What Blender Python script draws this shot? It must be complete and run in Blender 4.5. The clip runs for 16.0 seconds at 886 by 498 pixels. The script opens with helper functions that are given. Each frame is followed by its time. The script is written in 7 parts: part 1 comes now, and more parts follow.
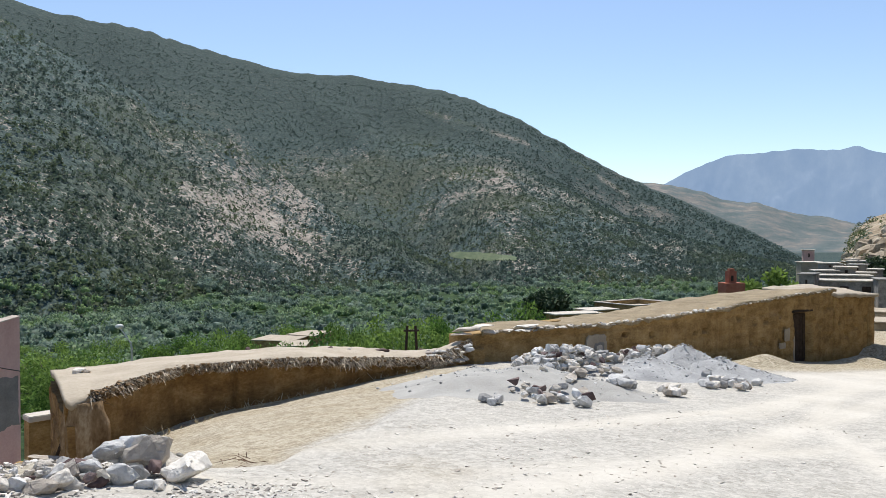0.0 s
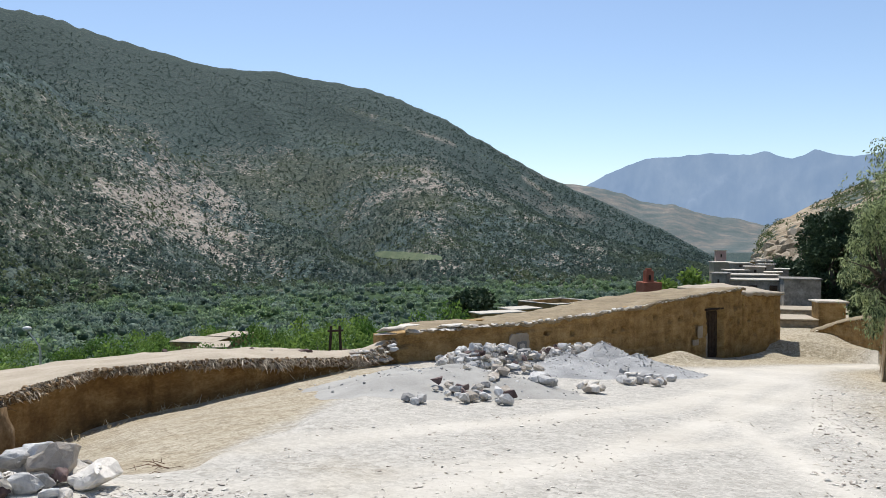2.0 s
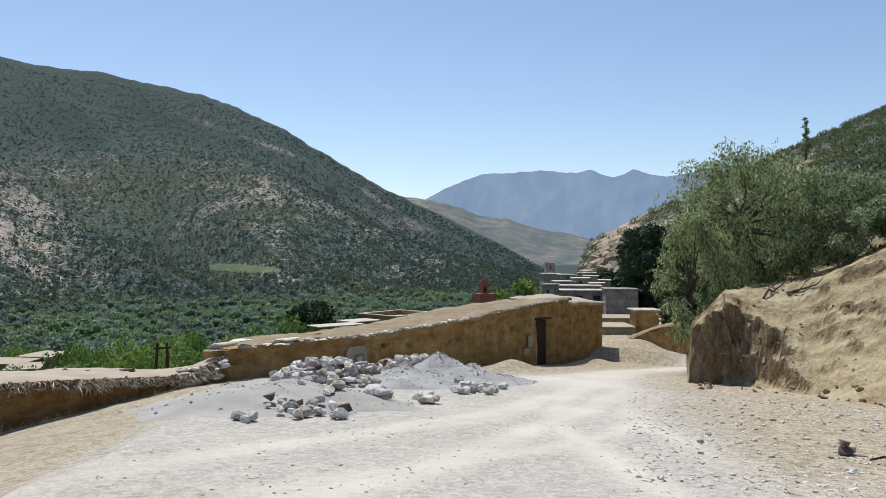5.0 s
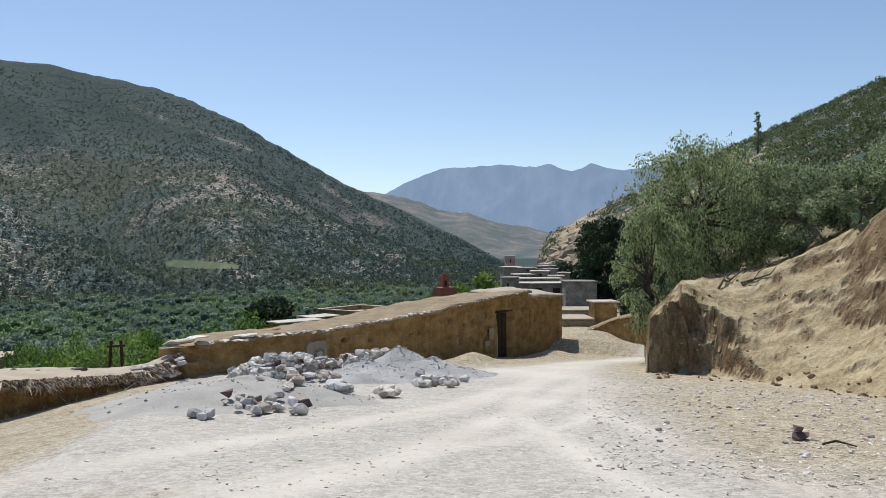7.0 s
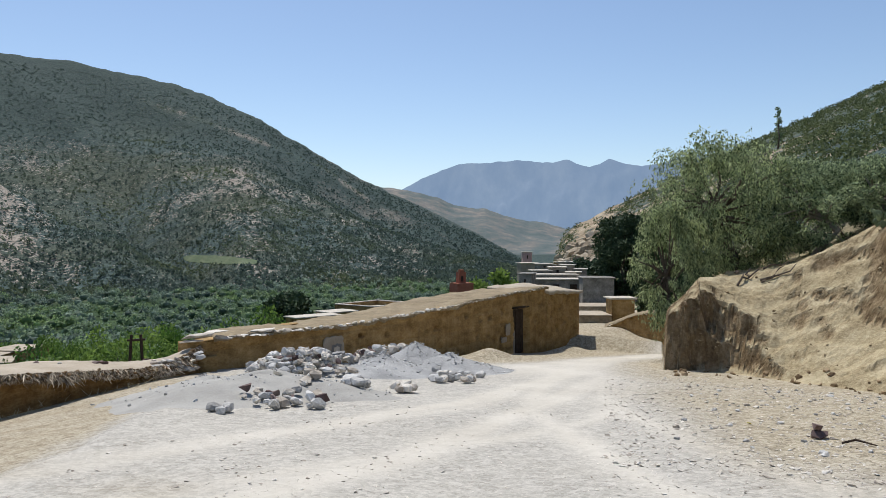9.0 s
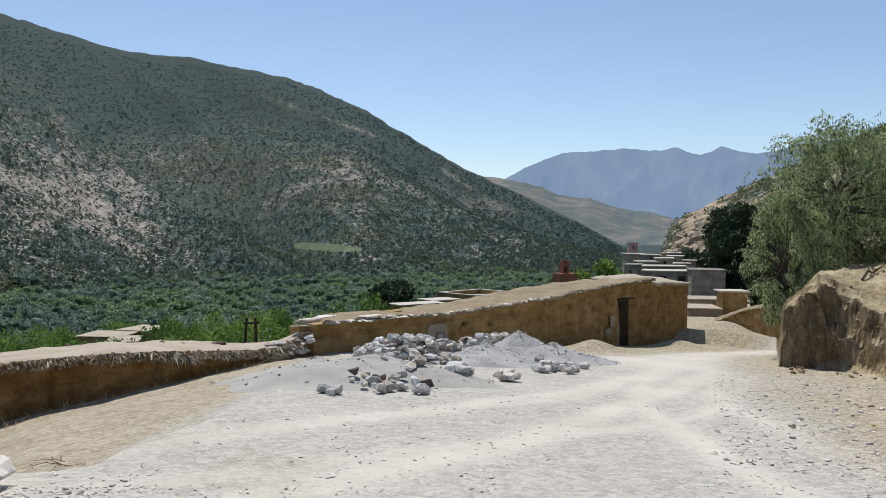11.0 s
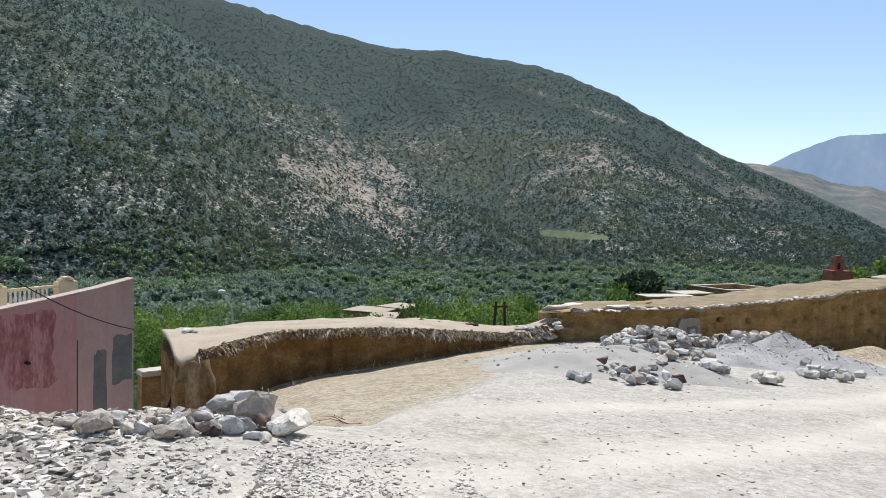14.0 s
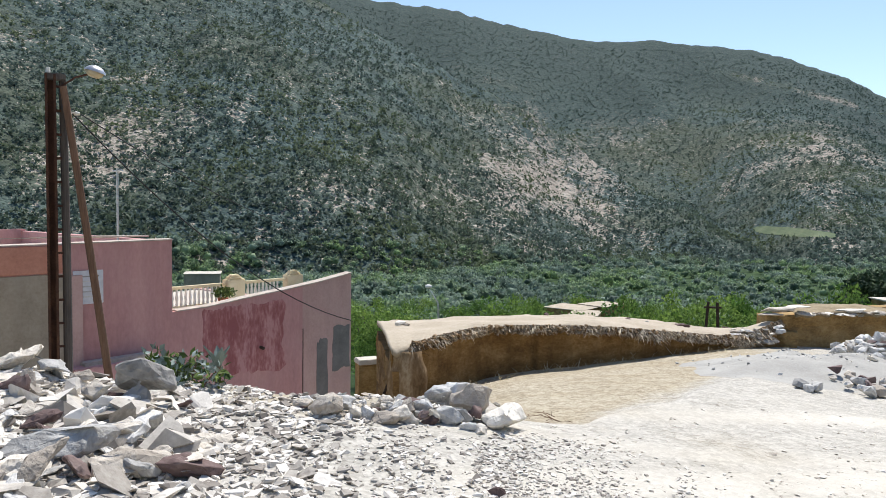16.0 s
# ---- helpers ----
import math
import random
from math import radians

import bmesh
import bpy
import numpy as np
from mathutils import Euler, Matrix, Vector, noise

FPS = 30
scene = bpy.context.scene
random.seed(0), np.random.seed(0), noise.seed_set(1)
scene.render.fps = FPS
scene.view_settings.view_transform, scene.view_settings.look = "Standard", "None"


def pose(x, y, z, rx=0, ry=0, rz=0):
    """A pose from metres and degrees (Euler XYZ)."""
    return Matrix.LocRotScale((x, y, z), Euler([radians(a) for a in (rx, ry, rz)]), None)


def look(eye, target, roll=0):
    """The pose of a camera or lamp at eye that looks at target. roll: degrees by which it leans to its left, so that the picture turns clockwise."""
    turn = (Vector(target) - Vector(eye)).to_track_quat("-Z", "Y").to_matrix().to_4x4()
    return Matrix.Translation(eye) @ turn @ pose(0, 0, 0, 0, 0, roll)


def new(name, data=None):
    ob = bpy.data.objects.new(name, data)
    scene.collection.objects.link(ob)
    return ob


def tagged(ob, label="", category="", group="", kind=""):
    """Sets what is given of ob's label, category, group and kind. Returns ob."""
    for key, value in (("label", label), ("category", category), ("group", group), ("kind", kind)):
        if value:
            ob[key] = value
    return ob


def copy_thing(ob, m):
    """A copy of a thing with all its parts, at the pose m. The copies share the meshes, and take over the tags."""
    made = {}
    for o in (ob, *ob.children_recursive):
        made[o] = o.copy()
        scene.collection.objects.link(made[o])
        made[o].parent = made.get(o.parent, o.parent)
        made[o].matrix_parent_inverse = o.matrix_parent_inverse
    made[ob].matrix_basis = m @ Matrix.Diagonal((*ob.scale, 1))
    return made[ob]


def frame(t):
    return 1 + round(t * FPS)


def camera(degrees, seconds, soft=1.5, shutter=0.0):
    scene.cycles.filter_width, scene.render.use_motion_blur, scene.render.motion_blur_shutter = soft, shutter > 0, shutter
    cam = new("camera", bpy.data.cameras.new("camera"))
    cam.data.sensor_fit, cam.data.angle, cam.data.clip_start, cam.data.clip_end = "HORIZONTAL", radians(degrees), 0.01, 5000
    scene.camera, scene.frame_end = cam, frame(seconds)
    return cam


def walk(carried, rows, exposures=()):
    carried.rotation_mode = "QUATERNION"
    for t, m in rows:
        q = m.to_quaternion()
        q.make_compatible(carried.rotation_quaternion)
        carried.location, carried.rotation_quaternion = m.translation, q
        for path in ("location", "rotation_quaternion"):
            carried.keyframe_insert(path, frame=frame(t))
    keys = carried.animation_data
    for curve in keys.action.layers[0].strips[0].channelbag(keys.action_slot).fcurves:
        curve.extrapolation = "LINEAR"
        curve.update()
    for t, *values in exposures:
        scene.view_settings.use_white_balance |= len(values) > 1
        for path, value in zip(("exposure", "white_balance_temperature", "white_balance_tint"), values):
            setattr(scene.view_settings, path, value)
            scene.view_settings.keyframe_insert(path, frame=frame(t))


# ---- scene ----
cam = camera(60.70, 16.0, soft=0.8)

# seconds, x, y, z, tilt, roll, turn
PATH = [
    (0.0, (-0.061, 0.105, 1.703), 4.402, -0.820, -0.160),
    (0.5, (-0.063, 0.094, 1.707), 3.459, -0.946, 0.107),
    (1.0, (-0.054, 0.103, 1.700), 2.327, -0.961, 0.181),
    (1.5, (-0.043, 0.100, 1.708), 0.919, -0.950, 0.118),
    (2.0, (-0.021, 0.105, 1.704), -1.201, -0.855, 0.087),
    (2.5, (-0.008, 0.098, 1.704), -3.413, -0.764, -0.192),
    (3.0, (0.008, 0.111, 1.703), -5.146, -0.651, -0.372),
    (3.5, (0.024, 0.111, 1.699), -7.328, -0.559, 0.006),
    (4.0, (0.043, 0.119, 1.698), -9.388, -0.484, -0.056),
    (4.5, (0.062, 0.119, 1.701), -10.998, -0.195, -0.278),
    (5.0, (0.075, 0.124, 1.702), -13.241, 0.121, 0.259),
    (5.2, (0.078, 0.128, 1.700), -14.552, 0.182, 0.250),
    (7.3, (0.106, 0.203, 1.666), -16.239, -0.341, -0.200),
    (7.5, (0.105, 0.203, 1.666), -16.038, -0.363, -0.250),
    (8.0, (0.105, 0.186, 1.674), -15.884, -0.399, -0.136),
    (8.2, (0.104, 0.184, 1.674), -15.761, -0.509, -0.100),
    (10.3, (0.075, 0.158, 1.674), -11.109, -0.781, 0.050),
    (10.5, (0.070, 0.151, 1.674), -10.055, -0.880, 0.083),
    (11.0, (0.041, 0.121, 1.668), -7.232, -1.449, 0.330),
    (11.5, (0.014, 0.082, 1.670), -3.498, -1.945, 0.640),
    (12.0, (-0.030, 0.019, 1.683), 0.854, -2.256, 0.734),
    (12.5, (-0.048, -0.038, 1.688), 5.186, -2.217, 0.865),
    (13.0, (-0.056, -0.075, 1.697), 8.563, -2.431, 1.275),
    (13.5, (-0.072, -0.069, 1.691), 9.792, -2.544, 1.477),
    (14.0, (-0.086, -0.082, 1.689), 11.172, -2.666, 1.321),
    (14.5, (-0.122, -0.104, 1.683), 15.048, -2.854, 1.520),
    (15.0, (-0.150, -0.114, 1.684), 18.603, -3.048, 1.471),
    (15.5, (-0.166, -0.128, 1.690), 21.523, -3.201, 1.462),
    (16.0, (-0.210, -0.120, 1.682), 26.243, -3.163, 0.778),
]


def heading(eye, yaw, pitch, roll):
    a, b = radians(yaw), radians(pitch)
    way = Vector((-math.sin(a) * math.cos(b), math.cos(a) * math.cos(b), math.sin(b)))
    return look(eye, Vector(eye) + way * 10, roll)


walk(cam, [(t, heading(eye, yaw, pitch, roll)) for t, eye, yaw, pitch, roll in PATH],
     exposures=((0.0, 0.28), (1.5, 0.23), (3.5, 0.12), (5.0, 0.04), (8.0, 0.0), (10.5, -0.03), (11.5, -0.07), (12.5, -0.03), (13.0, 0.10), (14.5, 0.24), (16.0, 0.44)))


# ---- light ----
SUN_AZ, SUN_EL = 8.0, 62.0
world = bpy.data.worlds.new("sky")
scene.world = world
world.use_nodes = True
wt = world.node_tree
wt.nodes.clear()
sky = wt.nodes.new("ShaderNodeTexSky")
sky.sky_type, sky.sun_disc = "NISHITA", False
sky.sun_elevation, sky.sun_rotation = radians(SUN_EL), radians(-SUN_AZ)
sky.altitude, sky.air_density, sky.dust_density, sky.ozone_density = 900, 1.0, 0.9, 1.8
bg = wt.nodes.new("ShaderNodeBackground")
bg.inputs["Strength"].default_value = 0.128
wo = wt.nodes.new("ShaderNodeOutputWorld")
wt.links.new(sky.outputs[0], bg.inputs["Color"])
wt.links.new(bg.outputs[0], wo.inputs["Surface"])
sun = new("sun", bpy.data.lights.new("sun", "SUN"))
sun.data.energy, sun.data.angle, sun.data.color = 3.9, radians(0.53), (1.0, 0.96, 0.90)
sun.matrix_world = look((-math.sin(radians(SUN_AZ)) * 60, math.cos(radians(SUN_AZ)) * 60, 60 * math.tan(radians(SUN_EL))), (0, 0, 0))

# ---- helpers of this scene ----
rng = np.random.default_rng(7)


def part(name, data, material, parent=None, label="", smooth=False):
    """One mesh object, from a bmesh or a mesh, under a thing or a part."""
    if isinstance(data, bmesh.types.BMesh):
        me = bpy.data.meshes.new(name)
        bmesh.ops.recalc_face_normals(data, faces=data.faces)
        data.to_mesh(me)
        data.free()
    else:
        me = data
    if material and not me.materials:
        me.materials.append(material)
    if smooth:
        me.shade_smooth()
    ob = new(name, me)
    if parent:
        ob.parent = parent
    if label:
        tagged(ob, label)
    return ob


def thing(name, at, label, category, group="", turn=0.0, kind=""):
    ob = new(name)
    ob.matrix_basis = pose(*at, 0, 0, turn)
    return tagged(ob, label, category, group, kind)


def np_mesh(name, verts, faces):
    """A mesh from arrays of corners and of triangles or quads."""
    verts, faces = np.asarray(verts, np.float32), np.asarray(faces, np.int32)
    me = bpy.data.meshes.new(name)
    me.vertices.add(len(verts))
    me.vertices.foreach_set("co", verts.ravel())
    n = faces.shape[1]
    me.loops.add(faces.size)
    me.loops.foreach_set("vertex_index", faces.ravel())
    me.polygons.add(len(faces))
    me.polygons.foreach_set("loop_start", np.arange(0, faces.size, n, dtype=np.int32))
    me.update(calc_edges=True)
    me.validate()
    me.shade_flat()
    return me


def hash2(ix, iy, seed):
    h = (ix.astype(np.int64) * 374761393 + iy.astype(np.int64) * 668265263 + seed * 974711) & 0x7FFFFFFF
    h = ((h ^ (h >> 13)) * 1274126177) & 0x7FFFFFFF
    return ((h ^ (h >> 16)) & 0xFFFF) / 65535.0


def vnoise(x, y, seed=0):
    ix, iy = np.floor(x), np.floor(y)
    fx, fy = x - ix, y - iy
    fx, fy = fx * fx * (3 - 2 * fx), fy * fy * (3 - 2 * fy)
    a, b = hash2(ix, iy, seed), hash2(ix + 1, iy, seed)
    c, d = hash2(ix, iy + 1, seed), hash2(ix + 1, iy + 1, seed)
    return (a + (b - a) * fx) * (1 - fy) + (c + (d - c) * fx) * fy - 0.5


def fbm(x, y, seed=0, octaves=4):
    x, y = np.asarray(x, float), np.asarray(y, float)
    out, amp = 0.0, 1.0
    for k in range(octaves):
        out = out + amp * vnoise(x * 2**k + 13.7 * k, y * 2**k - 7.1 * k, seed + k)
        amp *= 0.5
    return out


def sstep(a, b, x):
    t = np.clip((np.asarray(x, float) - a) / (b - a), 0, 1)
    return t * t * (3 - 2 * t)


def polar(az, r, z=0.0):
    """A place by its bearing (degrees to the left of +y), distance and height."""
    a = radians(az)
    return (-math.sin(a) * r, math.cos(a) * r, z)


def box_bm(sx, sy, sz, at=(0, 0, 0), turn=0.0, bevel=0.0):
    bm = bmesh.new()
    bmesh.ops.create_cube(bm, size=1.0)
    bmesh.ops.scale(bm, vec=(sx, sy, sz), verts=bm.verts)
    if bevel:
        bmesh.ops.bevel(bm, geom=bm.edges[:], offset=bevel, segments=2, affect="EDGES")
    bmesh.ops.rotate(bm, matrix=Matrix.Rotation(turn, 3, "Z"), verts=bm.verts)
    bmesh.ops.translate(bm, vec=at, verts=bm.verts)
    return bm


def tube_bm(points, radii, sides=8):
    """A tapered tube along points."""
    bm = bmesh.new()
    pts = [Vector(p) for p in points]
    rings = []
    for i, p in enumerate(pts):
        d = (pts[min(i + 1, len(pts) - 1)] - pts[max(i - 1, 0)]).normalized()
        a = d.orthogonal().normalized()
        b = d.cross(a)
        rings.append([bm.verts.new(p + (a * math.cos(t) + b * math.sin(t)) * radii[i]) for t in (2 * math.pi * k / sides for k in range(sides))])
    for r0, r1 in zip(rings, rings[1:]):
        k0 = min(range(sides), key=lambda k: (r1[k].co - r0[0].co).length)
        for k in range(sides):
            bm.faces.new((r0[k], r0[(k + 1) % sides], r1[(k + 1 + k0) % sides], r1[(k + k0) % sides]))
    bm.faces.new(rings[0][::-1])
    bm.faces.new(rings[-1])
    return bm


def add_bm(dst, src):
    me = bpy.data.meshes.new("tmp")
    src.to_mesh(me)
    src.free()
    dst.from_mesh(me)
    bpy.data.meshes.remove(me)


# ---- materials ----
def links(mat):
    nt = mat.node_tree
    return nt, nt.nodes, nt.nodes["Principled BSDF"]


def ramp_node(nt, fac, stops):
    r = nt.nodes.new("ShaderNodeValToRGB")
    r.color_ramp.elements[0].position, r.color_ramp.elements[1].position = stops[0][0], stops[-1][0]
    r.color_ramp.elements[0].color, r.color_ramp.elements[1].color = (*stops[0][1], 1), (*stops[-1][1], 1)
    for p, c in stops[1:-1]:
        r.color_ramp.elements.new(p).color = (*c, 1)
    nt.links.new(fac, r.inputs["Fac"])
    return r.outputs["Color"]


def noise_node(nt, scale, detail=5.0, vec=None, rough=0.6):
    n = nt.nodes.new("ShaderNodeTexNoise")
    n.inputs["Scale"].default_value, n.inputs["Detail"].default_value, n.inputs["Roughness"].default_value = scale, detail, rough
    if vec is not None:
        nt.links.new(vec, n.inputs["Vector"])
    return n.outputs["Fac"]


def mix_node(nt, fac, a, b, mode="MIX"):
    m = nt.nodes.new("ShaderNodeMix")
    m.data_type, m.blend_type = "RGBA", mode
    for sock, v in ((m.inputs[0], fac), (m.inputs[6], a), (m.inputs[7], b)):
        if isinstance(v, bpy.types.NodeSocket):
            nt.links.new(v, sock)
        elif isinstance(v, (int, float)):
            sock.default_value = v
        else:
            sock.default_value = (*v, 1)
    return m.outputs[2]


def math_node(nt, op, a, b=0.0, c=0.0):
    m = nt.nodes.new("ShaderNodeMath")
    m.operation = op
    for sock, v in zip(m.inputs, (a, b, c)):
        if isinstance(v, bpy.types.NodeSocket):
            nt.links.new(v, sock)
        else:
            sock.default_value = v
    return m.outputs[0]


def place_vec(nt, stretch=(1, 1, 1)):
    g = nt.nodes.new("ShaderNodeNewGeometry")
    m = nt.nodes.new("ShaderNodeMapping")
    m.inputs["Scale"].default_value = stretch
    nt.links.new(g.outputs["Position"], m.inputs["Vector"])
    return m.outputs["Vector"]


def bump_node(nt, bsdf, height, strength, distance):
    b = nt.nodes.new("ShaderNodeBump")
    b.inputs["Strength"].default_value, b.inputs["Distance"].default_value = strength, distance
    nt.links.new(height, b.inputs["Height"])
    nt.links.new(b.outputs["Normal"], bsdf.inputs["Normal"])


def surface(name, dark, mid, light, scale=3.0, fine=40.0, bump=0.4, dist=0.02, rough=0.9, stretch=(1, 1, 1), vary=0.0, metal=0.0, streak=0.0, spread=0.2):
    """A weathered surface: blotches at one scale, grain at a finer one."""
    mat = bpy.data.materials.new(name)
    mat.use_nodes = True
    nt, nodes, bsdf = links(mat)
    vec = place_vec(nt, stretch)
    big, small = noise_node(nt, scale, 6, vec), noise_node(nt, fine, 4, vec)
    fac = math_node(nt, "ADD", math_node(nt, "MULTIPLY", big, 0.65), math_node(nt, "MULTIPLY", small, 0.35))
    if vary:
        info = nt.nodes.new("ShaderNodeObjectInfo")
        geo = nt.nodes.new("ShaderNodeNewGeometry")
        both = math_node(nt, "FRACT", math_node(nt, "ADD", info.outputs["Random"], geo.outputs["Random Per Island"]))
        fac = math_node(nt, "ADD", fac, math_node(nt, "MULTIPLY_ADD", both, vary, -vary / 2))
    col = ramp_node(nt, fac, [(0.5 - spread, dark), (0.5, mid), (0.5 + spread, light)])
    if streak:
        run = noise_node(nt, 3.5, 4, place_vec(nt, (1, 1, 0.12)), 0.6)
        wet = ramp_node(nt, run, [(0.42, (0, 0, 0)), (0.62, (1, 1, 1))])
        col = mix_node(nt, math_node(nt, "MULTIPLY", wet, streak), col, tuple(c * 0.45 for c in dark))
    nt.links.new(col, bsdf.inputs["Base Color"])
    bsdf.inputs["Roughness"].default_value, bsdf.inputs["Metallic"].default_value = rough, metal
    bsdf.inputs["Specular IOR Level"].default_value = 0.25
    bump_node(nt, bsdf, fac, bump, dist)
    return mat


def leaf_mat(name, dark, light, vary=0.5, scale=0.6, through_light=0.0, other=None):
    mat = bpy.data.materials.new(name)
    mat.use_nodes = True
    nt, nodes, bsdf = links(mat)
    g = nt.nodes.new("ShaderNodeNewGeometry")
    n = noise_node(nt, scale, 3, g.outputs["Position"])
    fac = math_node(nt, "ADD", math_node(nt, "MULTIPLY", g.outputs["Random Per Island"], vary), math_node(nt, "MULTIPLY", n, 1 - vary))
    ramp = ramp_node(nt, fac, [(0.15, dark), (0.8, light)])
    if other:
        info = nt.nodes.new("ShaderNodeObjectInfo")
        patch = math_node(nt, "ADD", math_node(nt, "MULTIPLY", info.outputs["Random"], 0.6), noise_node(nt, other[2], 4, g.outputs["Position"], 0.65))
        pick = ramp_node(nt, patch, [(0.62, (0, 0, 0)), (0.95, (1, 1, 1))]) if other[3] else ramp_node(nt, noise_node(nt, other[2], 4, g.outputs["Position"], 0.65), [(0.45, (0, 0, 0)), (0.62, (1, 1, 1))])
        ramp = mix_node(nt, pick, ramp, ramp_node(nt, fac, [(0.15, other[0]), (0.8, other[1])]))
    nt.links.new(ramp, bsdf.inputs["Base Color"])
    bsdf.inputs["Roughness"].default_value = 0.65
    bsdf.inputs["Specular IOR Level"].default_value = 0.2
    if through_light:
        tl, mx, out = nt.nodes.new("ShaderNodeBsdfTranslucent"), nt.nodes.new("ShaderNodeMixShader"), nt.nodes["Material Output"]
        nt.links.new(ramp, tl.inputs["Color"])
        mx.inputs[0].default_value = through_light
        nt.links.new(bsdf.outputs[0], mx.inputs[1])
        nt.links.new(tl.outputs[0], mx.inputs[2])
        nt.links.new(mx.outputs[0], out.inputs["Surface"])
    return mat


M_MUD = surface("mud_wall", (0.205, 0.122, 0.046), (0.365, 0.235, 0.093), (0.50, 0.35, 0.165), 1.6, 12, 0.9, 0.07, stretch=(1, 1, 1.8), streak=0.25, spread=0.15)
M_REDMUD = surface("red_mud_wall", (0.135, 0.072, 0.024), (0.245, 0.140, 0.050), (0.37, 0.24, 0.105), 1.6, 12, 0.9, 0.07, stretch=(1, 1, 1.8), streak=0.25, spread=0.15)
M_STRAWMUD = surface("straw_mud", (0.12, 0.07, 0.03), (0.24, 0.155, 0.08), (0.44, 0.34, 0.22), 2.0, 12, 0.8, 0.06, stretch=(1, 1, 0.5), spread=0.12)
M_MUDROOF = surface("mud_roof", (0.32, 0.268, 0.195), (0.435, 0.37, 0.28), (0.54, 0.47, 0.37), 0.9, 14, 0.7, 0.05)
M_DRYROOF = surface("dry_grass_mud_roof", (0.17, 0.13, 0.075), (0.28, 0.22, 0.135), (0.40, 0.325, 0.21), 1.5, 12, 0.7, 0.04)
M_STRAW = leaf_mat("old_straw", (0.07, 0.048, 0.03), (0.62, 0.52, 0.38), 0.8, 2.0)
M_SLAB = surface("pale_limestone", (0.40, 0.35, 0.29), (0.60, 0.545, 0.465), (0.78, 0.73, 0.645), 4.0, 18, 1.0, 0.06, vary=0.4, spread=0.15)
M_STONE = surface("grey_stone", (0.30, 0.292, 0.275), (0.50, 0.485, 0.455), (0.70, 0.68, 0.64), 3.0, 15, 1.0, 0.06, vary=0.4, spread=0.17)
M_PALESTONE = surface("pale_grey_stone", (0.36, 0.352, 0.335), (0.57, 0.555, 0.525), (0.76, 0.745, 0.71), 3.0, 15, 1.0, 0.06, vary=0.3, spread=0.17)
M_BROWNSTONE = surface("brown_stone", (0.09, 0.06, 0.055), (0.16, 0.11, 0.10), (0.26, 0.20, 0.18), 2.2, 18, 0.6, 0.03, vary=0.3)
M_CHIP = surface("slate_chips", (0.25, 0.222, 0.19), (0.52, 0.48, 0.42), (0.78, 0.735, 0.665), 3.5, 25, 0.6, 0.03, vary=0.75, spread=0.3)
M_GRAVEL = surface("grey_gravel", (0.28, 0.28, 0.272), (0.375, 0.372, 0.36), (0.50, 0.495, 0.475), 1.2, 26, 0.9, 0.05, spread=0.14)
M_SAND = surface("grey_sand", (0.31, 0.298, 0.27), (0.385, 0.37, 0.335), (0.46, 0.445, 0.405), 1.0, 30, 0.7, 0.03, spread=0.15)
M_PINK = surface("pink_plaster", (0.45, 0.235, 0.225), (0.57, 0.315, 0.30), (0.65, 0.395, 0.37), 0.7, 12, 0.25, 0.01, stretch=(1, 1, 0.5), streak=0.12)
M_RED = surface("red_faded_paint", (0.34, 0.125, 0.125), (0.44, 0.19, 0.185), (0.56, 0.30, 0.29), 2.0, 14, 0.25, 0.01, stretch=(1, 1, 0.35), spread=0.07)
M_PALEPINK = surface("pale_plaster", (0.48, 0.31, 0.28), (0.58, 0.39, 0.35), (0.65, 0.46, 0.415), 0.9, 14, 0.25, 0.01, streak=0.1)
M_CEMENT = surface("grey_cement", (0.145, 0.138, 0.13), (0.205, 0.197, 0.185), (0.27, 0.26, 0.245), 2.0, 20, 0.35, 0.01)
M_RENDER = surface("bare_render", (0.27, 0.225, 0.17), (0.38, 0.325, 0.25), (0.46, 0.40, 0.315), 1.3, 14, 0.4, 0.02, streak=0.1)
M_ORANGE = surface("orange_band_plaster", (0.46, 0.20, 0.14), (0.58, 0.28, 0.20), (0.64, 0.35, 0.26), 1.5, 14, 0.3, 0.01)
M_COPING = surface("pale_coping", (0.36, 0.29, 0.235), (0.48, 0.41, 0.345), (0.60, 0.53, 0.46), 3, 20, 0.3, 0.01)
M_CREAM = surface("cream_paint", (0.66, 0.55, 0.33), (0.76, 0.66, 0.43), (0.82, 0.74, 0.53), 3, 25, 0.15, 0.005, rough=0.7)
M_WHITE = surface("white_paint", (0.60, 0.58, 0.52), (0.72, 0.70, 0.64), (0.80, 0.78, 0.72), 3, 25, 0.15, 0.005, rough=0.7)
M_PANEL = surface("weathered_white_panel", (0.55, 0.55, 0.57), (0.70, 0.70, 0.72), (0.80, 0.80, 0.82), 2.5, 9, 0.1, 0.005, rough=0.6)
M_RUST = surface("rusty_steel", (0.045, 0.022, 0.016), (0.085, 0.042, 0.028), (0.15, 0.08, 0.05), 3, 25, 0.4, 0.01, rough=0.75, metal=0.2)
M_POLE = surface("weathered_pole_wood", (0.10, 0.06, 0.04), (0.17, 0.10, 0.065), (0.25, 0.16, 0.11), 6, 40, 0.4, 0.01, stretch=(1, 1, 0.1))
M_GREYPOLE = surface("grey_pole_wood", (0.07, 0.06, 0.055), (0.12, 0.105, 0.095), (0.18, 0.16, 0.145), 6, 40, 0.4, 0.01, stretch=(1, 1, 0.1))
M_METAL = surface("dull_aluminium", (0.45, 0.45, 0.45), (0.55, 0.55, 0.55), (0.65, 0.65, 0.65), 4, 30, 0.1, 0.002, rough=0.4, metal=0.7)
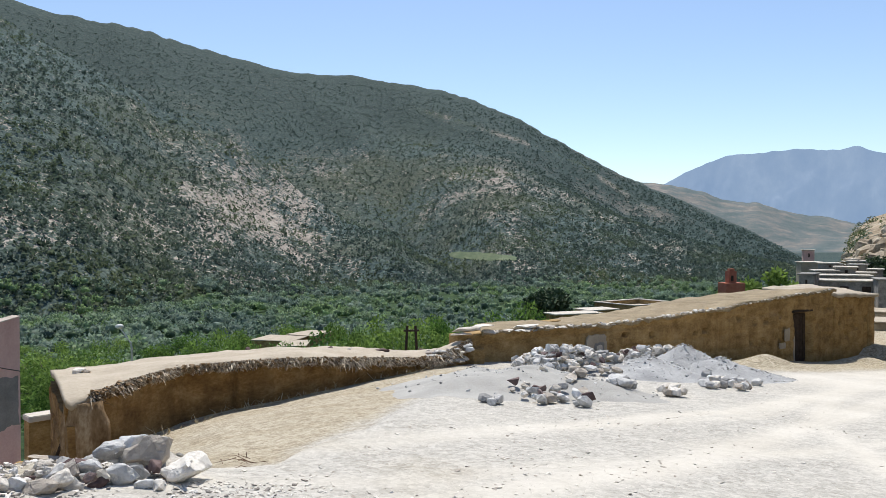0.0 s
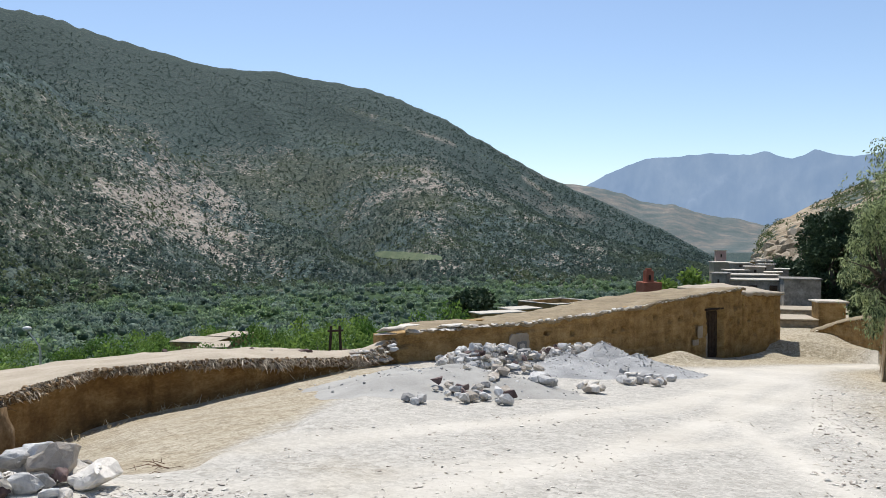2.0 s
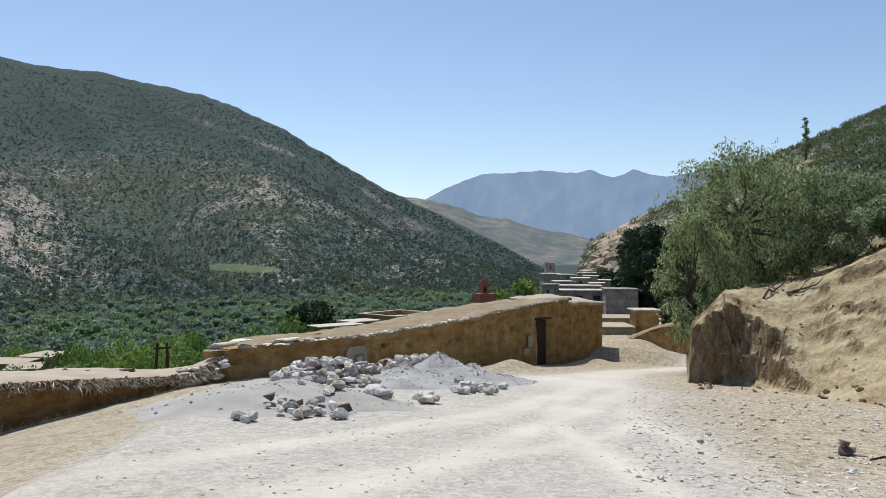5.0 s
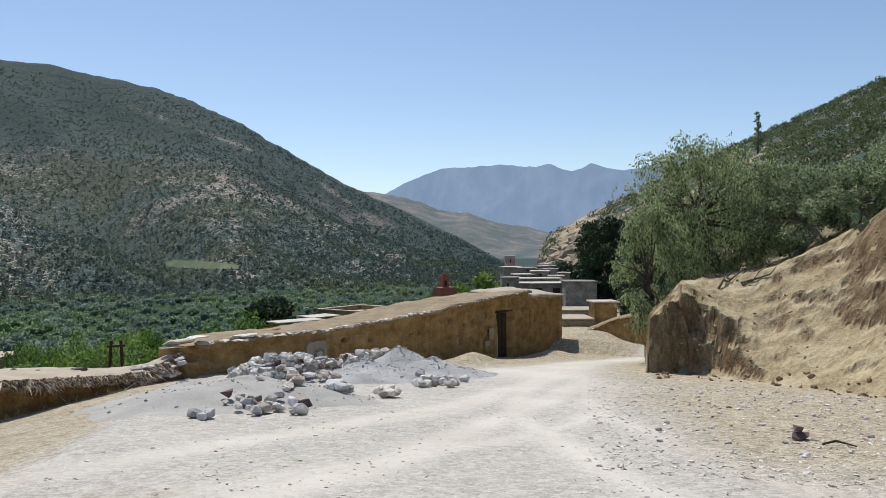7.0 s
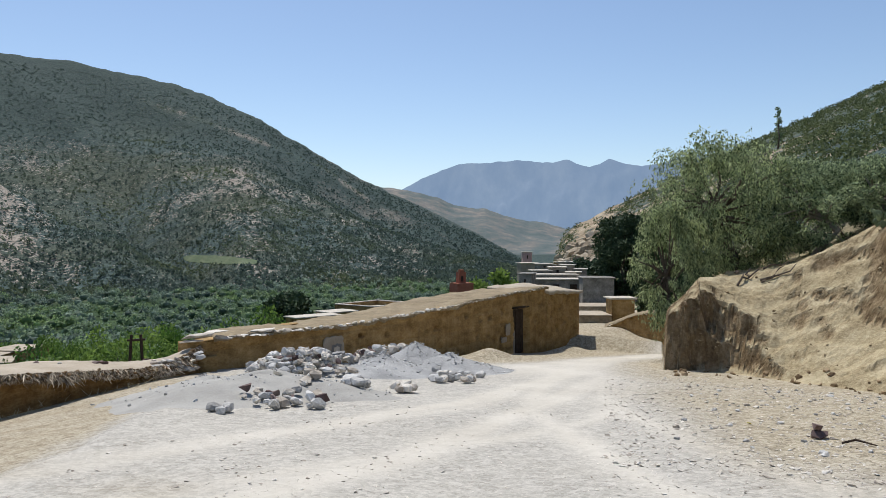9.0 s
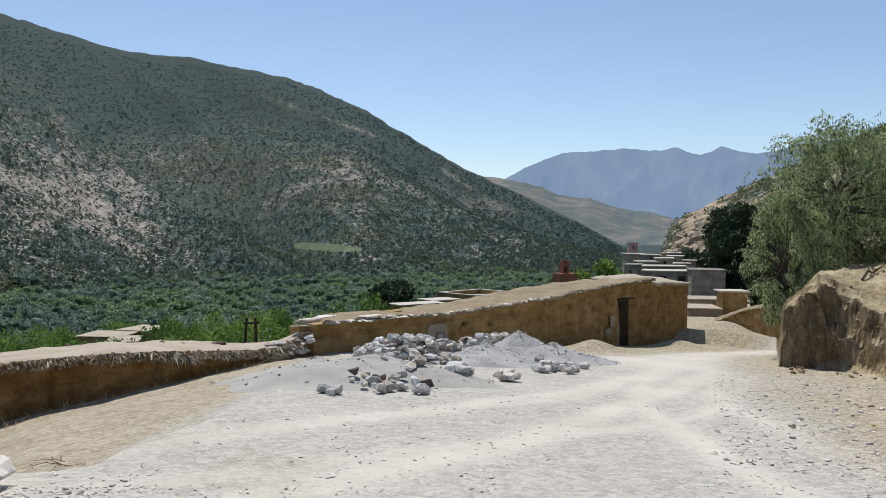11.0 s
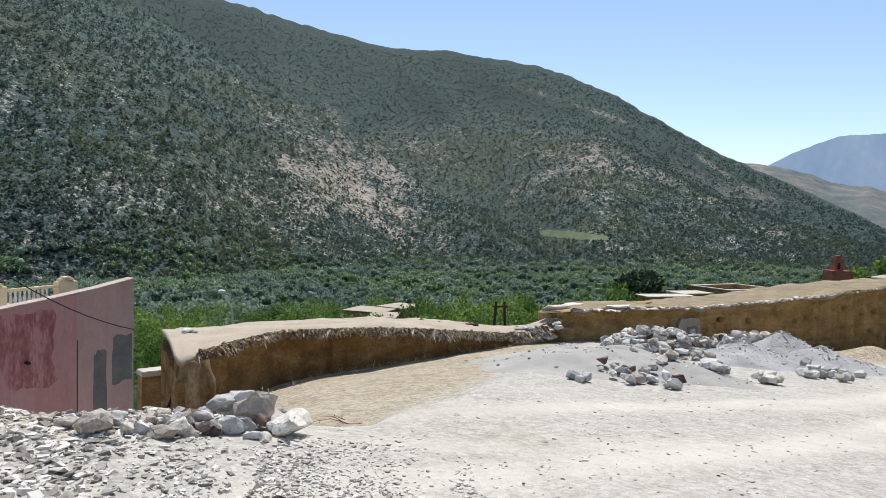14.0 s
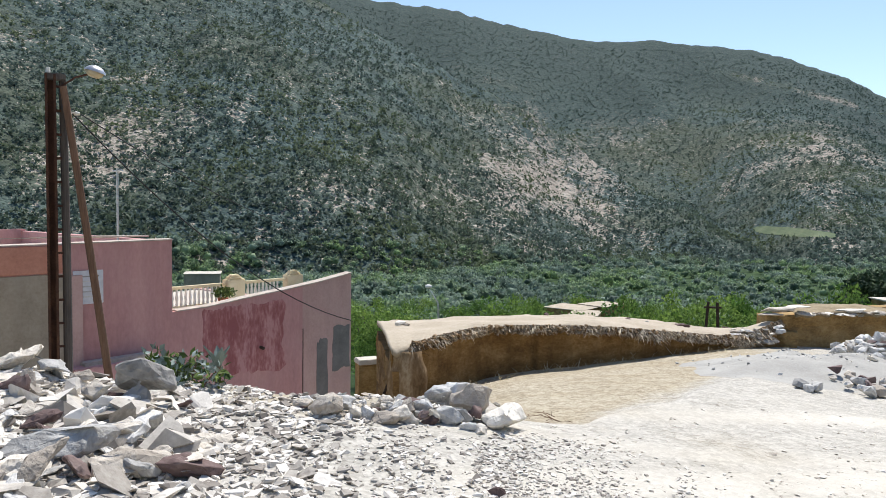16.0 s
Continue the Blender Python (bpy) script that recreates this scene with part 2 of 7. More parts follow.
M_CABLE = surface("black_cable", (0.012, 0.012, 0.012), (0.02, 0.02, 0.02), (0.03, 0.03, 0.03), 5, 40, 0.1, 0.002, rough=0.6)
M_BARK = surface("bark", (0.05, 0.038, 0.028), (0.11, 0.085, 0.065), (0.20, 0.165, 0.13), 5, 30, 0.7, 0.02, stretch=(1, 1, 0.3))
M_PALEBARK = surface("pale_bark", (0.16, 0.14, 0.11), (0.27, 0.24, 0.20), (0.38, 0.35, 0.30), 5, 30, 0.6, 0.02, stretch=(1, 1, 0.3))
M_PEPPER = leaf_mat("pepper_tree_leaves", (0.050, 0.082, 0.036), (0.55, 0.63, 0.33), 0.7, 1.3, 0.4)
M_CAROB = leaf_mat("dark_carob_leaves", (0.026, 0.048, 0.024), (0.10, 0.145, 0.068), 0.6)
M_OLIVE = leaf_mat("olive_leaves", (0.044, 0.078, 0.040), (0.47, 0.56, 0.32), 0.7, 1.1, 0.4)
M_ORCHARD = leaf_mat("bright_orchard_leaves", (0.024, 0.066, 0.014), (0.165, 0.30, 0.060), 0.5, 0.25, 0.4, ((0.065, 0.12, 0.022), (0.33, 0.46, 0.11), 0.12, True))
M_WOODS = leaf_mat("valley_wood_leaves", (0.046, 0.082, 0.060), (0.345, 0.435, 0.335), 0.6, 0.02, 0.45, ((0.056, 0.115, 0.042), (0.37, 0.50, 0.22), 0.022, False))
# both mountain scrub colours carry a bluish tint that stands for haze
M_HAZYSCRUB = leaf_mat("hill_scrub", (0.036, 0.058, 0.048), (0.138, 0.184, 0.150), 0.6, 0.012, 0.4, ((0.050, 0.074, 0.038), (0.190, 0.228, 0.130), 0.010, False))
M_HAZYHIGHSCRUB = leaf_mat("high_scrub_haze_tint", (0.042, 0.068, 0.060), (0.100, 0.138, 0.114), 0.5, 0.008, 0.45)
M_NEARSCRUB = leaf_mat("near_hill_scrub", (0.040, 0.062, 0.024), (0.20, 0.235, 0.105), 0.6, 0.05, 0.35)
M_BUSH = leaf_mat("garden_bush_leaves", (0.030, 0.060, 0.015), (0.16, 0.22, 0.05), 0.8)
M_AGAVE = leaf_mat("grey_green_succulent", (0.16, 0.20, 0.17), (0.34, 0.40, 0.36), 0.7)
M_GREYWALL = surface("grey_stone_wall", (0.15, 0.14, 0.125), (0.25, 0.235, 0.21), (0.37, 0.35, 0.315), 1.5, 7, 0.8, 0.06, spread=0.14)
M_ROOFPALE = surface("pale_flat_roof", (0.42, 0.375, 0.31), (0.56, 0.51, 0.43), (0.68, 0.62, 0.54), 0.8, 8, 0.4, 0.03)
M_BRICKRED = surface("red_brick_plaster", (0.30, 0.10, 0.06), (0.40, 0.145, 0.09), (0.48, 0.20, 0.13), 2, 14, 0.4, 0.02)
M_DARKWOOD = surface("dark_old_wood", (0.03, 0.02, 0.014), (0.055, 0.038, 0.027), (0.09, 0.065, 0.048), 6, 30, 0.4, 0.01)
M_ROCK = surface("tan_rock", (0.20, 0.155, 0.10), (0.33, 0.27, 0.19), (0.47, 0.40, 0.30), 0.5, 4, 0.9, 0.15, vary=0.25, spread=0.15)
M_BOULDER = surface("dull_grey_boulder", (0.17, 0.16, 0.145), (0.29, 0.278, 0.255), (0.46, 0.44, 0.405), 3.0, 15, 1.0, 0.06, spread=0.15)
M_DRYGRASS = leaf_mat("dry_grass", (0.34, 0.275, 0.17), (0.62, 0.54, 0.37), 0.7, 2.0)

# ---- the land: one sheet from the lane to the mountains ----
def interp(az, xs, ys):
    return np.interp(az, xs, ys)


RIDGE_AZ = (-27, -20.6, -17.3, -14.8, -12.3, -9.7, -6.4, -3.4, -1.5, 0.4, 3.6, 6.3, 8, 12, 15, 18.6, 22.5, 26.3, 30, 33, 45, 60, 75)
RIDGE_EL = (-4.2, -1.1, 0.75, 1.9, 3.1, 4.2, 6.0, 7.7, 8.8, 9.7, 10.8, 11.3, 11.6, 12.1, 12.1, 12.75, 13.6, 14.5, 14.75, 15.2, 17.4, 19, 20)
BROWN_AZ = (-40, -30, -23.8, -23, -20.6, -18.2, -15.9, -14.8, -12.3, -9.9, -5, 0)
BROWN_EL = (-0.5, 0.3, 1.05, 1.3, 1.62, 2.45, 2.75, 3.2, 3.9, 4.12, 3.5, 2.0)
RIGHT_AZ = (-75, -60, -46.2, -41.3, -36.2, -29.2, -25, -23.4, -22)
RIGHT_EL = (18, 14.5, 10.6, 8.5, 6.5, 3.3, 1.2, -0.2, -3.0)
SPUR_AZ = (-4, 0, 6, 12, 15, 17.5, 22, 28, 33, 40, 60, 75)
SPUR_EL = (-3.6, -2.4, -0.6, 1.7, 3.6, 5.6, 8.2, 11.0, 13.4, 16.3, 19.0, 20.0)
FOOT_AZ = (-27, -14, 0, 17, 30, 45, 75)
FOOT_R = (640, 560, 520, 450, 340, 320, 300)
EYE = 1.7


BANK_AZ, BANK_R = (-60, -50, -44, -37, -31.4), (18, 20.3, 23, 25.8, 26.6)


def bank_rise(az, r):
    """The cut earth bank beside the lane: its rise above the ground."""
    xx, yy = -np.sin(np.radians(az)) * r, np.cos(np.radians(az)) * r
    lump = fbm(xx * 0.35, yy * 0.35, 31, 4)
    crag = fbm(xx * 1.3, yy * 1.3, 34, 5)
    at_end = sstep(-35.2, -33.4, az)
    base = interp(az, BANK_AZ, BANK_R) + 0.9 * fbm(az * 0.25, az * 0.0 + 3, 33, 3) + at_end * 0.35 * np.abs(fbm(az * 1.3, az * 0.0 + 5, 32, 2))
    crest = base + interp(az, (-50, -44, -40, -36, -33.7, -31.2), (8.5, 8.5, 6.5, 4.8, 3.2, 1.8))
    top = interp(az, (-60, -50, -46.0, -43.3, -39.9, -36.6, -33.7, -32.4, -31.2), (5.2, 4.2, 2.7, 1.75, 0.75, 0.35, 0.25, -0.45, -0.98))
    foot = 0.05 - 0.09 * r * np.cos(np.radians(az)) + 0.05 * r * np.sin(np.radians(az))
    s = np.clip((r - base) / (crest - base), 0, 1)
    u = s + 0.22 * crag * sstep(0, 0.1, s) * sstep(1.0, 0.7, s)
    steep = interp(az, (-41, -38, -36, -34.8, -33.7, -31.4), (0.14, 0.30, 0.50, 0.60, 0.86, 0.94))
    run = interp(az, (-38, -36, -34.6, -33.4, -31.4), (0.36, 0.38, 0.42, 0.18, 0.16))
    cliff = steep * (0.55 * sstep(0, 0.55 * run, u) + 0.45 * sstep(0.6 * run, run, u)) + (1 - steep) * s**0.95
    tall = np.clip(interp(az, (-48, -44, -41, -38), (0.32, 0.24, 0.15, 0.04)) * (0.8 + 0.8 * lump), 0, 0.6)
    ledge = 0.0
    for k, at in enumerate((0.48, 0.60, 0.71, 0.82)):
        edge = at + 0.22 * fbm(xx * 0.5 + 9 * k, yy * 0.5, 61 + k, 4)
        ledge = ledge + 0.25 * tall * sstep(edge, edge + 0.055, s)
    scree = 0.02 * sstep(0, 0.08, s) + (0.98 - tall) * s**1.1 + ledge
    w_s = sstep(-36.5, -40.0, az)
    prof = np.clip(cliff * (1 - w_s) + scree * w_s, 0, 1.08)
    side = sstep(-31.15 + 0.2 * fbm(r * 0.8, r * 0.0, 35, 3), -31.45, az)
    beyond = sstep(0.0, 14.0, r - crest)
    rise = prof * (top - foot) * side * (1 - sstep(0.5, 6.0, r - crest) * sstep(-35.5, -33.0, az))
    ridged = 0.5 - np.abs(fbm(xx * 0.9, yy * 0.9, 37, 5))
    lower = sstep(0.6, 0.2, s)
    rough = (interp(az, (-42, -38, -35), (0.25, 0.35, 0.55)) * (ridged - 0.35) * (0.35 + 0.65 * lower) + 0.13 * fbm(xx * 2.2, yy * 2.2, 39, 5)) * side * sstep(0, 0.1, s) * (1 - beyond)
    return rise + rough, foot, top, side, (r - base) / (crest - base)


def land(az, r):
    """Height and cover of the ground by bearing and distance."""
    a = np.radians(az)
    x, y = -np.sin(a) * r, np.cos(a) * r
    yy = np.where(y > 0, y, 0.35 * y)
    lane = 0.05 - 0.09 * yy - 0.05 * x
    lane = np.where(r > 40, np.maximum(lane, -3.5 - 0.004 * (r - 40)), lane)
    z = lane + 0.10 * fbm(x * 0.25, y * 0.25, 1, 4) * sstep(3, 9, r) + 0.02 * fbm(x * 2.2, y * 2.2, 5, 3)
    # the strip of dry grass that falls to the house wall
    edge = interp(az, (2, 5, 10, 17, 24, 30), (16.5, 13.6, 9.9, 7.6, 7.6, 8.0)) + 0.5 * fbm(x * 0.5, y * 0.5, 8, 3)
    wall = interp(az, (2, 5.5, 12.3, 20.5, 28.5, 31), (22, 20.3, 18.5, 17.2, 15, 15))
    dip = interp(az, (0, 2, 5.5, 12.3, 20.5, 28.5, 31), (0, 0.05, 0.17, 0.52, 0.95, 1.5, 1.8))
    lin = np.clip((r - edge) / (wall - edge), 0, 1)
    z = z - dip * (0.72 * lin + 0.28 * sstep(0, 0.12, lin))
    straw = sstep(0.02, 0.30, lin + 0.22 * fbm(x * 0.9, y * 0.9, 9, 4)) * sstep(0.5, 4.0, az + 5 * fbm(x * 0.6, y * 0.6, 10, 4)) * sstep(33, 27, az)
    # the yard below the rubble
    left = sstep(26.5, 33, az)
    z = z - left * 3.6 * sstep(8.6 + 0.5 * fbm(x * 0.7, y * 0.7, 11, 3), 14.5, r)
    heap = np.exp(-(((az - 64) / 10.0) ** 2) - ((r - 7.4) / 1.7) ** 2)
    z = z + 0.16 * heap + left * 0.08 * fbm(x * 1.6, y * 1.6, 12, 3)
    # road rise and low mound beside the lane's far end
    z = z + 0.22 * np.exp(-(((az + 26.6) / 1.9) ** 2) - ((r - 43) / 4.0) ** 2)
    # loose earth banked up against the long wall
    for bx, by, ux, uy, lx, ly, h in ((9.7, 28.7, 0.77, 0.64, 1.8, 0.8, 0.34), (15.5, 34.3, 0.77, 0.64, 1.5, 0.7, 0.32), (20.0, 38.0, 0.9, 0.44, 2.6, 1.2, 0.16)):
        u, v = (x - bx) * ux + (y - by) * uy, (y - by) * ux - (x - bx) * uy
        z = z + h * np.exp(-((u / lx) ** 2) - (v / ly) ** 2) * (1 + 0.5 * fbm(x * 0.9, y * 0.9, 19, 3))
    # beyond the houses the ground falls to the valley
    behind = interp(az, (-27, -22.8, -16, -6.8, 0, 3, 9.6, 17, 28.3, 33, 60), (45, 42, 35, 29.5, 26.5, 25, 22, 20.5, 19, 31, 27))
    valley = -33 * (1 - np.exp(-r / 130.0)) + 1.2 * fbm(x / 30, y / 30, 14, 3)
    open_side = sstep(-24.5, -21.0, az)
    far_right = sstep(105, 170, r)
    fall = np.maximum(sstep(0, 7, r - behind) * open_side, far_right)
    z = z * (1 - fall) + valley * fall
    # the bank and the hill on the right
    rise, foot, top, side, s = bank_rise(az, r)
    on_bank = sstep(-0.10, -0.03, s) * sstep(0.0, 0.12, side) * (r < 140)
    z = z + rise * (1 - sstep(30, 60, r - 26)) * (r < 90)
    r0, r1 = interp(az, (-60, -40, -31, -26, -22), (30, 34, 48, 85, 110)), interp(az, (-60, -46, -36, -29, -22), (190, 215, 225, 205, 190))
    el = np.tan(np.radians(interp(az, RIGHT_AZ, RIGHT_EL)))
    t = np.clip((r - r0) / (r1 - r0), 0, 1.0)
    crest = EYE + el * r1
    start = top + (lane - top) * sstep(-36.0, -33.0, az)
    gul = fbm(x / 22, y / 22, 21, 4)
    hill = start + (crest - start) * t**1.1 + gul * 3.2 * t * (1 - t) * 2 + 0.6 * fbm(x / 4, y / 4, 22, 3) * sstep(0, 0.2, t)
    hill = np.where(r > r1, crest - (r - r1) * 0.35, hill)
    in_right = sstep(-22.0, -24.0, az) * sstep(0, 0.08, (r - r0) / (r1 - r0))
    z = np.where(in_right > 0, z * (1 - in_right) + np.maximum(hill, -32) * in_right, z)
    right = in_right * (r < 700)
    # the long mountain across the valley
    rf = interp(az, FOOT_AZ, FOOT_R)
    rm = rf + interp(az, (-27, 0, 8, 75), (0, 0, 330, 330))
    rr = rf + interp(az, (-27, -20, -10, 4, 20, 33, 75), (260, 420, 900, 1250, 1350, 1300, 1200))
    top_m = EYE + np.tan(np.radians(interp(az, RIDGE_AZ, RIDGE_EL))) * rr + 5 * fbm(az * 0.9, az * 0 + 2, 41, 3) * sstep(-18, -5, az)
    t = np.clip((r - rm) / (rr - rm), 0, 1)
    fold = fbm(x / 330 + y / 800, y / 480, 43, 2)
    rib = fbm((x + 0.55 * y) / 150, (y - 0.3 * x) / 700, 47, 2)
    mount = valley + (top_m - valley) * (0.25 * t + 0.75 * t**1.18) + (fold * 38 + rib * 26) * np.sin(np.pi * np.clip(t, 0, 1)) ** 0.8
    mount = np.where(r > rr, top_m - 0.5 * (r - rr), mount)
    rs = rf + interp(az, (-2, 6, 20, 33, 75), (150, 260, 430, 520, 560)) + 40 * fbm(az * 0.25, az * 0 + 4, 44, 3)
    top_s = EYE + np.tan(np.radians(interp(az, SPUR_AZ, SPUR_EL) + 0.5 * fbm(az * 0.6, az * 0 + 9, 45, 4))) * rs
    ts = np.clip((r - rf) / (rs - rf), 0, 1)
    fold_s = fbm(x / 170 + y / 500, y / 260, 46, 3)
    spur_n = valley + (top_s - valley) * (0.35 * ts + 0.65 * ts**1.15) + (fold_s * 34 + rib * 16) * np.sin(np.pi * ts) ** 0.8
    spur_n = np.where(r > rs, top_s - 0.45 * (r - rs), spur_n)
    is_m = (r > rf) & (az > -28) & (az < 80)
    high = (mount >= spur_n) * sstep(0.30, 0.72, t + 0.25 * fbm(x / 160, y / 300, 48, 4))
    mount = np.maximum(mount, np.where(az > -4, spur_n, -99))
    z = np.where(is_m & (mount > valley), mount, z)
    # the brown spur behind it
    rb = 2500.0 + 0 * az
    el_b = np.tan(np.radians(interp(az, BROWN_AZ, BROWN_EL)))
    t = np.clip((r - 1800) / (rb - 1800), 0, 1)
    spur = -30 + (EYE + el_b * rb + 6 * fbm(az * 1.5, az * 0 + 7, 51, 3) + 30) * t + 40 * fbm(x / 300, y / 500, 53, 4) * np.sin(np.pi * t)
    spur = np.where(r > rb, EYE + el_b * rb - 0.4 * (r - rb), spur)
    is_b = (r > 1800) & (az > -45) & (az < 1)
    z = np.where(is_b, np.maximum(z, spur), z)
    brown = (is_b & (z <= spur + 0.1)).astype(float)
    z = np.where(r > 3200, np.minimum(z, -20), z)
    mountain = np.clip(is_m * (t >= 0) * (mount > valley) * 1.0, 0, 1)
    green = fall * (1 - right) * (r < rf + 60) * (1 - sstep(rf - 20, rf + 60, r)) * (1 - sstep(500, 640, r))
    mountain = np.maximum(mountain, (1 - green) * sstep(115, 165, r))
    # bare soil on the slopes, more on the right to paint in paler haze
    el_pt = np.degrees(np.arctan2(z - EYE, r))
    patch = 1.15 * np.exp(-(((az - 17.6 - 0.5 * (el_pt - 1.5)) / 4.4) ** 2) - ((el_pt - 1.8) / 2.7) ** 2) + 0.5 * np.exp(-(((az + 8) / 4.0) ** 2) - ((el_pt + 0.6) / 1.2) ** 2)
    patch = patch + 0.22 * np.exp(-(((az - 50) / 7.0) ** 2) - ((el_pt - 0.5) / 3.5) ** 2)
    bare = np.clip(0.22 + 0.7 * fbm(x / 70, y / 100, 61, 4) + 0.55 * fbm((x + 0.5 * y) / 14, (y - 0.5 * x) / 30, 62, 3) + 0.50 * patch - 0.24 * sstep(15, 8, az) * sstep(-2, 4, az) + 0.10 * sstep(-8, -13, az) - 0.15 * sstep(6, 10, el_pt) - 0.22 * sstep(26, 32, az) * sstep(2, 6, el_pt) - 0.16 * sstep(23, 28, az) * sstep(44, 36, az) - 0.22 * high - 0.22 * sstep(4, 9, el_pt) * sstep(30, 22, az) - 0.15 * sstep(-10, -2, -el_pt) * (el_pt < 1), 0, 1)
    # pale dashes of an old path across the upper slope
    dash = np.exp(-(((el_pt - np.interp(az, (-13.4, -11.3, -6, -1.4, 3.7, 7.5), (-1.6, 1.7, 5.4, 7.25, 8.9, 10.0))) / 0.22) ** 2)) * sstep(9, 6, az) * sstep(-15, -12, az)
    bare = np.clip(bare + 0.6 * dash * sstep(0.05, 0.3, fbm(az * 0.7, az * 0 + 3, 63, 3)), 0, 1)
    high = high * (1 - 0.6 * np.clip(dash, 0, 1))
    bare = np.clip(bare + 0.75 * right * np.exp(-(((az + 26.0) / 2.2) ** 2)) + 0.12 * right, 0, 1)
    return z, dict(straw=straw, left=left, green=green, mountain=mountain, brown=brown, right=right, bank=on_bank, bare=bare, dry=edge, high=high * is_m)


def ground_at(x, y):
    z, _ = land(np.array([math.degrees(math.atan2(-x, y))]), np.array([math.hypot(x, y)]))
    return float(z[0])


def ground_many(x, y):
    return land(np.degrees(np.arctan2(-x, y)), np.hypot(x, y))


az_list = np.concatenate([np.arange(-180, -62, 4.0), np.arange(-62, -50, 0.7), np.arange(-50, -38, 0.22), np.arange(-38, -30.4, 0.11), np.arange(-30.4, 64, 0.27), np.arange(64, 76, 0.8), np.arange(76, 180.1, 4.0)])
r_list = [0.0004, 0.25, 0.6, 0.9, 1.2]
while r_list[-1] < 4450:
    r_list.append(r_list[-1] * (1.0065 if 18.5 < r_list[-1] < 34 else 1.014 if r_list[-1] < 48 else 1.009 if 500 < r_list[-1] < 1950 else 1.03))
r_list = np.array(r_list)
AZ, R = np.meshgrid(az_list, r_list, indexing="ij")
Z, cover = land(AZ, R)
n_az, n_r = AZ.shape
co = np.stack([-np.sin(np.radians(AZ)) * R, np.cos(np.radians(AZ)) * R, Z], -1).reshape(-1, 3)
idx = np.arange(n_az * n_r).reshape(n_az, n_r)
quads = np.stack([idx[:-1, :-1], idx[:-1, 1:], idx[1:, 1:], idx[1:, :-1]], -1).reshape(-1, 4)
centre = len(co)
co = np.vstack([co, [[0, 0, 0.05]]])
me = np_mesh("ground", co, quads[:, ::-1])
xs, ys = co[:-1, 0].reshape(n_az, n_r), co[:-1, 1].reshape(n_az, n_r)
# wheel tracks: pale dust along the lane, greyer gravel between
along = np.degrees(np.arctan2(-xs, ys))
lane_az = np.interp(R, (0, 14, 20, 24.4, 28, 33, 36, 38, 42, 60), (-15, -18, -20.5, -22.8, -24.6, -27.4, -29.4, -31, -33, -38))
far_lane = np.exp(-(((along - lane_az) / np.interp(R, (0, 12, 18, 24, 30, 36, 60), (80, 40, 14, 5.5, 2.7, 1.7, 1.2))) ** 2))
road = far_lane * (1 - cover["straw"]) * (R < 62) * (1 - 0.6 * cover["left"]) * (1 - cover["bank"])
verge = sstep(-24, -33, AZ - 0.75 * (R - 20)) * sstep(7, 12, R) * (1 - cover["bank"]) * (R < 40) * (1 - np.clip(1.7 * far_lane, 0, 1) * sstep(17, 22, R))
verge = np.maximum(verge, sstep(23, 29, R) * (AZ < -14) * (1 - np.clip(1.6 * far_lane, 0, 1)) * (R < 110) * (1 - cover["bank"]))

verge = np.maximum(verge, 0.8 * sstep(29, 35, AZ) * sstep(6.4, 7.6, R) * (R < 16))


def track_line(px, py, half):
    """Nearness to a wheel track that runs through plan points."""
    best = np.full(xs.shape, 99.0)
    for k in range(len(px) - 1):
        dx, dy = px[k + 1] - px[k], py[k + 1] - py[k]
        t = np.clip(((xs - px[k]) * dx + (ys - py[k]) * dy) / (dx * dx + dy * dy), 0, 1)
        best = np.minimum(best, np.hypot(xs - px[k] - t * dx, ys - py[k] - t * dy))
    return np.exp(-((best / half) ** 2))


tracks = np.zeros_like(xs)
for off in (-0.85, 0.85):
    tracks = np.maximum(tracks, track_line((19.5 + off, 15.0 + off, 9.5 + off, 5.0 + off, 1.0 + off, -6.0), (33, 27, 20.0, 14.0, 9.5 - off, 3.0 - 2 * off), 0.34))
    tracks = np.maximum(tracks, 0.8 * track_line((19.5 + off, 15.0 + off, 9.0 + off, 6.0 + off, 5.0 + off, 5.0 + off), (33, 27, 19.5, 13.0, 7.0, 0.0), 0.30))
    tracks = np.maximum(tracks, 0.7 * track_line((11.0 + off, 5.0 + off, -1.0, -6.0), (21.5 - off, 12.5 - off, 8.2 - 1.5 * off, 6.6 - 1.6 * off), 0.28))
mottle = np.clip(0.5 + 1.3 * fbm(xs * 0.45, ys * 0.45, 17, 4), 0, 1)
road = road * np.clip(0.06 + 0.30 * mottle + 1.0 * tracks + 0.7 * sstep(18, 26, R), 0, 1)
zones = np.stack([np.clip(road * (1 - 0.8 * verge), 0, 1), np.clip(cover["straw"], 0, 1), np.clip(cover["mountain"] + cover["right"], 0, 1), np.clip(cover["green"], 0, 1)], -1).reshape(-1, 4)
extra = np.stack([cover["bare"], cover["brown"], np.clip(cover["bank"], 0, 1), np.clip(verge, 0, 1)], -1).reshape(-1, 4)
# mask of the bank's steep faces, for the darker cut-earth colour
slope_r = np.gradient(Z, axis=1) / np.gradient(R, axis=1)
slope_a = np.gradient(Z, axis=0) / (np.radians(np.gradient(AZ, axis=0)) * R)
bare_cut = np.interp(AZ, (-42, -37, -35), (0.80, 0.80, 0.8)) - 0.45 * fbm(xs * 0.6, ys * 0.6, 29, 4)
steep_cut = sstep(bare_cut, bare_cut + 0.35, np.hypot(slope_r, slope_a)) * cover["bank"] * (R < 45)
tan_hill = np.clip(cover["right"], 0, 1)
cuts = np.stack([np.clip(cover["high"], 0, 1), steep_cut, tan_hill, steep_cut * 0 + 1], -1).reshape(-1, 4)
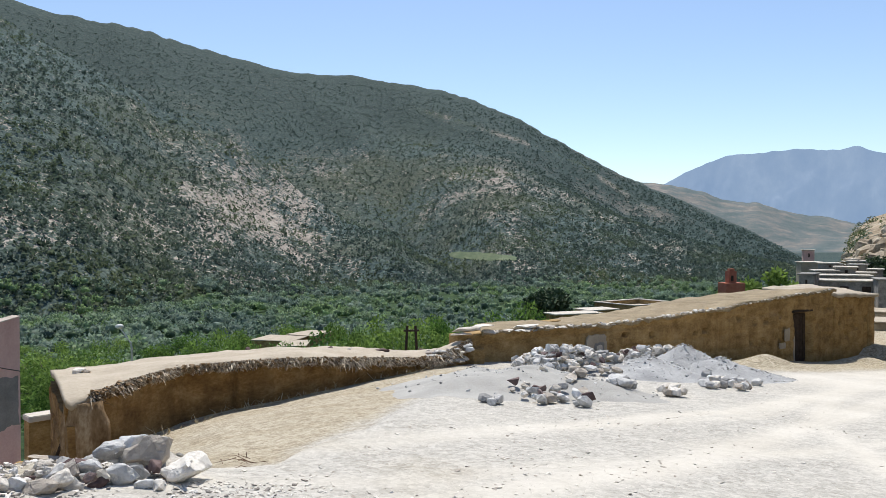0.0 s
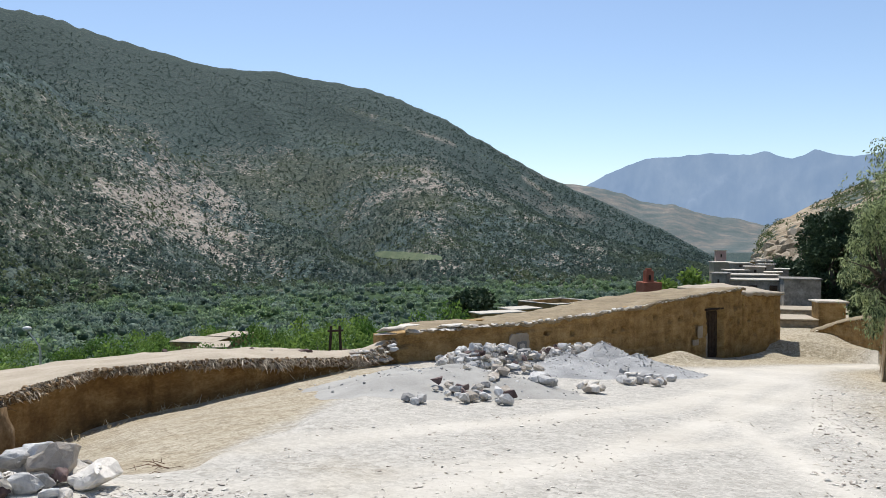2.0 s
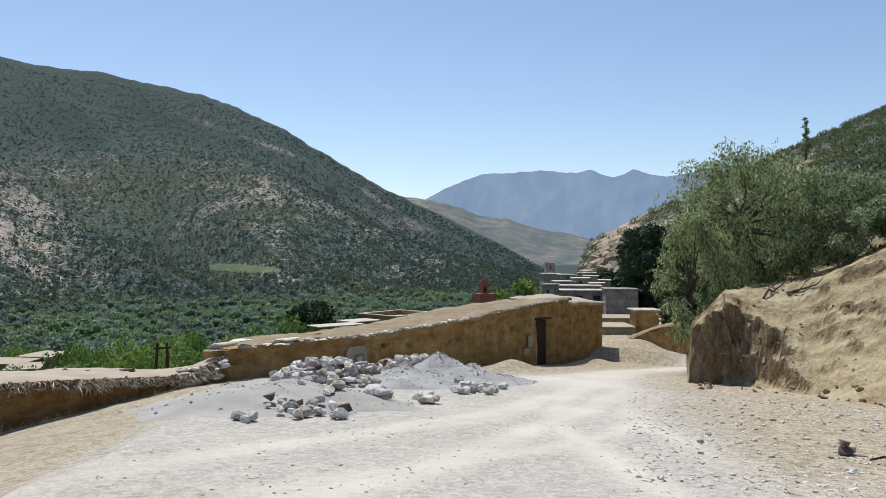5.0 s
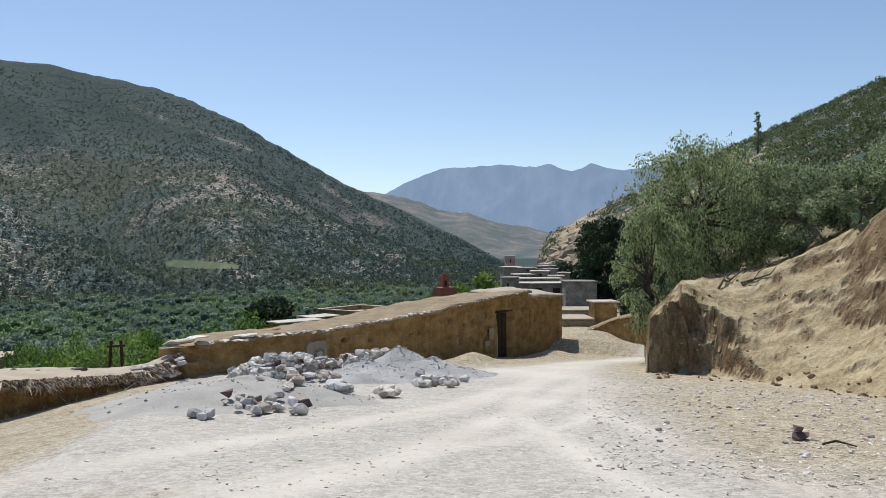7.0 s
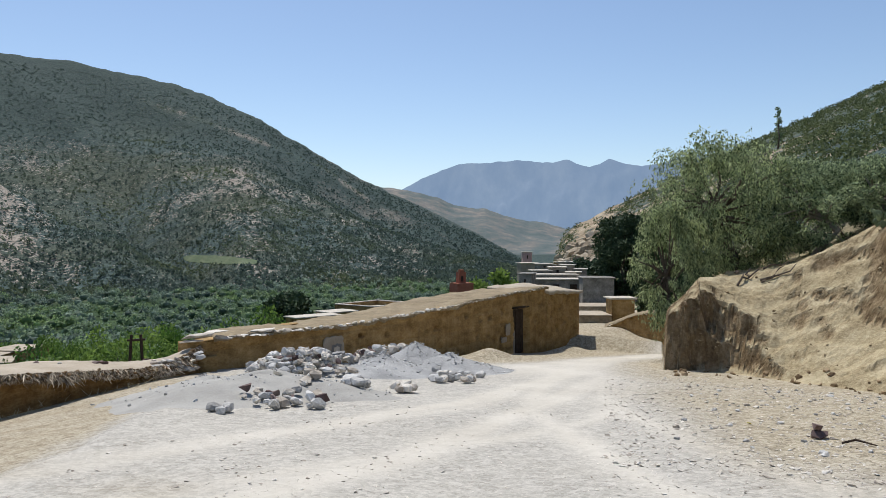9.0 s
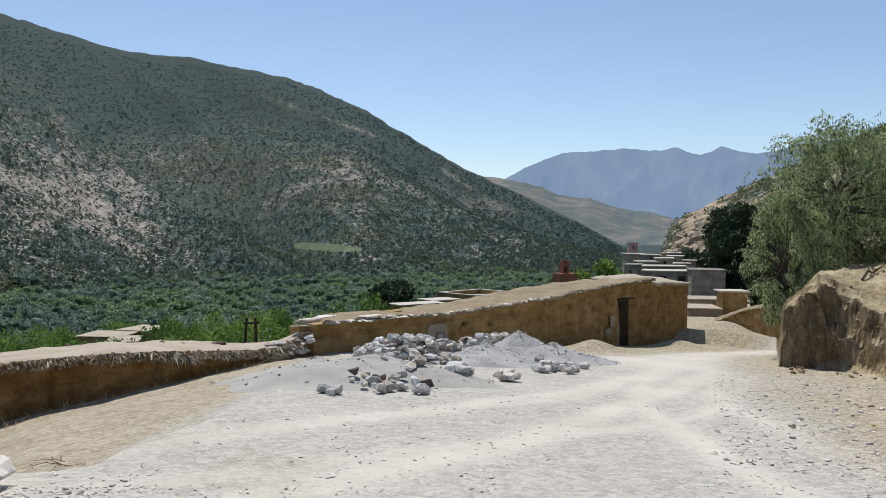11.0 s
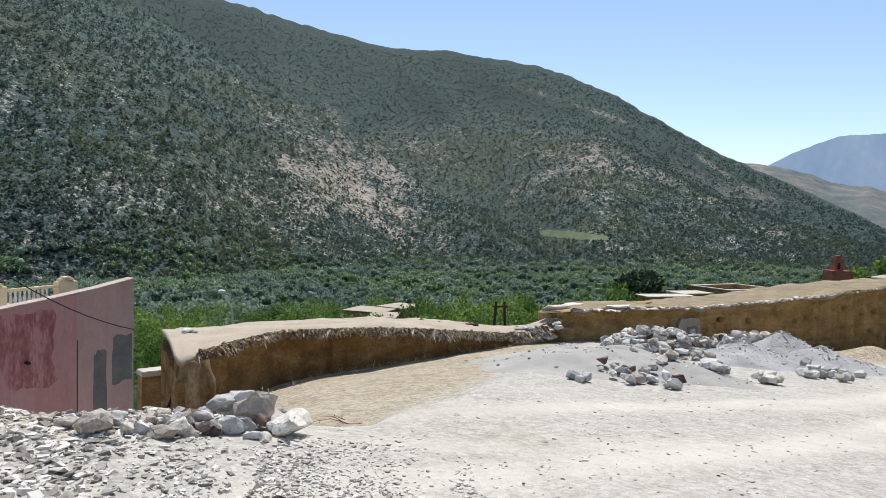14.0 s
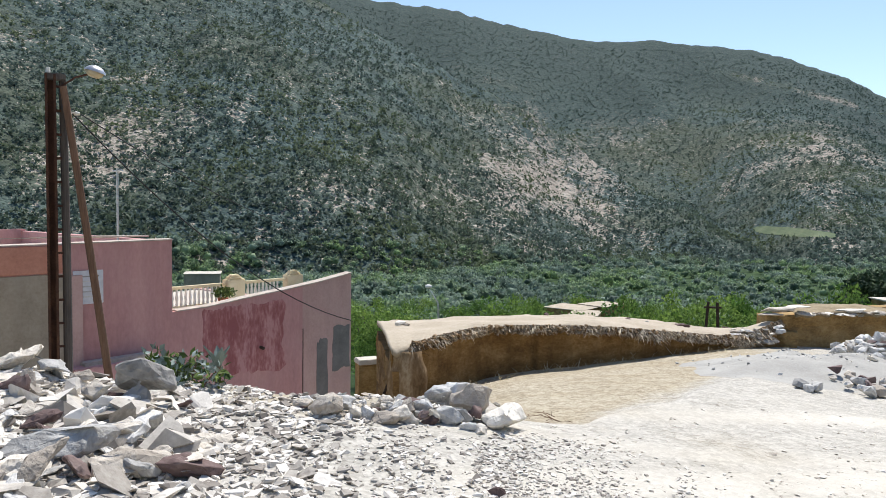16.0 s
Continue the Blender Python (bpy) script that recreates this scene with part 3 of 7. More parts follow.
for name, arr in (("zones", zones), ("cover", extra), ("height", cuts)):
    at = me.color_attributes.new(name, "FLOAT_COLOR", "POINT")
    full = np.zeros((centre + 1, 4), np.float32)
    full[:centre] = arr
    at.data.foreach_set("color", full.ravel())

M_GROUND = bpy.data.materials.new("ground_cover")
M_GROUND.use_nodes = True
nt, nodes, bsdf = links(M_GROUND)


def attr_split(name):
    a = nt.nodes.new("ShaderNodeAttribute")
    a.attribute_name = name
    s = nt.nodes.new("ShaderNodeSeparateColor")
    nt.links.new(a.outputs["Color"], s.inputs[0])
    return s.outputs[0], s.outputs[1], s.outputs[2], a.outputs["Alpha"]


z_road, z_straw, z_hill, z_green = attr_split("zones")
c_bare, c_brown, c_bank, c_verge = attr_split("cover")
pv = place_vec(nt)
n_big, n_mid, n_fine = noise_node(nt, 0.35, 5, pv), noise_node(nt, 4.0, 6, pv, 0.7), noise_node(nt, 28, 4, pv, 0.7)


def pebble_node(scale):
    v = nt.nodes.new("ShaderNodeTexVoronoi")
    v.inputs["Scale"].default_value = scale
    nt.links.new(pv, v.inputs["Vector"])
    sep = nt.nodes.new("ShaderNodeSeparateColor")
    nt.links.new(v.outputs["Color"], sep.inputs[0])
    return math_node(nt, "MULTIPLY_ADD", sep.outputs[0], 0.42, 0.29)


grit = math_node(nt, "ADD", math_node(nt, "MULTIPLY", n_mid, 0.22), math_node(nt, "MULTIPLY", n_fine, 0.22))
grit = math_node(nt, "ADD", grit, math_node(nt, "ADD", math_node(nt, "MULTIPLY", pebble_node(12), 0.28), math_node(nt, "MULTIPLY", pebble_node(30), 0.28)))
dirt = ramp_node(nt, grit, [(0.38, (0.295, 0.277, 0.24)), (0.485, (0.425, 0.40, 0.35)), (0.59, (0.565, 0.535, 0.475))])
dust = ramp_node(nt, math_node(nt, "ADD", math_node(nt, "MULTIPLY", n_big, 0.6), math_node(nt, "MULTIPLY", grit, 0.4)), [(0.36, (0.525, 0.482, 0.405)), (0.5, (0.615, 0.572, 0.49)), (0.64, (0.69, 0.645, 0.56))])
dry = ramp_node(nt, grit, [(0.38, (0.245, 0.20, 0.135)), (0.49, (0.405, 0.35, 0.255)), (0.62, (0.55, 0.49, 0.375))])
worn = ramp_node(nt, noise_node(nt, 0.55, 6, place_vec(nt, (1, 1.6, 1)), 0.7), [(0.46, (0, 0, 0)), (0.66, (1, 1, 1))])
dry = mix_node(nt, math_node(nt, "MULTIPLY", worn, 0.55), dry, ramp_node(nt, grit, [(0.38, (0.19, 0.145, 0.085)), (0.50, (0.31, 0.245, 0.15)), (0.62, (0.42, 0.35, 0.235))]))
earth = ramp_node(nt, math_node(nt, "ADD", math_node(nt, "MULTIPLY", noise_node(nt, 0.9, 6, pv, 0.65), 0.45), math_node(nt, "MULTIPLY", grit, 0.55)), [(0.39, (0.20, 0.152, 0.085)), (0.48, (0.365, 0.295, 0.175)), (0.57, (0.52, 0.44, 0.285))])
# brown cut earth, with the shade of steep faces painted into it
shaded_cut = ramp_node(nt, math_node(nt, "ADD", math_node(nt, "MULTIPLY", noise_node(nt, 2.4, 6, place_vec(nt, (1, 1, 0.35)), 0.7), 0.65), math_node(nt, "MULTIPLY", grit, 0.35)), [(0.38, (0.10, 0.065, 0.034)), (0.49, (0.225, 0.158, 0.085)), (0.60, (0.40, 0.305, 0.185))])
earth = mix_node(nt, attr_split("height")[1], earth, shaded_cut)
verge_c = ramp_node(nt, grit, [(0.38, (0.20, 0.165, 0.11)), (0.49, (0.38, 0.325, 0.228)), (0.60, (0.56, 0.495, 0.38))])
far_n = noise_node(nt, 0.035, 6, pv, 0.7)
far_s = noise_node(nt, 0.16, 4, pv, 0.7)


def bush_cells(scale):
    """Bushes as round cells: nearness to a bush's middle and a chance number for each."""
    v = nt.nodes.new("ShaderNodeTexVoronoi")
    v.inputs["Scale"].default_value = scale
    nt.links.new(pv, v.inputs["Vector"])
    sep = nt.nodes.new("ShaderNodeSeparateColor")
    nt.links.new(v.outputs["Color"], sep.inputs[0])
    return v.outputs["Distance"], sep.outputs[0]


def clamp01(x):
    c = nt.nodes.new("ShaderNodeClamp")
    nt.links.new(x, c.inputs[0])
    return c.outputs[0]


c_high, c_steep, c_tan, _ = attr_split("height")
soil = ramp_node(nt, far_s, [(0.35, (0.20, 0.168, 0.136)), (0.5, (0.325, 0.282, 0.232)), (0.68, (0.48, 0.43, 0.36))])
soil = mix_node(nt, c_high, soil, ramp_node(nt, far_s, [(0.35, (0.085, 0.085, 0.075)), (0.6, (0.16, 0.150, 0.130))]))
soil = mix_node(nt, c_tan, soil, ramp_node(nt, far_s, [(0.35, (0.24, 0.185, 0.12)), (0.5, (0.36, 0.29, 0.20)), (0.68, (0.50, 0.42, 0.31))]))
d_bush, r_bush = bush_cells(0.30)
d_herb, r_herb = bush_cells(0.75)
tone = math_node(nt, "ADD", math_node(nt, "MULTIPLY", r_bush, 0.40), math_node(nt, "ADD", math_node(nt, "MULTIPLY", r_herb, 0.22), math_node(nt, "MULTIPLY", far_n, 0.38)))
# slope greens pushed towards blue, distance haze painted into the colour
leafy = ramp_node(nt, tone, [(0.25, (0.036, 0.058, 0.055)), (0.5, (0.062, 0.095, 0.088)), (0.75, (0.102, 0.142, 0.124))])
leafy = mix_node(nt, ramp_node(nt, noise_node(nt, 0.006, 4, pv, 0.6), [(0.45, (0, 0, 0)), (0.62, (1, 1, 1))]), leafy, ramp_node(nt, tone, [(0.25, (0.044, 0.056, 0.040)), (0.5, (0.075, 0.092, 0.066)), (0.75, (0.118, 0.136, 0.098))]))
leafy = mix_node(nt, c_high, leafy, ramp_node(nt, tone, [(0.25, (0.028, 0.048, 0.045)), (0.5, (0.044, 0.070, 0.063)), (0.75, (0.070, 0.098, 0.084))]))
openness = math_node(nt, "ADD", c_bare, math_node(nt, "MULTIPLY_ADD", far_s, 0.9, -0.45))
reach = math_node(nt, "MULTIPLY_ADD", openness, -0.70, 0.75)
gap_b = clamp01(math_node(nt, "MULTIPLY", math_node(nt, "SUBTRACT", d_bush, reach), 9.0))
gap_h = clamp01(math_node(nt, "MULTIPLY", math_node(nt, "SUBTRACT", d_herb, math_node(nt, "MULTIPLY_ADD", openness, -0.62, 0.57)), 7.0))
gaps = math_node(nt, "MULTIPLY", gap_b, gap_h)
slope = mix_node(nt, gaps, leafy, soil)
# the spur's brown is greyed towards blue, haze mixed into its colour
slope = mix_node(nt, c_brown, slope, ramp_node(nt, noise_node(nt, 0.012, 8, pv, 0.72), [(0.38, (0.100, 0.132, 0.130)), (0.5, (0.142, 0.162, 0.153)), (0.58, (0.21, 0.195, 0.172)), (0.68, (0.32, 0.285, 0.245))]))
bush_h = math_node(nt, "MULTIPLY", math_node(nt, "ADD", math_node(nt, "MULTIPLY", d_bush, -1.0), math_node(nt, "MULTIPLY", d_herb, -0.5)), z_hill)
grass = ramp_node(nt, far_s, [(0.35, (0.018, 0.036, 0.014)), (0.5, (0.032, 0.062, 0.022)), (0.68, (0.075, 0.12, 0.042))])
col = mix_node(nt, z_road, dirt, dust)
col = mix_node(nt, c_verge, col, verge_c)
col = mix_node(nt, z_straw, col, dry)
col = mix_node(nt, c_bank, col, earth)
col = mix_node(nt, z_green, col, grass)
col = mix_node(nt, z_hill, col, slope)
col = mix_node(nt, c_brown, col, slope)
nt.links.new(col, bsdf.inputs["Base Color"])
bsdf.inputs["Roughness"].default_value = 0.95
bsdf.inputs["Specular IOR Level"].default_value = 0.15
fine_b = nt.nodes.new("ShaderNodeBump")
fine_b.inputs["Strength"].default_value, fine_b.inputs["Distance"].default_value = 0.8, 0.035
nt.links.new(grit, fine_b.inputs["Height"])
crag = noise_node(nt, 1.7, 7, place_vec(nt, (1, 1, 0.6)), 0.72)
crag_h = math_node(nt, "MULTIPLY", crag, math_node(nt, "MULTIPLY", c_bank, math_node(nt, "MULTIPLY_ADD", c_steep, 0.85, 0.15)))
crag_b = nt.nodes.new("ShaderNodeBump")
crag_b.inputs["Strength"].default_value, crag_b.inputs["Distance"].default_value = 1.0, 0.35
nt.links.new(crag_h, crag_b.inputs["Height"])
nt.links.new(fine_b.outputs["Normal"], crag_b.inputs["Normal"])
hill_b = nt.nodes.new("ShaderNodeBump")
hill_b.inputs["Strength"].default_value, hill_b.inputs["Distance"].default_value = 0.6, 1.3
nt.links.new(bush_h, hill_b.inputs["Height"])
nt.links.new(crag_b.outputs["Normal"], hill_b.inputs["Normal"])
nt.links.new(hill_b.outputs["Normal"], bsdf.inputs["Normal"])
on_bank = cover["bank"].ravel()[quads].mean(1) > 0.3
ground = tagged(part("ground", me, M_GROUND, smooth=True), "pale dusty lane, dry slopes and scrub mountain land", "ground", kind="structure")
if "sharp_face" not in me.attributes:
    me.attributes.new("sharp_face", "BOOLEAN", "FACE")
me.attributes["sharp_face"].data.foreach_set("value", on_bank)

# ---- the far range, blue with distance: haze painted in as a glow ----
FAR_AZ = (-75, -60, -50, -40, -35, -32, -31.2, -29.6, -27.3, -25.9, -24.4, -22.5, -20.6, -18.7, -16.6, -14, -12.3, -8, 5)
FAR_EL = (4, 5, 6, 6.8, 6.3, 5.84, 5.7, 5.45, 5.97, 5.45, 6.0, 5.85, 6.1, 5.9, 5.88, 4.98, 4.13, 2.0, 0.5)
fa = np.arange(-75, 5, 0.15)
rows = np.linspace(0, 1, 30)
FA, FT = np.meshgrid(fa, rows, indexing="ij")
FR = 4480 + 300 * FT
spine = np.tan(np.radians(np.interp(FA, FAR_AZ, FAR_EL) + 0.12 * fbm(FA * 1.2, FA * 0, 71, 4))) * 4780
FZ = -60 + (spine + 60) * FT + 70 * fbm(FA * 0.9, FT * 2.5 + FA * 0.3, 73, 5) * np.sin(np.pi * FT)
co = np.stack([-np.sin(np.radians(FA)) * FR, np.cos(np.radians(FA)) * FR, FZ], -1).reshape(-1, 3)
idx = np.arange(FA.size).reshape(FA.shape)
quads = np.stack([idx[:-1, :-1], idx[1:, :-1], idx[1:, 1:], idx[:-1, 1:]], -1).reshape(-1, 4)
M_FARHAZE = bpy.data.materials.new("far_range_haze_glow")
M_FARHAZE.use_nodes = True
nt, nodes, bsdf = links(M_FARHAZE)
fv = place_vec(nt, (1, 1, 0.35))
haze_col = ramp_node(nt, noise_node(nt, 0.006, 6, fv, 0.65), [(0.35, (0.190, 0.275, 0.415)), (0.55, (0.215, 0.300, 0.435)), (0.7, (0.245, 0.330, 0.46))])
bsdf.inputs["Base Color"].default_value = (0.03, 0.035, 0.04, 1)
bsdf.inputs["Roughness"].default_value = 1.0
nt.links.new(haze_col, bsdf.inputs["Emission Color"])
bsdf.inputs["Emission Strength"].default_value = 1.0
tagged(part("backdrop", np_mesh("backdrop", co, quads), M_FARHAZE, smooth=True), "hazy blue mountain range on the horizon", "mountains", kind="structure")

# ---- stones ----
def hull_mesh(name, seed, n, sx, sy, sz, material, flat=0.0):
    """An angular stone: the hull of points thrown on a squashed ball, one unit across."""
    g = np.random.default_rng(seed)
    bm = bmesh.new()
    for _ in range(n):
        v = g.normal(size=3)
        v = 0.6 * v / np.linalg.norm(v) + 0.4 * v / np.abs(v).max()
        v *= g.uniform(0.78, 1.0)
        if flat:
            v[2] = np.clip(v[2], -flat, flat)
        bm.verts.new((v[0] * sx / 2, v[1] * sy / 2, v[2] * sz / 2))
    res = bmesh.ops.convex_hull(bm, input=bm.verts[:])
    bmesh.ops.delete(bm, geom=[v for v in bm.verts if not v.link_faces], context="VERTS")
    bmesh.ops.recalc_face_normals(bm, faces=bm.faces)
    me = bpy.data.meshes.new(name)
    bm.to_mesh(me)
    bm.free()
    me.materials.append(material)
    return me


def hull_set(name, seed, material, count=8, n=18, shape=(1.0, 0.8, 0.6), flat=0.0):
    g = np.random.default_rng(seed)
    return [hull_mesh(name, seed * 50 + k, n, shape[0] * g.uniform(0.85, 1.15), shape[1] * g.uniform(0.8, 1.2), shape[2] * g.uniform(0.75, 1.25), material, flat) for k in range(count)]


STONES = hull_set("stone", 1, M_STONE, 10, 24)
PALE = hull_set("stone", 2, M_SLAB, 8, 22, (1.0, 0.75, 0.6))
BROWN = hull_set("stone", 3, M_BROWNSTONE, 5, 14)
SLABS = hull_set("slab", 4, M_SLAB, 8, 14, (1.0, 0.7, 0.22), 0.6)
CHIPS = hull_set("chip", 5, M_CHIP, 10, 12, (1.0, 0.78, 0.36), 0.75)


def piece(name, me, parent, at, size, turn=(0, 0, 0)):
    ob = new(name, me)
    ob.parent = parent
    ob.matrix_basis = Matrix.LocRotScale(at, Euler([radians(a) for a in turn]), Vector((size, size, size)) if isinstance(size, (int, float)) else Vector(size))
    return ob


def scatter_mesh(name, pts, sizes, material, seed, flat=0.45, simple=False):
    """Many small angular stones joined into one mesh."""
    g = np.random.default_rng(seed)
    t = (1 + 5**0.5) / 2
    base = np.array([(-1, t, 0), (1, t, 0), (-1, -t, 0), (1, -t, 0), (0, -1, t), (0, 1, t), (0, -1, -t), (0, 1, -t), (t, 0, -1), (t, 0, 1), (-t, 0, -1), (-t, 0, 1)]) / 1.9
    tri = np.array([(0, 11, 5), (0, 5, 1), (0, 1, 7), (0, 7, 10), (0, 10, 11), (1, 5, 9), (5, 11, 4), (11, 10, 2), (10, 7, 6), (7, 1, 8), (3, 9, 4), (3, 4, 2), (3, 2, 6), (3, 6, 8), (3, 8, 9), (4, 9, 5), (2, 4, 11), (6, 2, 10), (8, 6, 7), (9, 8, 1)])
    if simple:
        base = np.array([(1, 0.5, -0.7), (-0.7, 0.8, -0.7), (-0.9, -0.6, -0.7), (0.6, -0.9, -0.7), (0.8, 0.5, 0.7), (-0.6, 0.7, 0.7), (-0.7, -0.6, 0.7), (0.6, -0.7, 0.7)])
        tri = np.array([(4, 5, 6), (4, 6, 7), (0, 2, 1), (0, 3, 2), (0, 1, 5), (0, 5, 4), (1, 2, 6), (1, 6, 5), (2, 3, 7), (2, 7, 6), (3, 0, 4), (3, 4, 7)])
    n, m = len(pts), len(base)
    v = base[None] * (1 + 0.8 * (g.random((n, m, 1)) - 0.5)) + (g.normal(0, 0.20, (n, m, 3)) if simple else 0.0)
    v = v * np.stack([g.uniform(0.7, 1.2, n), g.uniform(0.5, 0.9, n), g.uniform(0.6, 1.3, n) * flat], -1)[:, None]
    a, b = g.uniform(0, 6.283, n), g.normal(0, 0.25, n)
    c, s, cb, sb = np.cos(a)[:, None], np.sin(a)[:, None], np.cos(b)[:, None], np.sin(b)[:, None]
    x, y, z = v[..., 0], v[..., 1], v[..., 2]
    x, z = x * cb - z * sb, x * sb + z * cb
    v = np.stack([x * c - y * s, x * s + y * c, z], -1) * (np.asarray(sizes)[:, None, None] / 2) + np.asarray(pts)[:, None]
    f = tri[None] + (np.arange(n) * m)[:, None, None]
    me = np_mesh(name, v.reshape(-1, 3), f.reshape(-1, 3))
    me.materials.append(material)
    return me


# ---- walls of rammed earth ----
def wall_slab(p0, p1, top, base, thick, cells=0.10, rough=0.05, holes=(), door=None, seed=3, back_drop=0.0):
    """A closed slab of earth wall between two plan points. top, base: heights along it (functions of metres); holes and door cut into its face."""
    p0, p1 = np.array(p0, float), np.array(p1, float)
    length = np.linalg.norm(p1 - p0)
    d = (p1 - p0) / length
    n_out = np.array([d[1], -d[0]])
    ns, nz = max(2, int(length / cells)), 40
    s = np.linspace(0, length, ns + 1)
    t = np.linspace(0, 1, nz + 1)
    S, T = np.meshgrid(s, t, indexing="ij")
    zt, zb = np.array([top(a) for a in s]), np.array([base(a) for a in s])
    Zw = zb[:, None] + (zt - zb)[:, None] * T
    off = rough * fbm(S * 0.9, Zw * 1.2, seed, 5) * 2 + 0.03 * fbm(S * 4, Zw * 6, seed + 3, 3)
    course = np.abs(((Zw + 20 + 0.04 * fbm(S * 0.5, Zw, seed + 9, 2)) / 0.62) % 1 - 0.5)
    off = off - 0.05 * (course > 0.45) - 0.05 * (np.abs((S + 0.3 * np.floor((Zw + 20) / 0.62)) % 1.9 - 0.95) > 0.92)
    for hs, hz in holes:
        off = np.where((np.abs(S - hs) < 0.10) & (np.abs(Zw - hz) < 0.09), -0.5, off)
    if door:
        off = np.where((S > door[0]) & (S < door[1]) & (Zw < door[2]), -0.5, off)
    front = np.stack([p0[0] + d[0] * S + n_out[0] * off, p0[1] + d[1] * S + n_out[1] * off, Zw], -1)
    back = np.stack([p0[0] + d[0] * S - n_out[0] * thick, p0[1] + d[1] * S - n_out[1] * thick, Zw - back_drop * T], -1)
    vs = np.concatenate([front.reshape(-1, 3), back.reshape(-1, 3)])
    i0 = np.arange((ns + 1) * (nz + 1)).reshape(ns + 1, nz + 1)
    i1 = i0 + i0.size
    q = [np.stack([i0[:-1, :-1], i0[1:, :-1], i0[1:, 1:], i0[:-1, 1:]], -1).reshape(-1, 4), np.stack([i1[:-1, :-1], i1[:-1, 1:], i1[1:, 1:], i1[1:, :-1]], -1).reshape(-1, 4)]
    q.append(np.stack([i0[:-1, -1], i0[1:, -1], i1[1:, -1], i1[:-1, -1]], -1))
    q.append(np.stack([i0[:-1, 0], i1[:-1, 0], i1[1:, 0], i0[1:, 0]], -1))
    q.append(np.stack([i0[0, :-1], i0[0, 1:], i1[0, 1:], i1[0, :-1]], -1))
    q.append(np.stack([i0[-1, :-1], i1[-1, :-1], i1[-1, 1:], i0[-1, 1:]], -1))
    return np_mesh("wall", vs, np.concatenate(q))


def roof_sheet(front, back, thick=0.22, seed=5, n=14, hump=0.06):
    """An earth roof between a front and a back line of points, with a drooping uneven lip."""
    front, back = np.asarray(front, float), np.asarray(back, float)
    m = len(front)
    t = np.linspace(0, 1, n)
    P = front[:, None] * (1 - t)[None, :, None] + back[:, None] * t[None, :, None]
    P[..., 2] += hump * np.sin(np.pi * t)[None] + 0.10 * fbm(P[..., 0] * 1.1, P[..., 1] * 1.1, seed, 4)
    lip = np.exp(-t * n * 0.9)
    P[..., 2] -= 0.05 * lip + 0.10 * lip * fbm(np.arange(m)[:, None] * 0.35, t[None] * 0, seed + 3, 3)
    low = P.copy()
    low[..., 2] -= thick * (0.75 + 0.5 * fbm(P[..., 0] * 2, P[..., 1] * 2, seed + 5, 3))
    vs = np.concatenate([P.reshape(-1, 3), low.reshape(-1, 3)])
    i0 = np.arange(m * n).reshape(m, n)
    i1 = i0 + i0.size
    q = [np.stack([i0[:-1, :-1], i0[1:, :-1], i0[1:, 1:], i0[:-1, 1:]], -1).reshape(-1, 4), np.stack([i1[:-1, :-1], i1[:-1, 1:], i1[1:, 1:], i1[1:, :-1]], -1).reshape(-1, 4)]
    q.append(np.stack([i0[:-1, 0], i1[:-1, 0], i1[1:, 0], i0[1:, 0]], -1))
    q.append(np.stack([i0[:-1, -1], i0[1:, -1], i1[1:, -1], i1[:-1, -1]], -1))
    q.append(np.stack([i0[0, :-1], i0[0, 1:], i1[0, 1:], i1[0, :-1]], -1))
    q.append(np.stack([i0[-1, :-1], i1[-1, :-1], i1[-1, 1:], i0[-1, 1:]], -1))
    return np_mesh("roof", vs, np.concatenate(q))


# the half-sunk house with the curved front
FRONT_AZ = (31.0, 29.6, 28.3, 26, 23.6, 20, 17, 13, 9.6, 6.5, 4.9, 2.5)
FRONT_R = (14.4, 14.7, 15.1, 16.0, 16.8, 17.3, 17.6, 18.2, 19.0, 19.9, 20.5, 21.75)
FRONT_Z = (-1.02, -1.0, -0.99, -0.97, -0.97, -1.0, -1.02, -1.12, -1.28, -1.44, -1.50, -1.18)
BACK_AZ = (31.9, 29, 25.5, 21, 17, 13, 10.8, 8.5, 6.5, 4.5, 2.3)
BACK_R = (19.5, 21, 22, 22.3, 22.5, 22.8, 23, 23.3, 23.5, 23.8, 24.2)
BACK_EL = (-8.74, -8.5, -8.32, -8.05, -7.93, -7.98, -8.15, -8.3, -8.45, -8.2, -7.0)


def smooth_curve(az, r, z, n):
    t = np.linspace(0, 1, n)
    k = np.linspace(0, 1, len(az))
    a, rr, zz = np.interp(t, k, az), np.interp(t, k, r), np.interp(t, k, z)
    for arr in (a, rr, zz):
        for _ in range(6):
            arr[1:-1] = (arr[:-2] + 2 * arr[1:-1] + arr[2:]) / 4
    return np.stack([-np.sin(np.radians(a)) * rr, np.cos(np.radians(a)) * rr, zz], -1)


front = smooth_curve(FRONT_AZ, FRONT_R, FRONT_Z, 140)
back = smooth_curve(BACK_AZ, BACK_R, [EYE + r * math.tan(radians(e)) for r, e in zip(BACK_R, BACK_EL)], 140)
sunk = thing("earth_house", (0, 0, 0), "half-sunk earth house with a flat mud roof", "house")
part("roof", roof_sheet(front, back, 0.12, 5), M_MUDROOF, sunk, "pale dried mud roof with a drooping edge", smooth=True)
inner = front.copy()
away = back - front
away[:, 2] = 0
away /= np.linalg.norm(away, axis=1)[:, None]
inner += away * 0.22
nz = 16
t = np.linspace(0, 1, nz)
gz, _ = ground_many(inner[:, 0], inner[:, 1])
base_z = np.minimum(gz, -1.7) - 0.5
Pw = np.repeat(inner[:, None], nz, 1)
Pw[..., 2] = base_z[:, None] + (inner[:, 2] - 0.1 - base_z)[:, None] * t
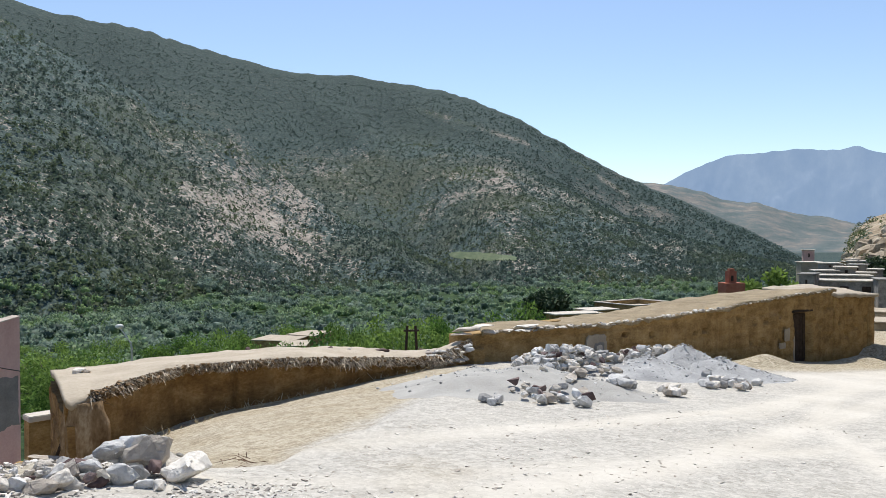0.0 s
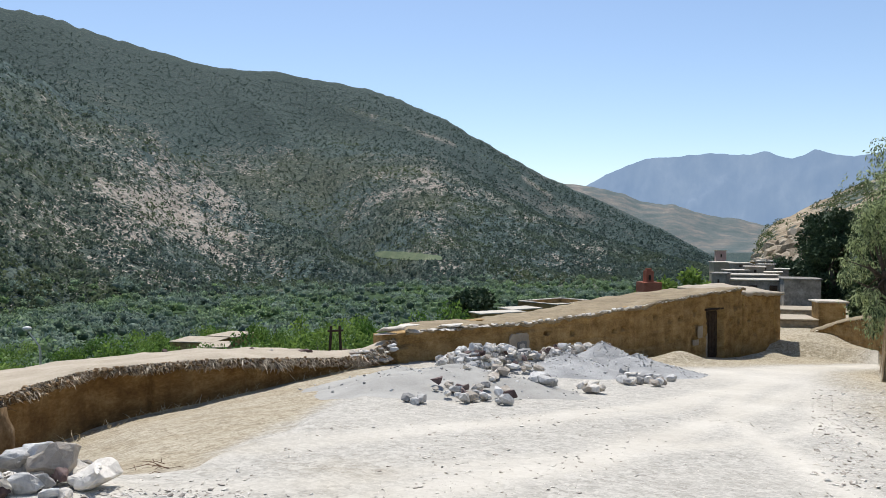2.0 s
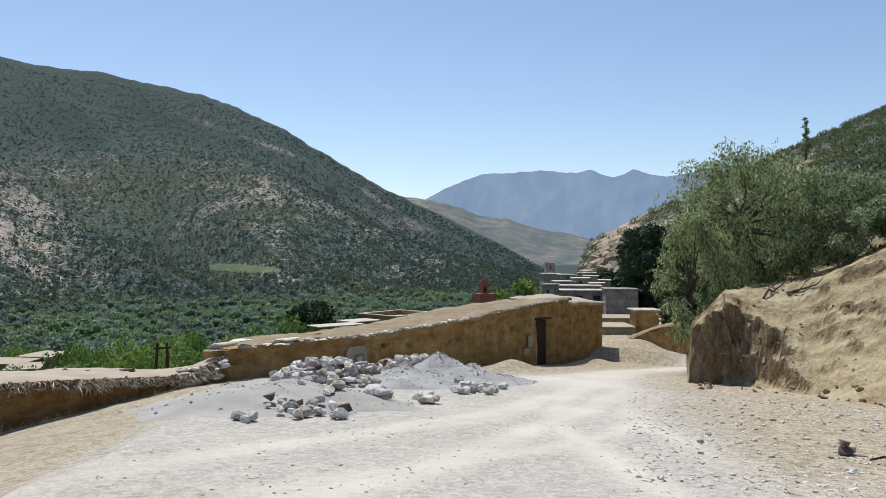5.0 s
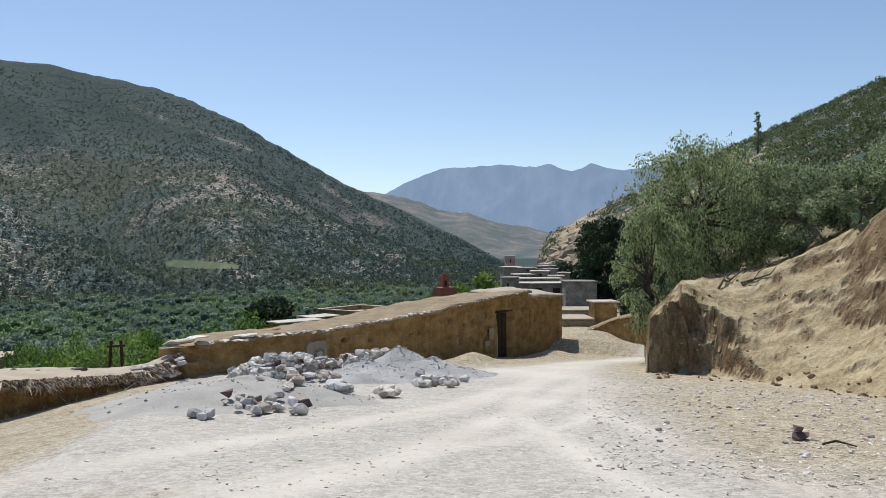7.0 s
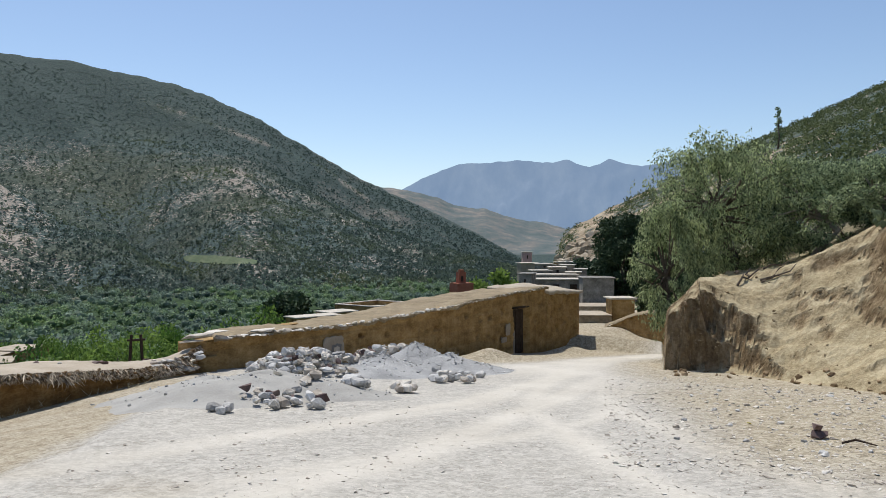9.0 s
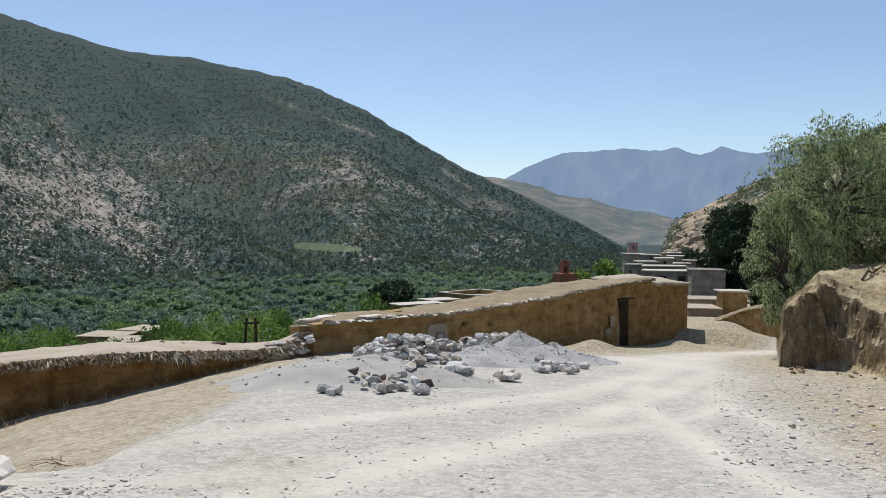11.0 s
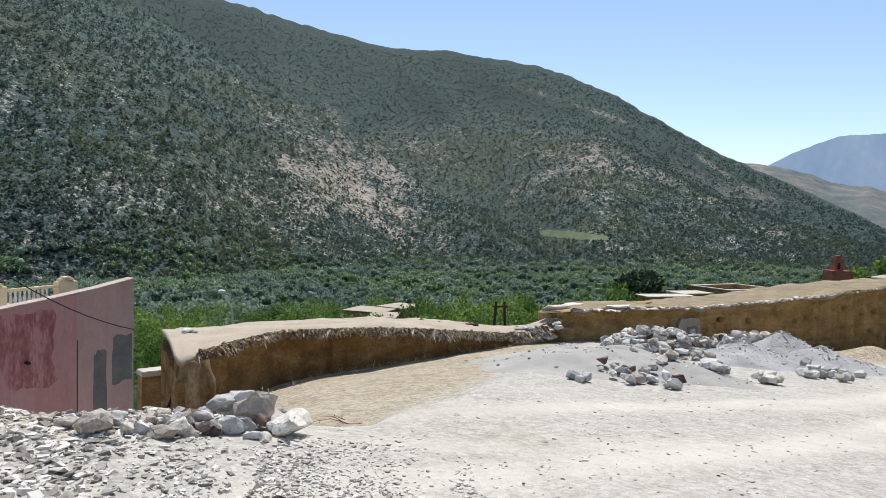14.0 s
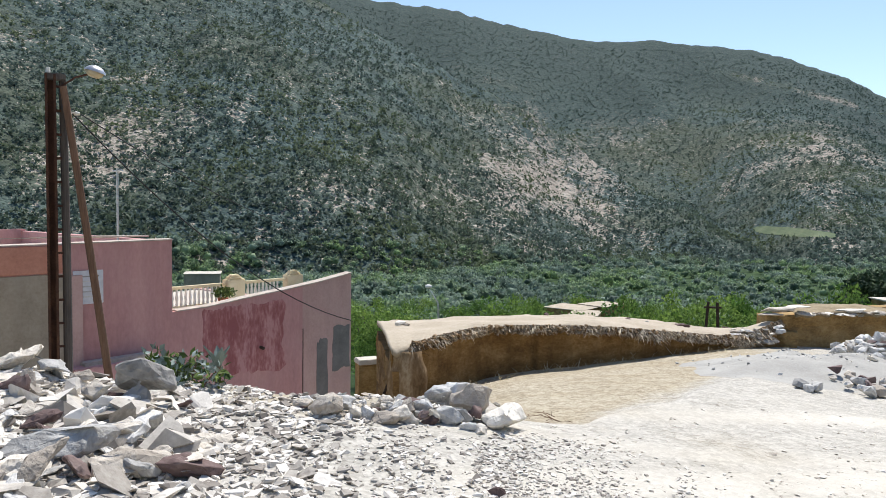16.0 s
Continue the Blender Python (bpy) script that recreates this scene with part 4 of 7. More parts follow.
arc = np.concatenate([[0], np.cumsum(np.linalg.norm(np.diff(inner[:, :2], axis=0), axis=1))])
off = 0.10 * fbm(arc[:, None] * 1.0, Pw[..., 2] * 1.2, 77, 5)
off = off - 0.10 * (np.abs(((arc + 0.3) / 2.3) % 1 - 0.5)[:, None] > 0.485)
Pw[..., :2] -= away[:, None, :2] * off[..., None]
inside = Pw + away[:, None] * 0.5
vs = np.concatenate([Pw.reshape(-1, 3), inside.reshape(-1, 3)])
i0 = np.arange(140 * nz).reshape(140, nz)
i1 = i0 + i0.size
q = np.concatenate([np.stack([i0[:-1, :-1], i0[1:, :-1], i0[1:, 1:], i0[:-1, 1:]], -1).reshape(-1, 4), np.stack([i1[:-1, :-1], i1[:-1, 1:], i1[1:, 1:], i1[1:, :-1]], -1).reshape(-1, 4), np.stack([i0[0, :-1], i0[0, 1:], i1[0, 1:], i1[0, :-1]], -1)])
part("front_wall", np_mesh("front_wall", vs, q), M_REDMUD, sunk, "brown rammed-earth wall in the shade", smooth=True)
fl, bl = front[0], back[0]
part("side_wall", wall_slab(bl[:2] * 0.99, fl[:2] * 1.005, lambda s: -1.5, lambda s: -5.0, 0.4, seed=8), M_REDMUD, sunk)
part("back_wall", wall_slab(back[-1][:2] * 0.99, back[0][:2] * 0.99, lambda s: -2.0, lambda s: -8.0, 0.4, cells=0.4, seed=9), M_MUD, sunk)
# swollen corner of the front wall
bm = bmesh.new()
rings = []
for k in range(18):
    h = k / 17
    ring = []
    for j in range(20):
        a = 2 * math.pi * j / 20
        w = (0.34 - 0.04 * h) * (1 + 0.30 * noise.noise(Vector((math.cos(a) * 2.0, math.sin(a) * 2.0, h * 3.0)))) * (1.0 if h < 0.93 else 0.85)
        c = Vector(polar(29.9, 14.75, -4.2 + 3.06 * h))
        ring.append(bm.verts.new(c + Vector((math.cos(a) * w * 1.15, math.sin(a) * w * 0.9, 0))))
    rings.append(ring)
for r0, r1 in zip(rings, rings[1:]):
    for j in range(20):
        bm.faces.new((r0[j], r0[(j + 1) % 20], r1[(j + 1) % 20], r1[j]))
bm.faces.new(rings[-1])
part("buttress", bm, M_STRAWMUD, sunk, "weathered earth buttress with straw in it", smooth=True)


def strands(name, roots, length, material, seed, spread=0.5, width=0.012):
    """Hanging strands, three-sided and tapered, joined into one mesh."""
    g = np.random.default_rng(seed)
    n = len(roots)
    tips = roots + np.stack([g.normal(0, spread, n), g.normal(0, spread, n), -np.ones(n)], -1) * (length * g.uniform(0.4, 1.3, n) ** 1.5)[:, None]
    mid = (roots + tips) / 2 + g.normal(0, 0.02, (n, 3))
    ang = np.array([0, 2.09, 4.19])
    ringv = np.stack([np.cos(ang), np.sin(ang), 0 * ang], -1)
    w = (width * g.uniform(0.6, 2.2, n))[:, None, None]
    v = np.concatenate([roots[:, None] + ringv * w, mid[:, None] + ringv * w, tips[:, None]], 1)
    f = []
    for a, b in ((0, 1), (1, 2), (2, 0)):
        f += [(a, b, b + 3), (a, b + 3, a + 3), (a + 3, b + 3, 6)]
    f = np.array(f)[None] + (np.arange(n) * 7)[:, None, None]
    return np_mesh(name, v.reshape(-1, 3), f.reshape(-1, 3))


k = rng.integers(14, 139, 11000)
u = rng.random(11000)
root = front[k] * (1 - u)[:, None] + front[np.minimum(k + 1, 139)] * u[:, None]
clump = 0.5 + 1.2 * vnoise(arc[k] * 1.7 + u, 0 * u + 4, 15)
root = root - away[k] * (0.10 * rng.random((11000, 1)) - 0.02) + np.stack([0 * u, 0 * u, 0.03 - 0.13 * rng.random(11000)], -1)
fr = part("straw_fringe", strands("straw_fringe", root[clump > 0.25], 0.07 + 0.17 * np.clip(clump[clump > 0.25] - 0.25, 0, 1) ** 1.3, M_STRAW, 3, 0.75, 0.0075), M_STRAW, sunk, "ragged straw and twigs along the roof edge")
tagged(fr, kind="stuff")
lumps = root[::7] + rng.normal(0, 0.03, (len(root[::7]), 3)) + np.array([0, 0, -0.04])
tagged(part("eave_rubble", scatter_mesh("eave_rubble", lumps, 0.04 + 0.10 * rng.random(len(lumps)) ** 2, M_STRAWMUD, 31, 0.6), M_STRAWMUD, sunk, "small pale stones under the roof edge"), kind="stuff")
for az, r, sz, me_set in ((30.2, 18.3, 0.36, PALE), (29.7, 18.2, 0.22, PALE), (13.0, 20.9, 0.30, BROWN), (9.3, 21.6, 0.34, BROWN), (8.9, 21.0, 0.26, BROWN), (6.2, 22.2, 0.28, BROWN), (19.0, 21.3, 0.2, BROWN), (11.6, 21.2, 0.16, STONES)):
    x, y, _ = polar(az, r)
    j = np.argmin(np.hypot(*(front[:, :2] + (back - front)[:, :2] * 0.5 - (x, y)).T))
    f = np.clip((r - np.hypot(*front[j, :2])) / (np.hypot(*back[j, :2]) - np.hypot(*front[j, :2])), 0, 1)
    z = front[j, 2] * (1 - f) + back[j, 2] * f + 0.06 * math.sin(math.pi * f)
    st = piece("roof_stone", me_set[int(sz * 100) % len(me_set)], None, (x, y, z + 0.10 * sz), (sz, sz, sz * 0.7), (0, 0, az * 20))
    tagged(st, "loose stone lying on the mud roof" if me_set is BROWN else "pale stone lying on the mud roof", "stone", "stones on the mud roof")

# the long house with the door
W0, W1, W2 = np.array((-1.15, 21.8)), np.array((14.7, 35.0)), np.array((17.55, 37.35))
LEN = float(np.linalg.norm(W1 - W0))
WD = (W1 - W0) / LEN
WN = np.array([-WD[1], WD[0]])


def long_top(s):
    return float(np.interp(s, (0, 1.2, 5.5, 9, 12.8, 16, LEN), (-0.98, -0.98, -1.08, -1.02, -0.90, -0.72, -0.52)) + 0.05 * fbm(s * 0.9, 2.0, 91, 3))


def on_wall(s, z, out=0.0):
    p = W0 + WD * s - WN * out
    return (float(p[0]), float(p[1]), z)


PUTLOGS = ((10.8, -1.85), (11.35, -1.8), (13.5, -1.45), (14.6, -1.7), (15.3, -1.66), (14.4, -2.4), (15.1, -2.45), (16.4, -1.5), (19.5, -2.1), (20.2, -2.15), (19.9, -1.5), (20.4, -2.7), (8.3, -1.7), (6.9, -1.6))
long_house = thing("earth_house", (0, 0, 0), "long rammed-earth house with a flat mud roof and one doorway", "house")
part("front_wall", wall_slab(W0, W1, lambda s: long_top(s) - 0.12, lambda s: -2.6 - 0.09 * s, 0.7, holes=PUTLOGS, door=(17.45, 18.75, -1.48), seed=92), M_MUD, long_house, "brown rammed-earth wall with rows of putlog holes", smooth=True)
part("end_wall", wall_slab(W1 + WD * 0.02, W2, lambda s: float(np.interp(s, (0, 3.7), (-0.95, -1.16))) + 0.04 * float(fbm(s * 2, 1.0, 95, 3)), lambda s: -4.6, 0.7, holes=((0.6, -2.08), (1.2, -2.8), (2.1, -2.45), (1.5, -1.7), (2.9, -2.1)), seed=94), M_MUD, long_house, smooth=True)
part("side_wall", wall_slab(W2, W2 + WN * 4.5, lambda s: -1.2, lambda s: -5.0, 0.6, seed=96), M_MUD, long_house, smooth=True)
part("side_wall", wall_slab(W0 * 1.18, W0, lambda s: -1.5, lambda s: -5.0, 0.6, seed=97), M_MUD, long_house, smooth=True)
part("back_wall", wall_slab(W2 + WN * 4.4, W0 * 1.18, lambda s: -1.35, lambda s: -8.0, 0.5, cells=0.4, seed=98), M_MUD, long_house)
ss = np.linspace(0.6, LEN + 0.05, 170)
rf_front = np.array([on_wall(s, long_top(s), 0.10) for s in ss])
rf_back = []
for s in ss:
    p, w = W0 + WD * s, min(1.0, s / 9.0)
    q = p + 3.8 * (WN * w + p / np.linalg.norm(p) * (1 - w))
    rf_back.append((float(q[0]), float(q[1]), long_top(s) - 0.28 + 0.05 * math.sin(s * 0.5)))
part("roof", roof_sheet(rf_front, rf_back, 0.13, 101, hump=-0.04), M_DRYROOF, long_house, "pale mud roof with an uneven eave", smooth=True)
ss = np.linspace(LEN - 0.1, LEN + 3.9, 34)
rf_front = np.array([on_wall(s, -0.80 - 0.05 * (s - LEN), 0.14) for s in ss])
rf_back = np.array([on_wall(s, -0.72, -3.4) for s in ss])
part("roof", roof_sheet(rf_front, rf_back, 0.18, 103, hump=0.05), M_MUDROOF, long_house, smooth=True)
part("lintel", box_bm(1.5, 0.12, 0.09, on_wall(18.1, -1.44, -0.03), math.atan2(WD[1], WD[0]), 0.015), M_DARKWOOD, long_house, "old timber lintel")
# pale upright strip set into the doorway's left edge
part("jamb", box_bm(0.13, 0.08, 1.15, on_wall(17.54, -3.05, -0.10), math.atan2(WD[1], WD[0]), 0.02), M_SLAB, long_house, "pale strip at the left edge of the doorway")
door = part("door", box_bm(1.02, 0.06, 2.1, on_wall(18.16, -2.6, -0.26), math.atan2(WD[1], WD[0]), 0.01), M_DARKWOOD, long_house, "dark shut wooden door")
for k in range(4):
    part("plank", box_bm(0.22, 0.02, 1.95, on_wall(17.78 + 0.25 * k, -2.6, -0.21), math.atan2(WD[1], WD[0]), 0.006), M_DARKWOOD, door)


def ragged_patch(w, h, thick, seed, n=28):
    """A ragged flat patch of plaster, upright in local x and z, with its own thickness."""
    bm = bmesh.new()
    ring = []
    for k in range(n):
        a = 2 * math.pi * k / n
        c, s = math.cos(a), math.sin(a)
        m = max(abs(c), abs(s))
        f = 1 + 0.16 * noise.noise(Vector((c * 2 + seed, s * 2, seed * 1.7))) + 0.08 * noise.noise(Vector((c * 7 + seed, s * 7, 3)))
        ring.append((c / m * w / 2 * f, s / m * h / 2 * f))
    f0 = [bm.verts.new((x, -thick, z)) for x, z in ring]
    f1 = [bm.verts.new((x * 1.02, 0.0, z * 1.02)) for x, z in ring]
    bm.faces.new(f0)
    for k in range(n):
        bm.faces.new((f0[k], f1[k], f1[(k + 1) % n], f0[(k + 1) % n]))
    bm.faces.new(f1[::-1])
    return bm


def stand(ob, at, direction):
    ob.matrix_basis = Matrix.Translation(at) @ Matrix.Rotation(math.atan2(direction[1], direction[0]), 4, "Z")
    return ob


stand(part("plaster_patch", ragged_patch(0.92, 0.78, 0.05, 2.0), M_RENDER, long_house, "patch of whitewashed plaster"), on_wall(5.4, -1.86, 0.07), WD)
stand(part("painted_square", ragged_patch(0.46, 0.44, 0.02, 9.0), M_CEMENT, long_house, "faded dark painted square"), on_wall(5.48, -1.96, 0.122), WD)
stand(part("painted_square", ragged_patch(0.26, 0.22, 0.012, 5.0), M_SLAB, long_house), on_wall(5.48, -1.94, 0.144), WD)
stand(part("plaster_patch", ragged_patch(0.38, 0.50, 0.03, 4.0), M_RENDER, long_house, "worn whitewashed patch beside the doorway"), on_wall(16.75, -2.35, 0.06), WD)
stand(part("plaster_patch", ragged_patch(0.48, 0.24, 0.03, 6.0), M_RENDER, long_house), on_wall(16.4, -2.78, 0.06), WD)
g = np.random.default_rng(40)
for k in range(118):
    s = 0.9 + k * 0.165 + g.normal(0, 0.05)
    big = s < 4.2
    me_p = SLABS[int(g.integers(8))] if big or g.random() < 0.4 else PALE[int(g.integers(8))]
    sz = g.uniform(0.28, 0.5) if big else g.uniform(0.12, 0.28) if s < 12.5 else g.uniform(0.08, 0.18)
    piece("eave_slab", me_p, long_house, on_wall(s, long_top(s) - 0.06 + g.normal(0, 0.02), 0.12), (sz, sz, sz * 0.8), (g.normal(0, 6), g.normal(0, 6), g.uniform(0, 360)))
for s, z, sz in ((0.15, -0.92, 1.05), (0.75, -0.86, 0.95), (-0.05, -1.05, 0.9), (2.35, -1.0, 1.0), (2.6, -1.03, 0.7)):
    piece("eave_slab", SLABS[int(sz * 10) % 8], long_house, on_wall(s, z, 0.0), (sz, sz * 0.9, sz * 0.6), (2, 3, sz * 200))
for k in range(46):
    t = g.random()
    x, y, _ = polar(2.6 + 4.2 * t, 21.3 - 0.9 * t)
    sz = g.uniform(0.16, 0.42)
    z = -1.25 - 0.35 * t + g.uniform(-0.28, 0.05) - 0.1 * math.sin(t * 9)
    piece("stone", (PALE if g.random() < 0.5 else STONES)[int(g.integers(8))], sunk, (x + g.normal(0, 0.12), y + g.normal(0, 0.12), z), (sz, sz, sz * 0.55), (g.normal(0, 10), g.normal(0, 10), g.uniform(0, 360)))

# dry grass on the slope down to the sunk house
ga_, gr_ = 2 + 27 * rng.random(26000), 9.5 + 12.5 * rng.random(26000) ** 0.7
gz_, gc_ = land(ga_, gr_)
wall_r = np.interp(ga_, (2, 5.5, 12.3, 20.5, 28.5, 31), (21.5, 20.0, 18.2, 16.9, 14.8, 14.6))
near_wall = np.exp(-np.clip(wall_r - gr_, 0, 99) / 0.5)
tuft = vnoise(ga_ * 0.9, gr_ * 0.8, 27)
keep = (gc_["straw"] > 0.4) & (gr_ < wall_r) & (rng.random(26000) < np.clip(1.0 * near_wall + 0.9 * (tuft - 0.42), 0.0, 1))
ga_, gr_, gz_, near_wall = ga_[keep], gr_[keep], gz_[keep], near_wall[keep]
root = np.stack([-np.sin(np.radians(ga_)) * gr_, np.cos(np.radians(ga_)) * gr_, gz_ - 0.01], -1)
tagged(part("dry_grass", strands("dry_grass", root, -0.03 - 0.15 * near_wall, M_DRYGRASS, 44, 0.8, 0.0045), M_DRYGRASS), "short dry straw-coloured grass on the slope", "dry grass", kind="stuff")

# two leaning posts behind the sunk roof
frame_posts = thing("post_frame", (-3.5, 28.9, -5.2), "dark timber frame of two leaning posts", "posts")
for dx, lean in ((-0.22, 0.10), (0.20, -0.08)):
    part("post", tube_bm([(dx * 1.6, 0, 0), (dx * 1.2, 0, 1.8), (dx + lean * 0.6, 0, 3.55)], [0.07, 0.06, 0.05], 8), M_DARKWOOD, frame_posts)
part("crossbar", tube_bm([(-0.3, 0, 3.35), (0.3, 0, 3.37)], [0.04, 0.04], 8), M_DARKWOOD, frame_posts)

# ---- heaps of gravel, sand and stone before the long wall ----
def mound(name, az, r, rx, ry, h, material, seed, turn=0.0, peak=1.3):
    cx, cy, _ = polar(az, r)
    n, m = 64, 26
    a = np.linspace(0, 2 * np.pi, n, endpoint=False)
    t = np.linspace(0, 1, m)
    A, T = np.meshgrid(a, t, indexing="ij")
    rim = 1 + 0.22 * fbm(np.cos(A) * 1.3 + seed, np.sin(A) * 1.3, seed, 3)
    lx, ly = np.cos(A) * T * rx * rim, np.sin(A) * T * ry * rim
    c, s = math.cos(radians(turn)), math.sin(radians(turn))
    x, y = cx + lx * c - ly * s, cy + lx * s + ly * c
    gz, _ = ground_many(x, y)
    z = gz - 0.04 + h * (1 - T) ** peak * (1 + 0.35 * fbm(x * 0.9, y * 0.9, seed + 2, 4)) + 0.07 * fbm(x * 3, y * 3, seed + 4, 3) * (1 - T) + 0.03 * (1 - T)
    vs = np.stack([x, y, z], -1).reshape(-1, 3)
    i = np.arange(n * m).reshape(n, m)
    j = np.roll(i, -1, 0)
    me = np_mesh(name, vs, np.stack([i[:, :-1], i[:, 1:], j[:, 1:], j[:, :-1]], -1).reshape(-1, 4)[:, ::-1])
    me.materials.append(material)
    me.shade_smooth()
    return me, vs


HEAP_PTS = []


def surf_at(x, y):
    """Height of the ground or of a heap that lies on it."""
    z = ground_at(x, y)
    for vs in HEAP_PTS:
        d = np.hypot(vs[:, 0] - x, vs[:, 1] - y)
        if d.min() < 0.3:
            z = max(z, float(vs[d.argmin(), 2]))
    return z


def heap(name, label, specs, material, seed, pebbles, size, pebble_mat):
    th = thing(name, (0, 0, 0), label, name.replace("_", " "))
    allv = []
    for k, sp in enumerate(specs):
        me_h, vs = mound("mound", *sp[:5], material, seed + k, *sp[5:])
        part("mound", me_h, material, th)
        allv.append(vs)
        HEAP_PTS.append(vs)
    allv = np.concatenate(allv)
    pick = allv[rng.integers(0, len(allv), pebbles)] + rng.normal(0, 0.05, (pebbles, 3)) * (1, 1, 0.0)
    sizes = size * (0.5 + 1.6 * rng.random(pebbles) ** 3)
    tagged(part("pebble_cover", scatter_mesh("pebble_cover", pick, sizes, pebble_mat, seed, 0.6), pebble_mat, th), kind="stuff")
    return th


heap("sand_heap", "low heap of pale grey sand and grit beside the lane", [(-1.0, 15.7, 3.1, 2.5, 0.44, 15), (-4.6, 15.9, 2.5, 1.9, 0.42, -10), (2.4, 16.6, 2.4, 1.7, 0.30), (-2.6, 17.2, 2.6, 1.6, 0.40)], M_SAND, 201, 700, 0.05, M_STONE)
heap("gravel_heap", "heap of grey crushed gravel before the earth wall", [(-13.1, 23.3, 2.3, 2.0, 0.80, 30), (-10.3, 21.7, 2.4, 1.9, 0.55, 10), (-15.6, 23.0, 2.6, 1.7, 0.52, 30), (-17.4, 23.3, 1.8, 1.3, 0.28, 30)], M_GRAVEL, 211, 3600, 0.042, M_STONE)


def stone_pile(label, az0, az1, r0, r1, count, size, seed, height, mats):
    th = thing("stone_pile", (0, 0, 0), label, "stone pile", "stone piles along the lane")
    g = np.random.default_rng(seed)
    for k in range(count):
        u, v = g.beta(2, 2), g.beta(2, 2)
        az, r = az0 + (az1 - az0) * u, r0 + (r1 - r0) * v
        x, y, _ = polar(az, r)
        sz = size * g.uniform(0.55, 1.35)
        dome = 4 * u * (1 - u) * 4 * v * (1 - v)
        z = surf_at(x, y) + 0.22 * sz + height * dome * g.uniform(0.2, 1.0)
        piece("stone", mats[int(g.integers(len(mats)))], th, (x, y, z), (sz, sz, sz * g.uniform(0.7, 1.1)), (g.normal(0, 15), g.normal(0, 15), g.uniform(0, 360)))
    return th


MIXED = STONES + PALE + BROWN[:2]
stone_pile("long pile of pale grey fieldstones against the earth wall", -0.6, -8.8, 19.6, 23.0, 250, 0.30, 301, 0.62, MIXED)
stone_pile("small pile of pale fieldstones beside the gravel heap", -7.8, -12.2, 23.0, 25.4, 120, 0.30, 302, 0.62, MIXED)
stone_pile("group of rounded stones at the foot of the sand heap", 0.4, -7.4, 13.0, 14.8, 26, 0.29, 303, 0.10, MIXED + BROWN)
stone_pile("few pale flat stones high on the sand heap", -2.6, -6.0, 15.0, 16.2, 7, 0.30, 308, 0.04, PALE + SLABS)
stone_pile("few rough stones lying beside the lane", -8.0, -10.2, 15.4, 16.6, 8, 0.36, 304, 0.05, STONES)
stone_pile("few pale stones at the edge of the gravel", -11.4, -13.2, 15.8, 17.8, 9, 0.30, 305, 0.06, PALE)
stone_pile("scattered stones at the end of the gravel heap", -13.6, -18.0, 18.6, 21.6, 26, 0.32, 306, 0.05, STONES + PALE)
stone_pile("two boulders at the edge of the dry grass", 0.2, 2.2, 12.8, 13.4, 3, 0.30, 307, 0.02, STONES)

# ---- boulders on the edge of the rubble ----
def boulder(az, r, size, mats, k, lift=0.0, tilt=(0, 0, 0), label="pale angular boulder on the rubble edge", stretch=(1, 1, 1), points=15):
    x, y, _ = polar(az, r)
    me_b = hull_mesh("boulder", 900 + k, points, 1.0 * stretch[0], 0.75 * stretch[1], 0.62 * stretch[2], mats)
    bm = bmesh.new()
    bm.from_mesh(me_b)
    bmesh.ops.bevel(bm, geom=bm.edges[:], offset=0.02, segments=1, affect="EDGES")
    bmesh.ops.triangulate(bm, faces=bm.faces)
    bmesh.ops.subdivide_edges(bm, edges=[e for e in bm.edges if e.calc_length() > 0.16], cuts=2)
    bmesh.ops.triangulate(bm, faces=bm.faces)
    bm.normal_update()
    for v in bm.verts:
        c = v.co * 3.2 + Vector((k * 1.7, k * 0.9, 0))
        v.co += v.normal * (0.075 * noise.noise(c) + 0.035 * noise.noise(c * 3.1))
    bm.to_mesh(me_b)
    bm.free()
    ob = piece("boulder", me_b, None, (x, y, ground_at(x, y) + 0.24 * size * stretch[2] + lift), size, tilt)
    return tagged(ob, label, "boulder", "boulders on the rubble edge")


STONE_MATS = (M_SLAB, M_STONE, M_BROWNSTONE)
EDGE_LABELS = ("pale angular boulder on the rubble edge", "grey boulder on the rubble edge", "dark purple-brown boulder on the rubble edge")
# bearing, distance, width, kind, lift, height against width, tilt
PILE = (
    (23.4, 7.0, 0.52, 0, 0.02, 0.8, 8), (25.8, 7.25, 0.42, 0, 0.10, 1.25, -25), (26.9, 7.45, 0.30, 1, 0.24, 1.2, 50), (28.2, 7.4, 0.34, 1, 0.19, 0.8, 10),
    (29.6, 7.15, 0.34, 1, 0.06, 0.8, -8), (27.4, 7.0, 0.34, 1, 0.04, 1.0, 12), (29.1, 6.9, 0.21, 2, 0.0, 0.9, 5), (30.9, 6.85, 0.28, 0, 0.0, 0.7, -6),
    (32.6, 6.75, 0.28, 0, 0.0, 0.8, 15), (33.8, 6.85, 0.19, 1, 0.02, 1.3, 0), (35.0, 6.85, 0.21, 0, 0.02, 1.2, 8), (35.4, 7.15, 0.30, 1, 0.08, 0.8, -5),
    (37.0, 6.95, 0.46, 0, 0.06, 0.75, 12), (25.2, 6.72, 0.17, 0, 0.0, 1.0, 4), (26.1, 6.78, 0.18, 1, 0.0, 0.9, -12), (24.3, 7.35, 0.30, 0, 0.06, 0.9, 20),
    (27.8, 7.55, 0.36, 1, 0.08, 0.9, -15), (30.3, 7.3, 0.30, 2, 0.04, 0.8, 10), (38.6, 7.2, 0.24, 0, 0.0, 0.8, 0), (31.7, 7.15, 0.26, 1, 0.03, 0.9, 18))
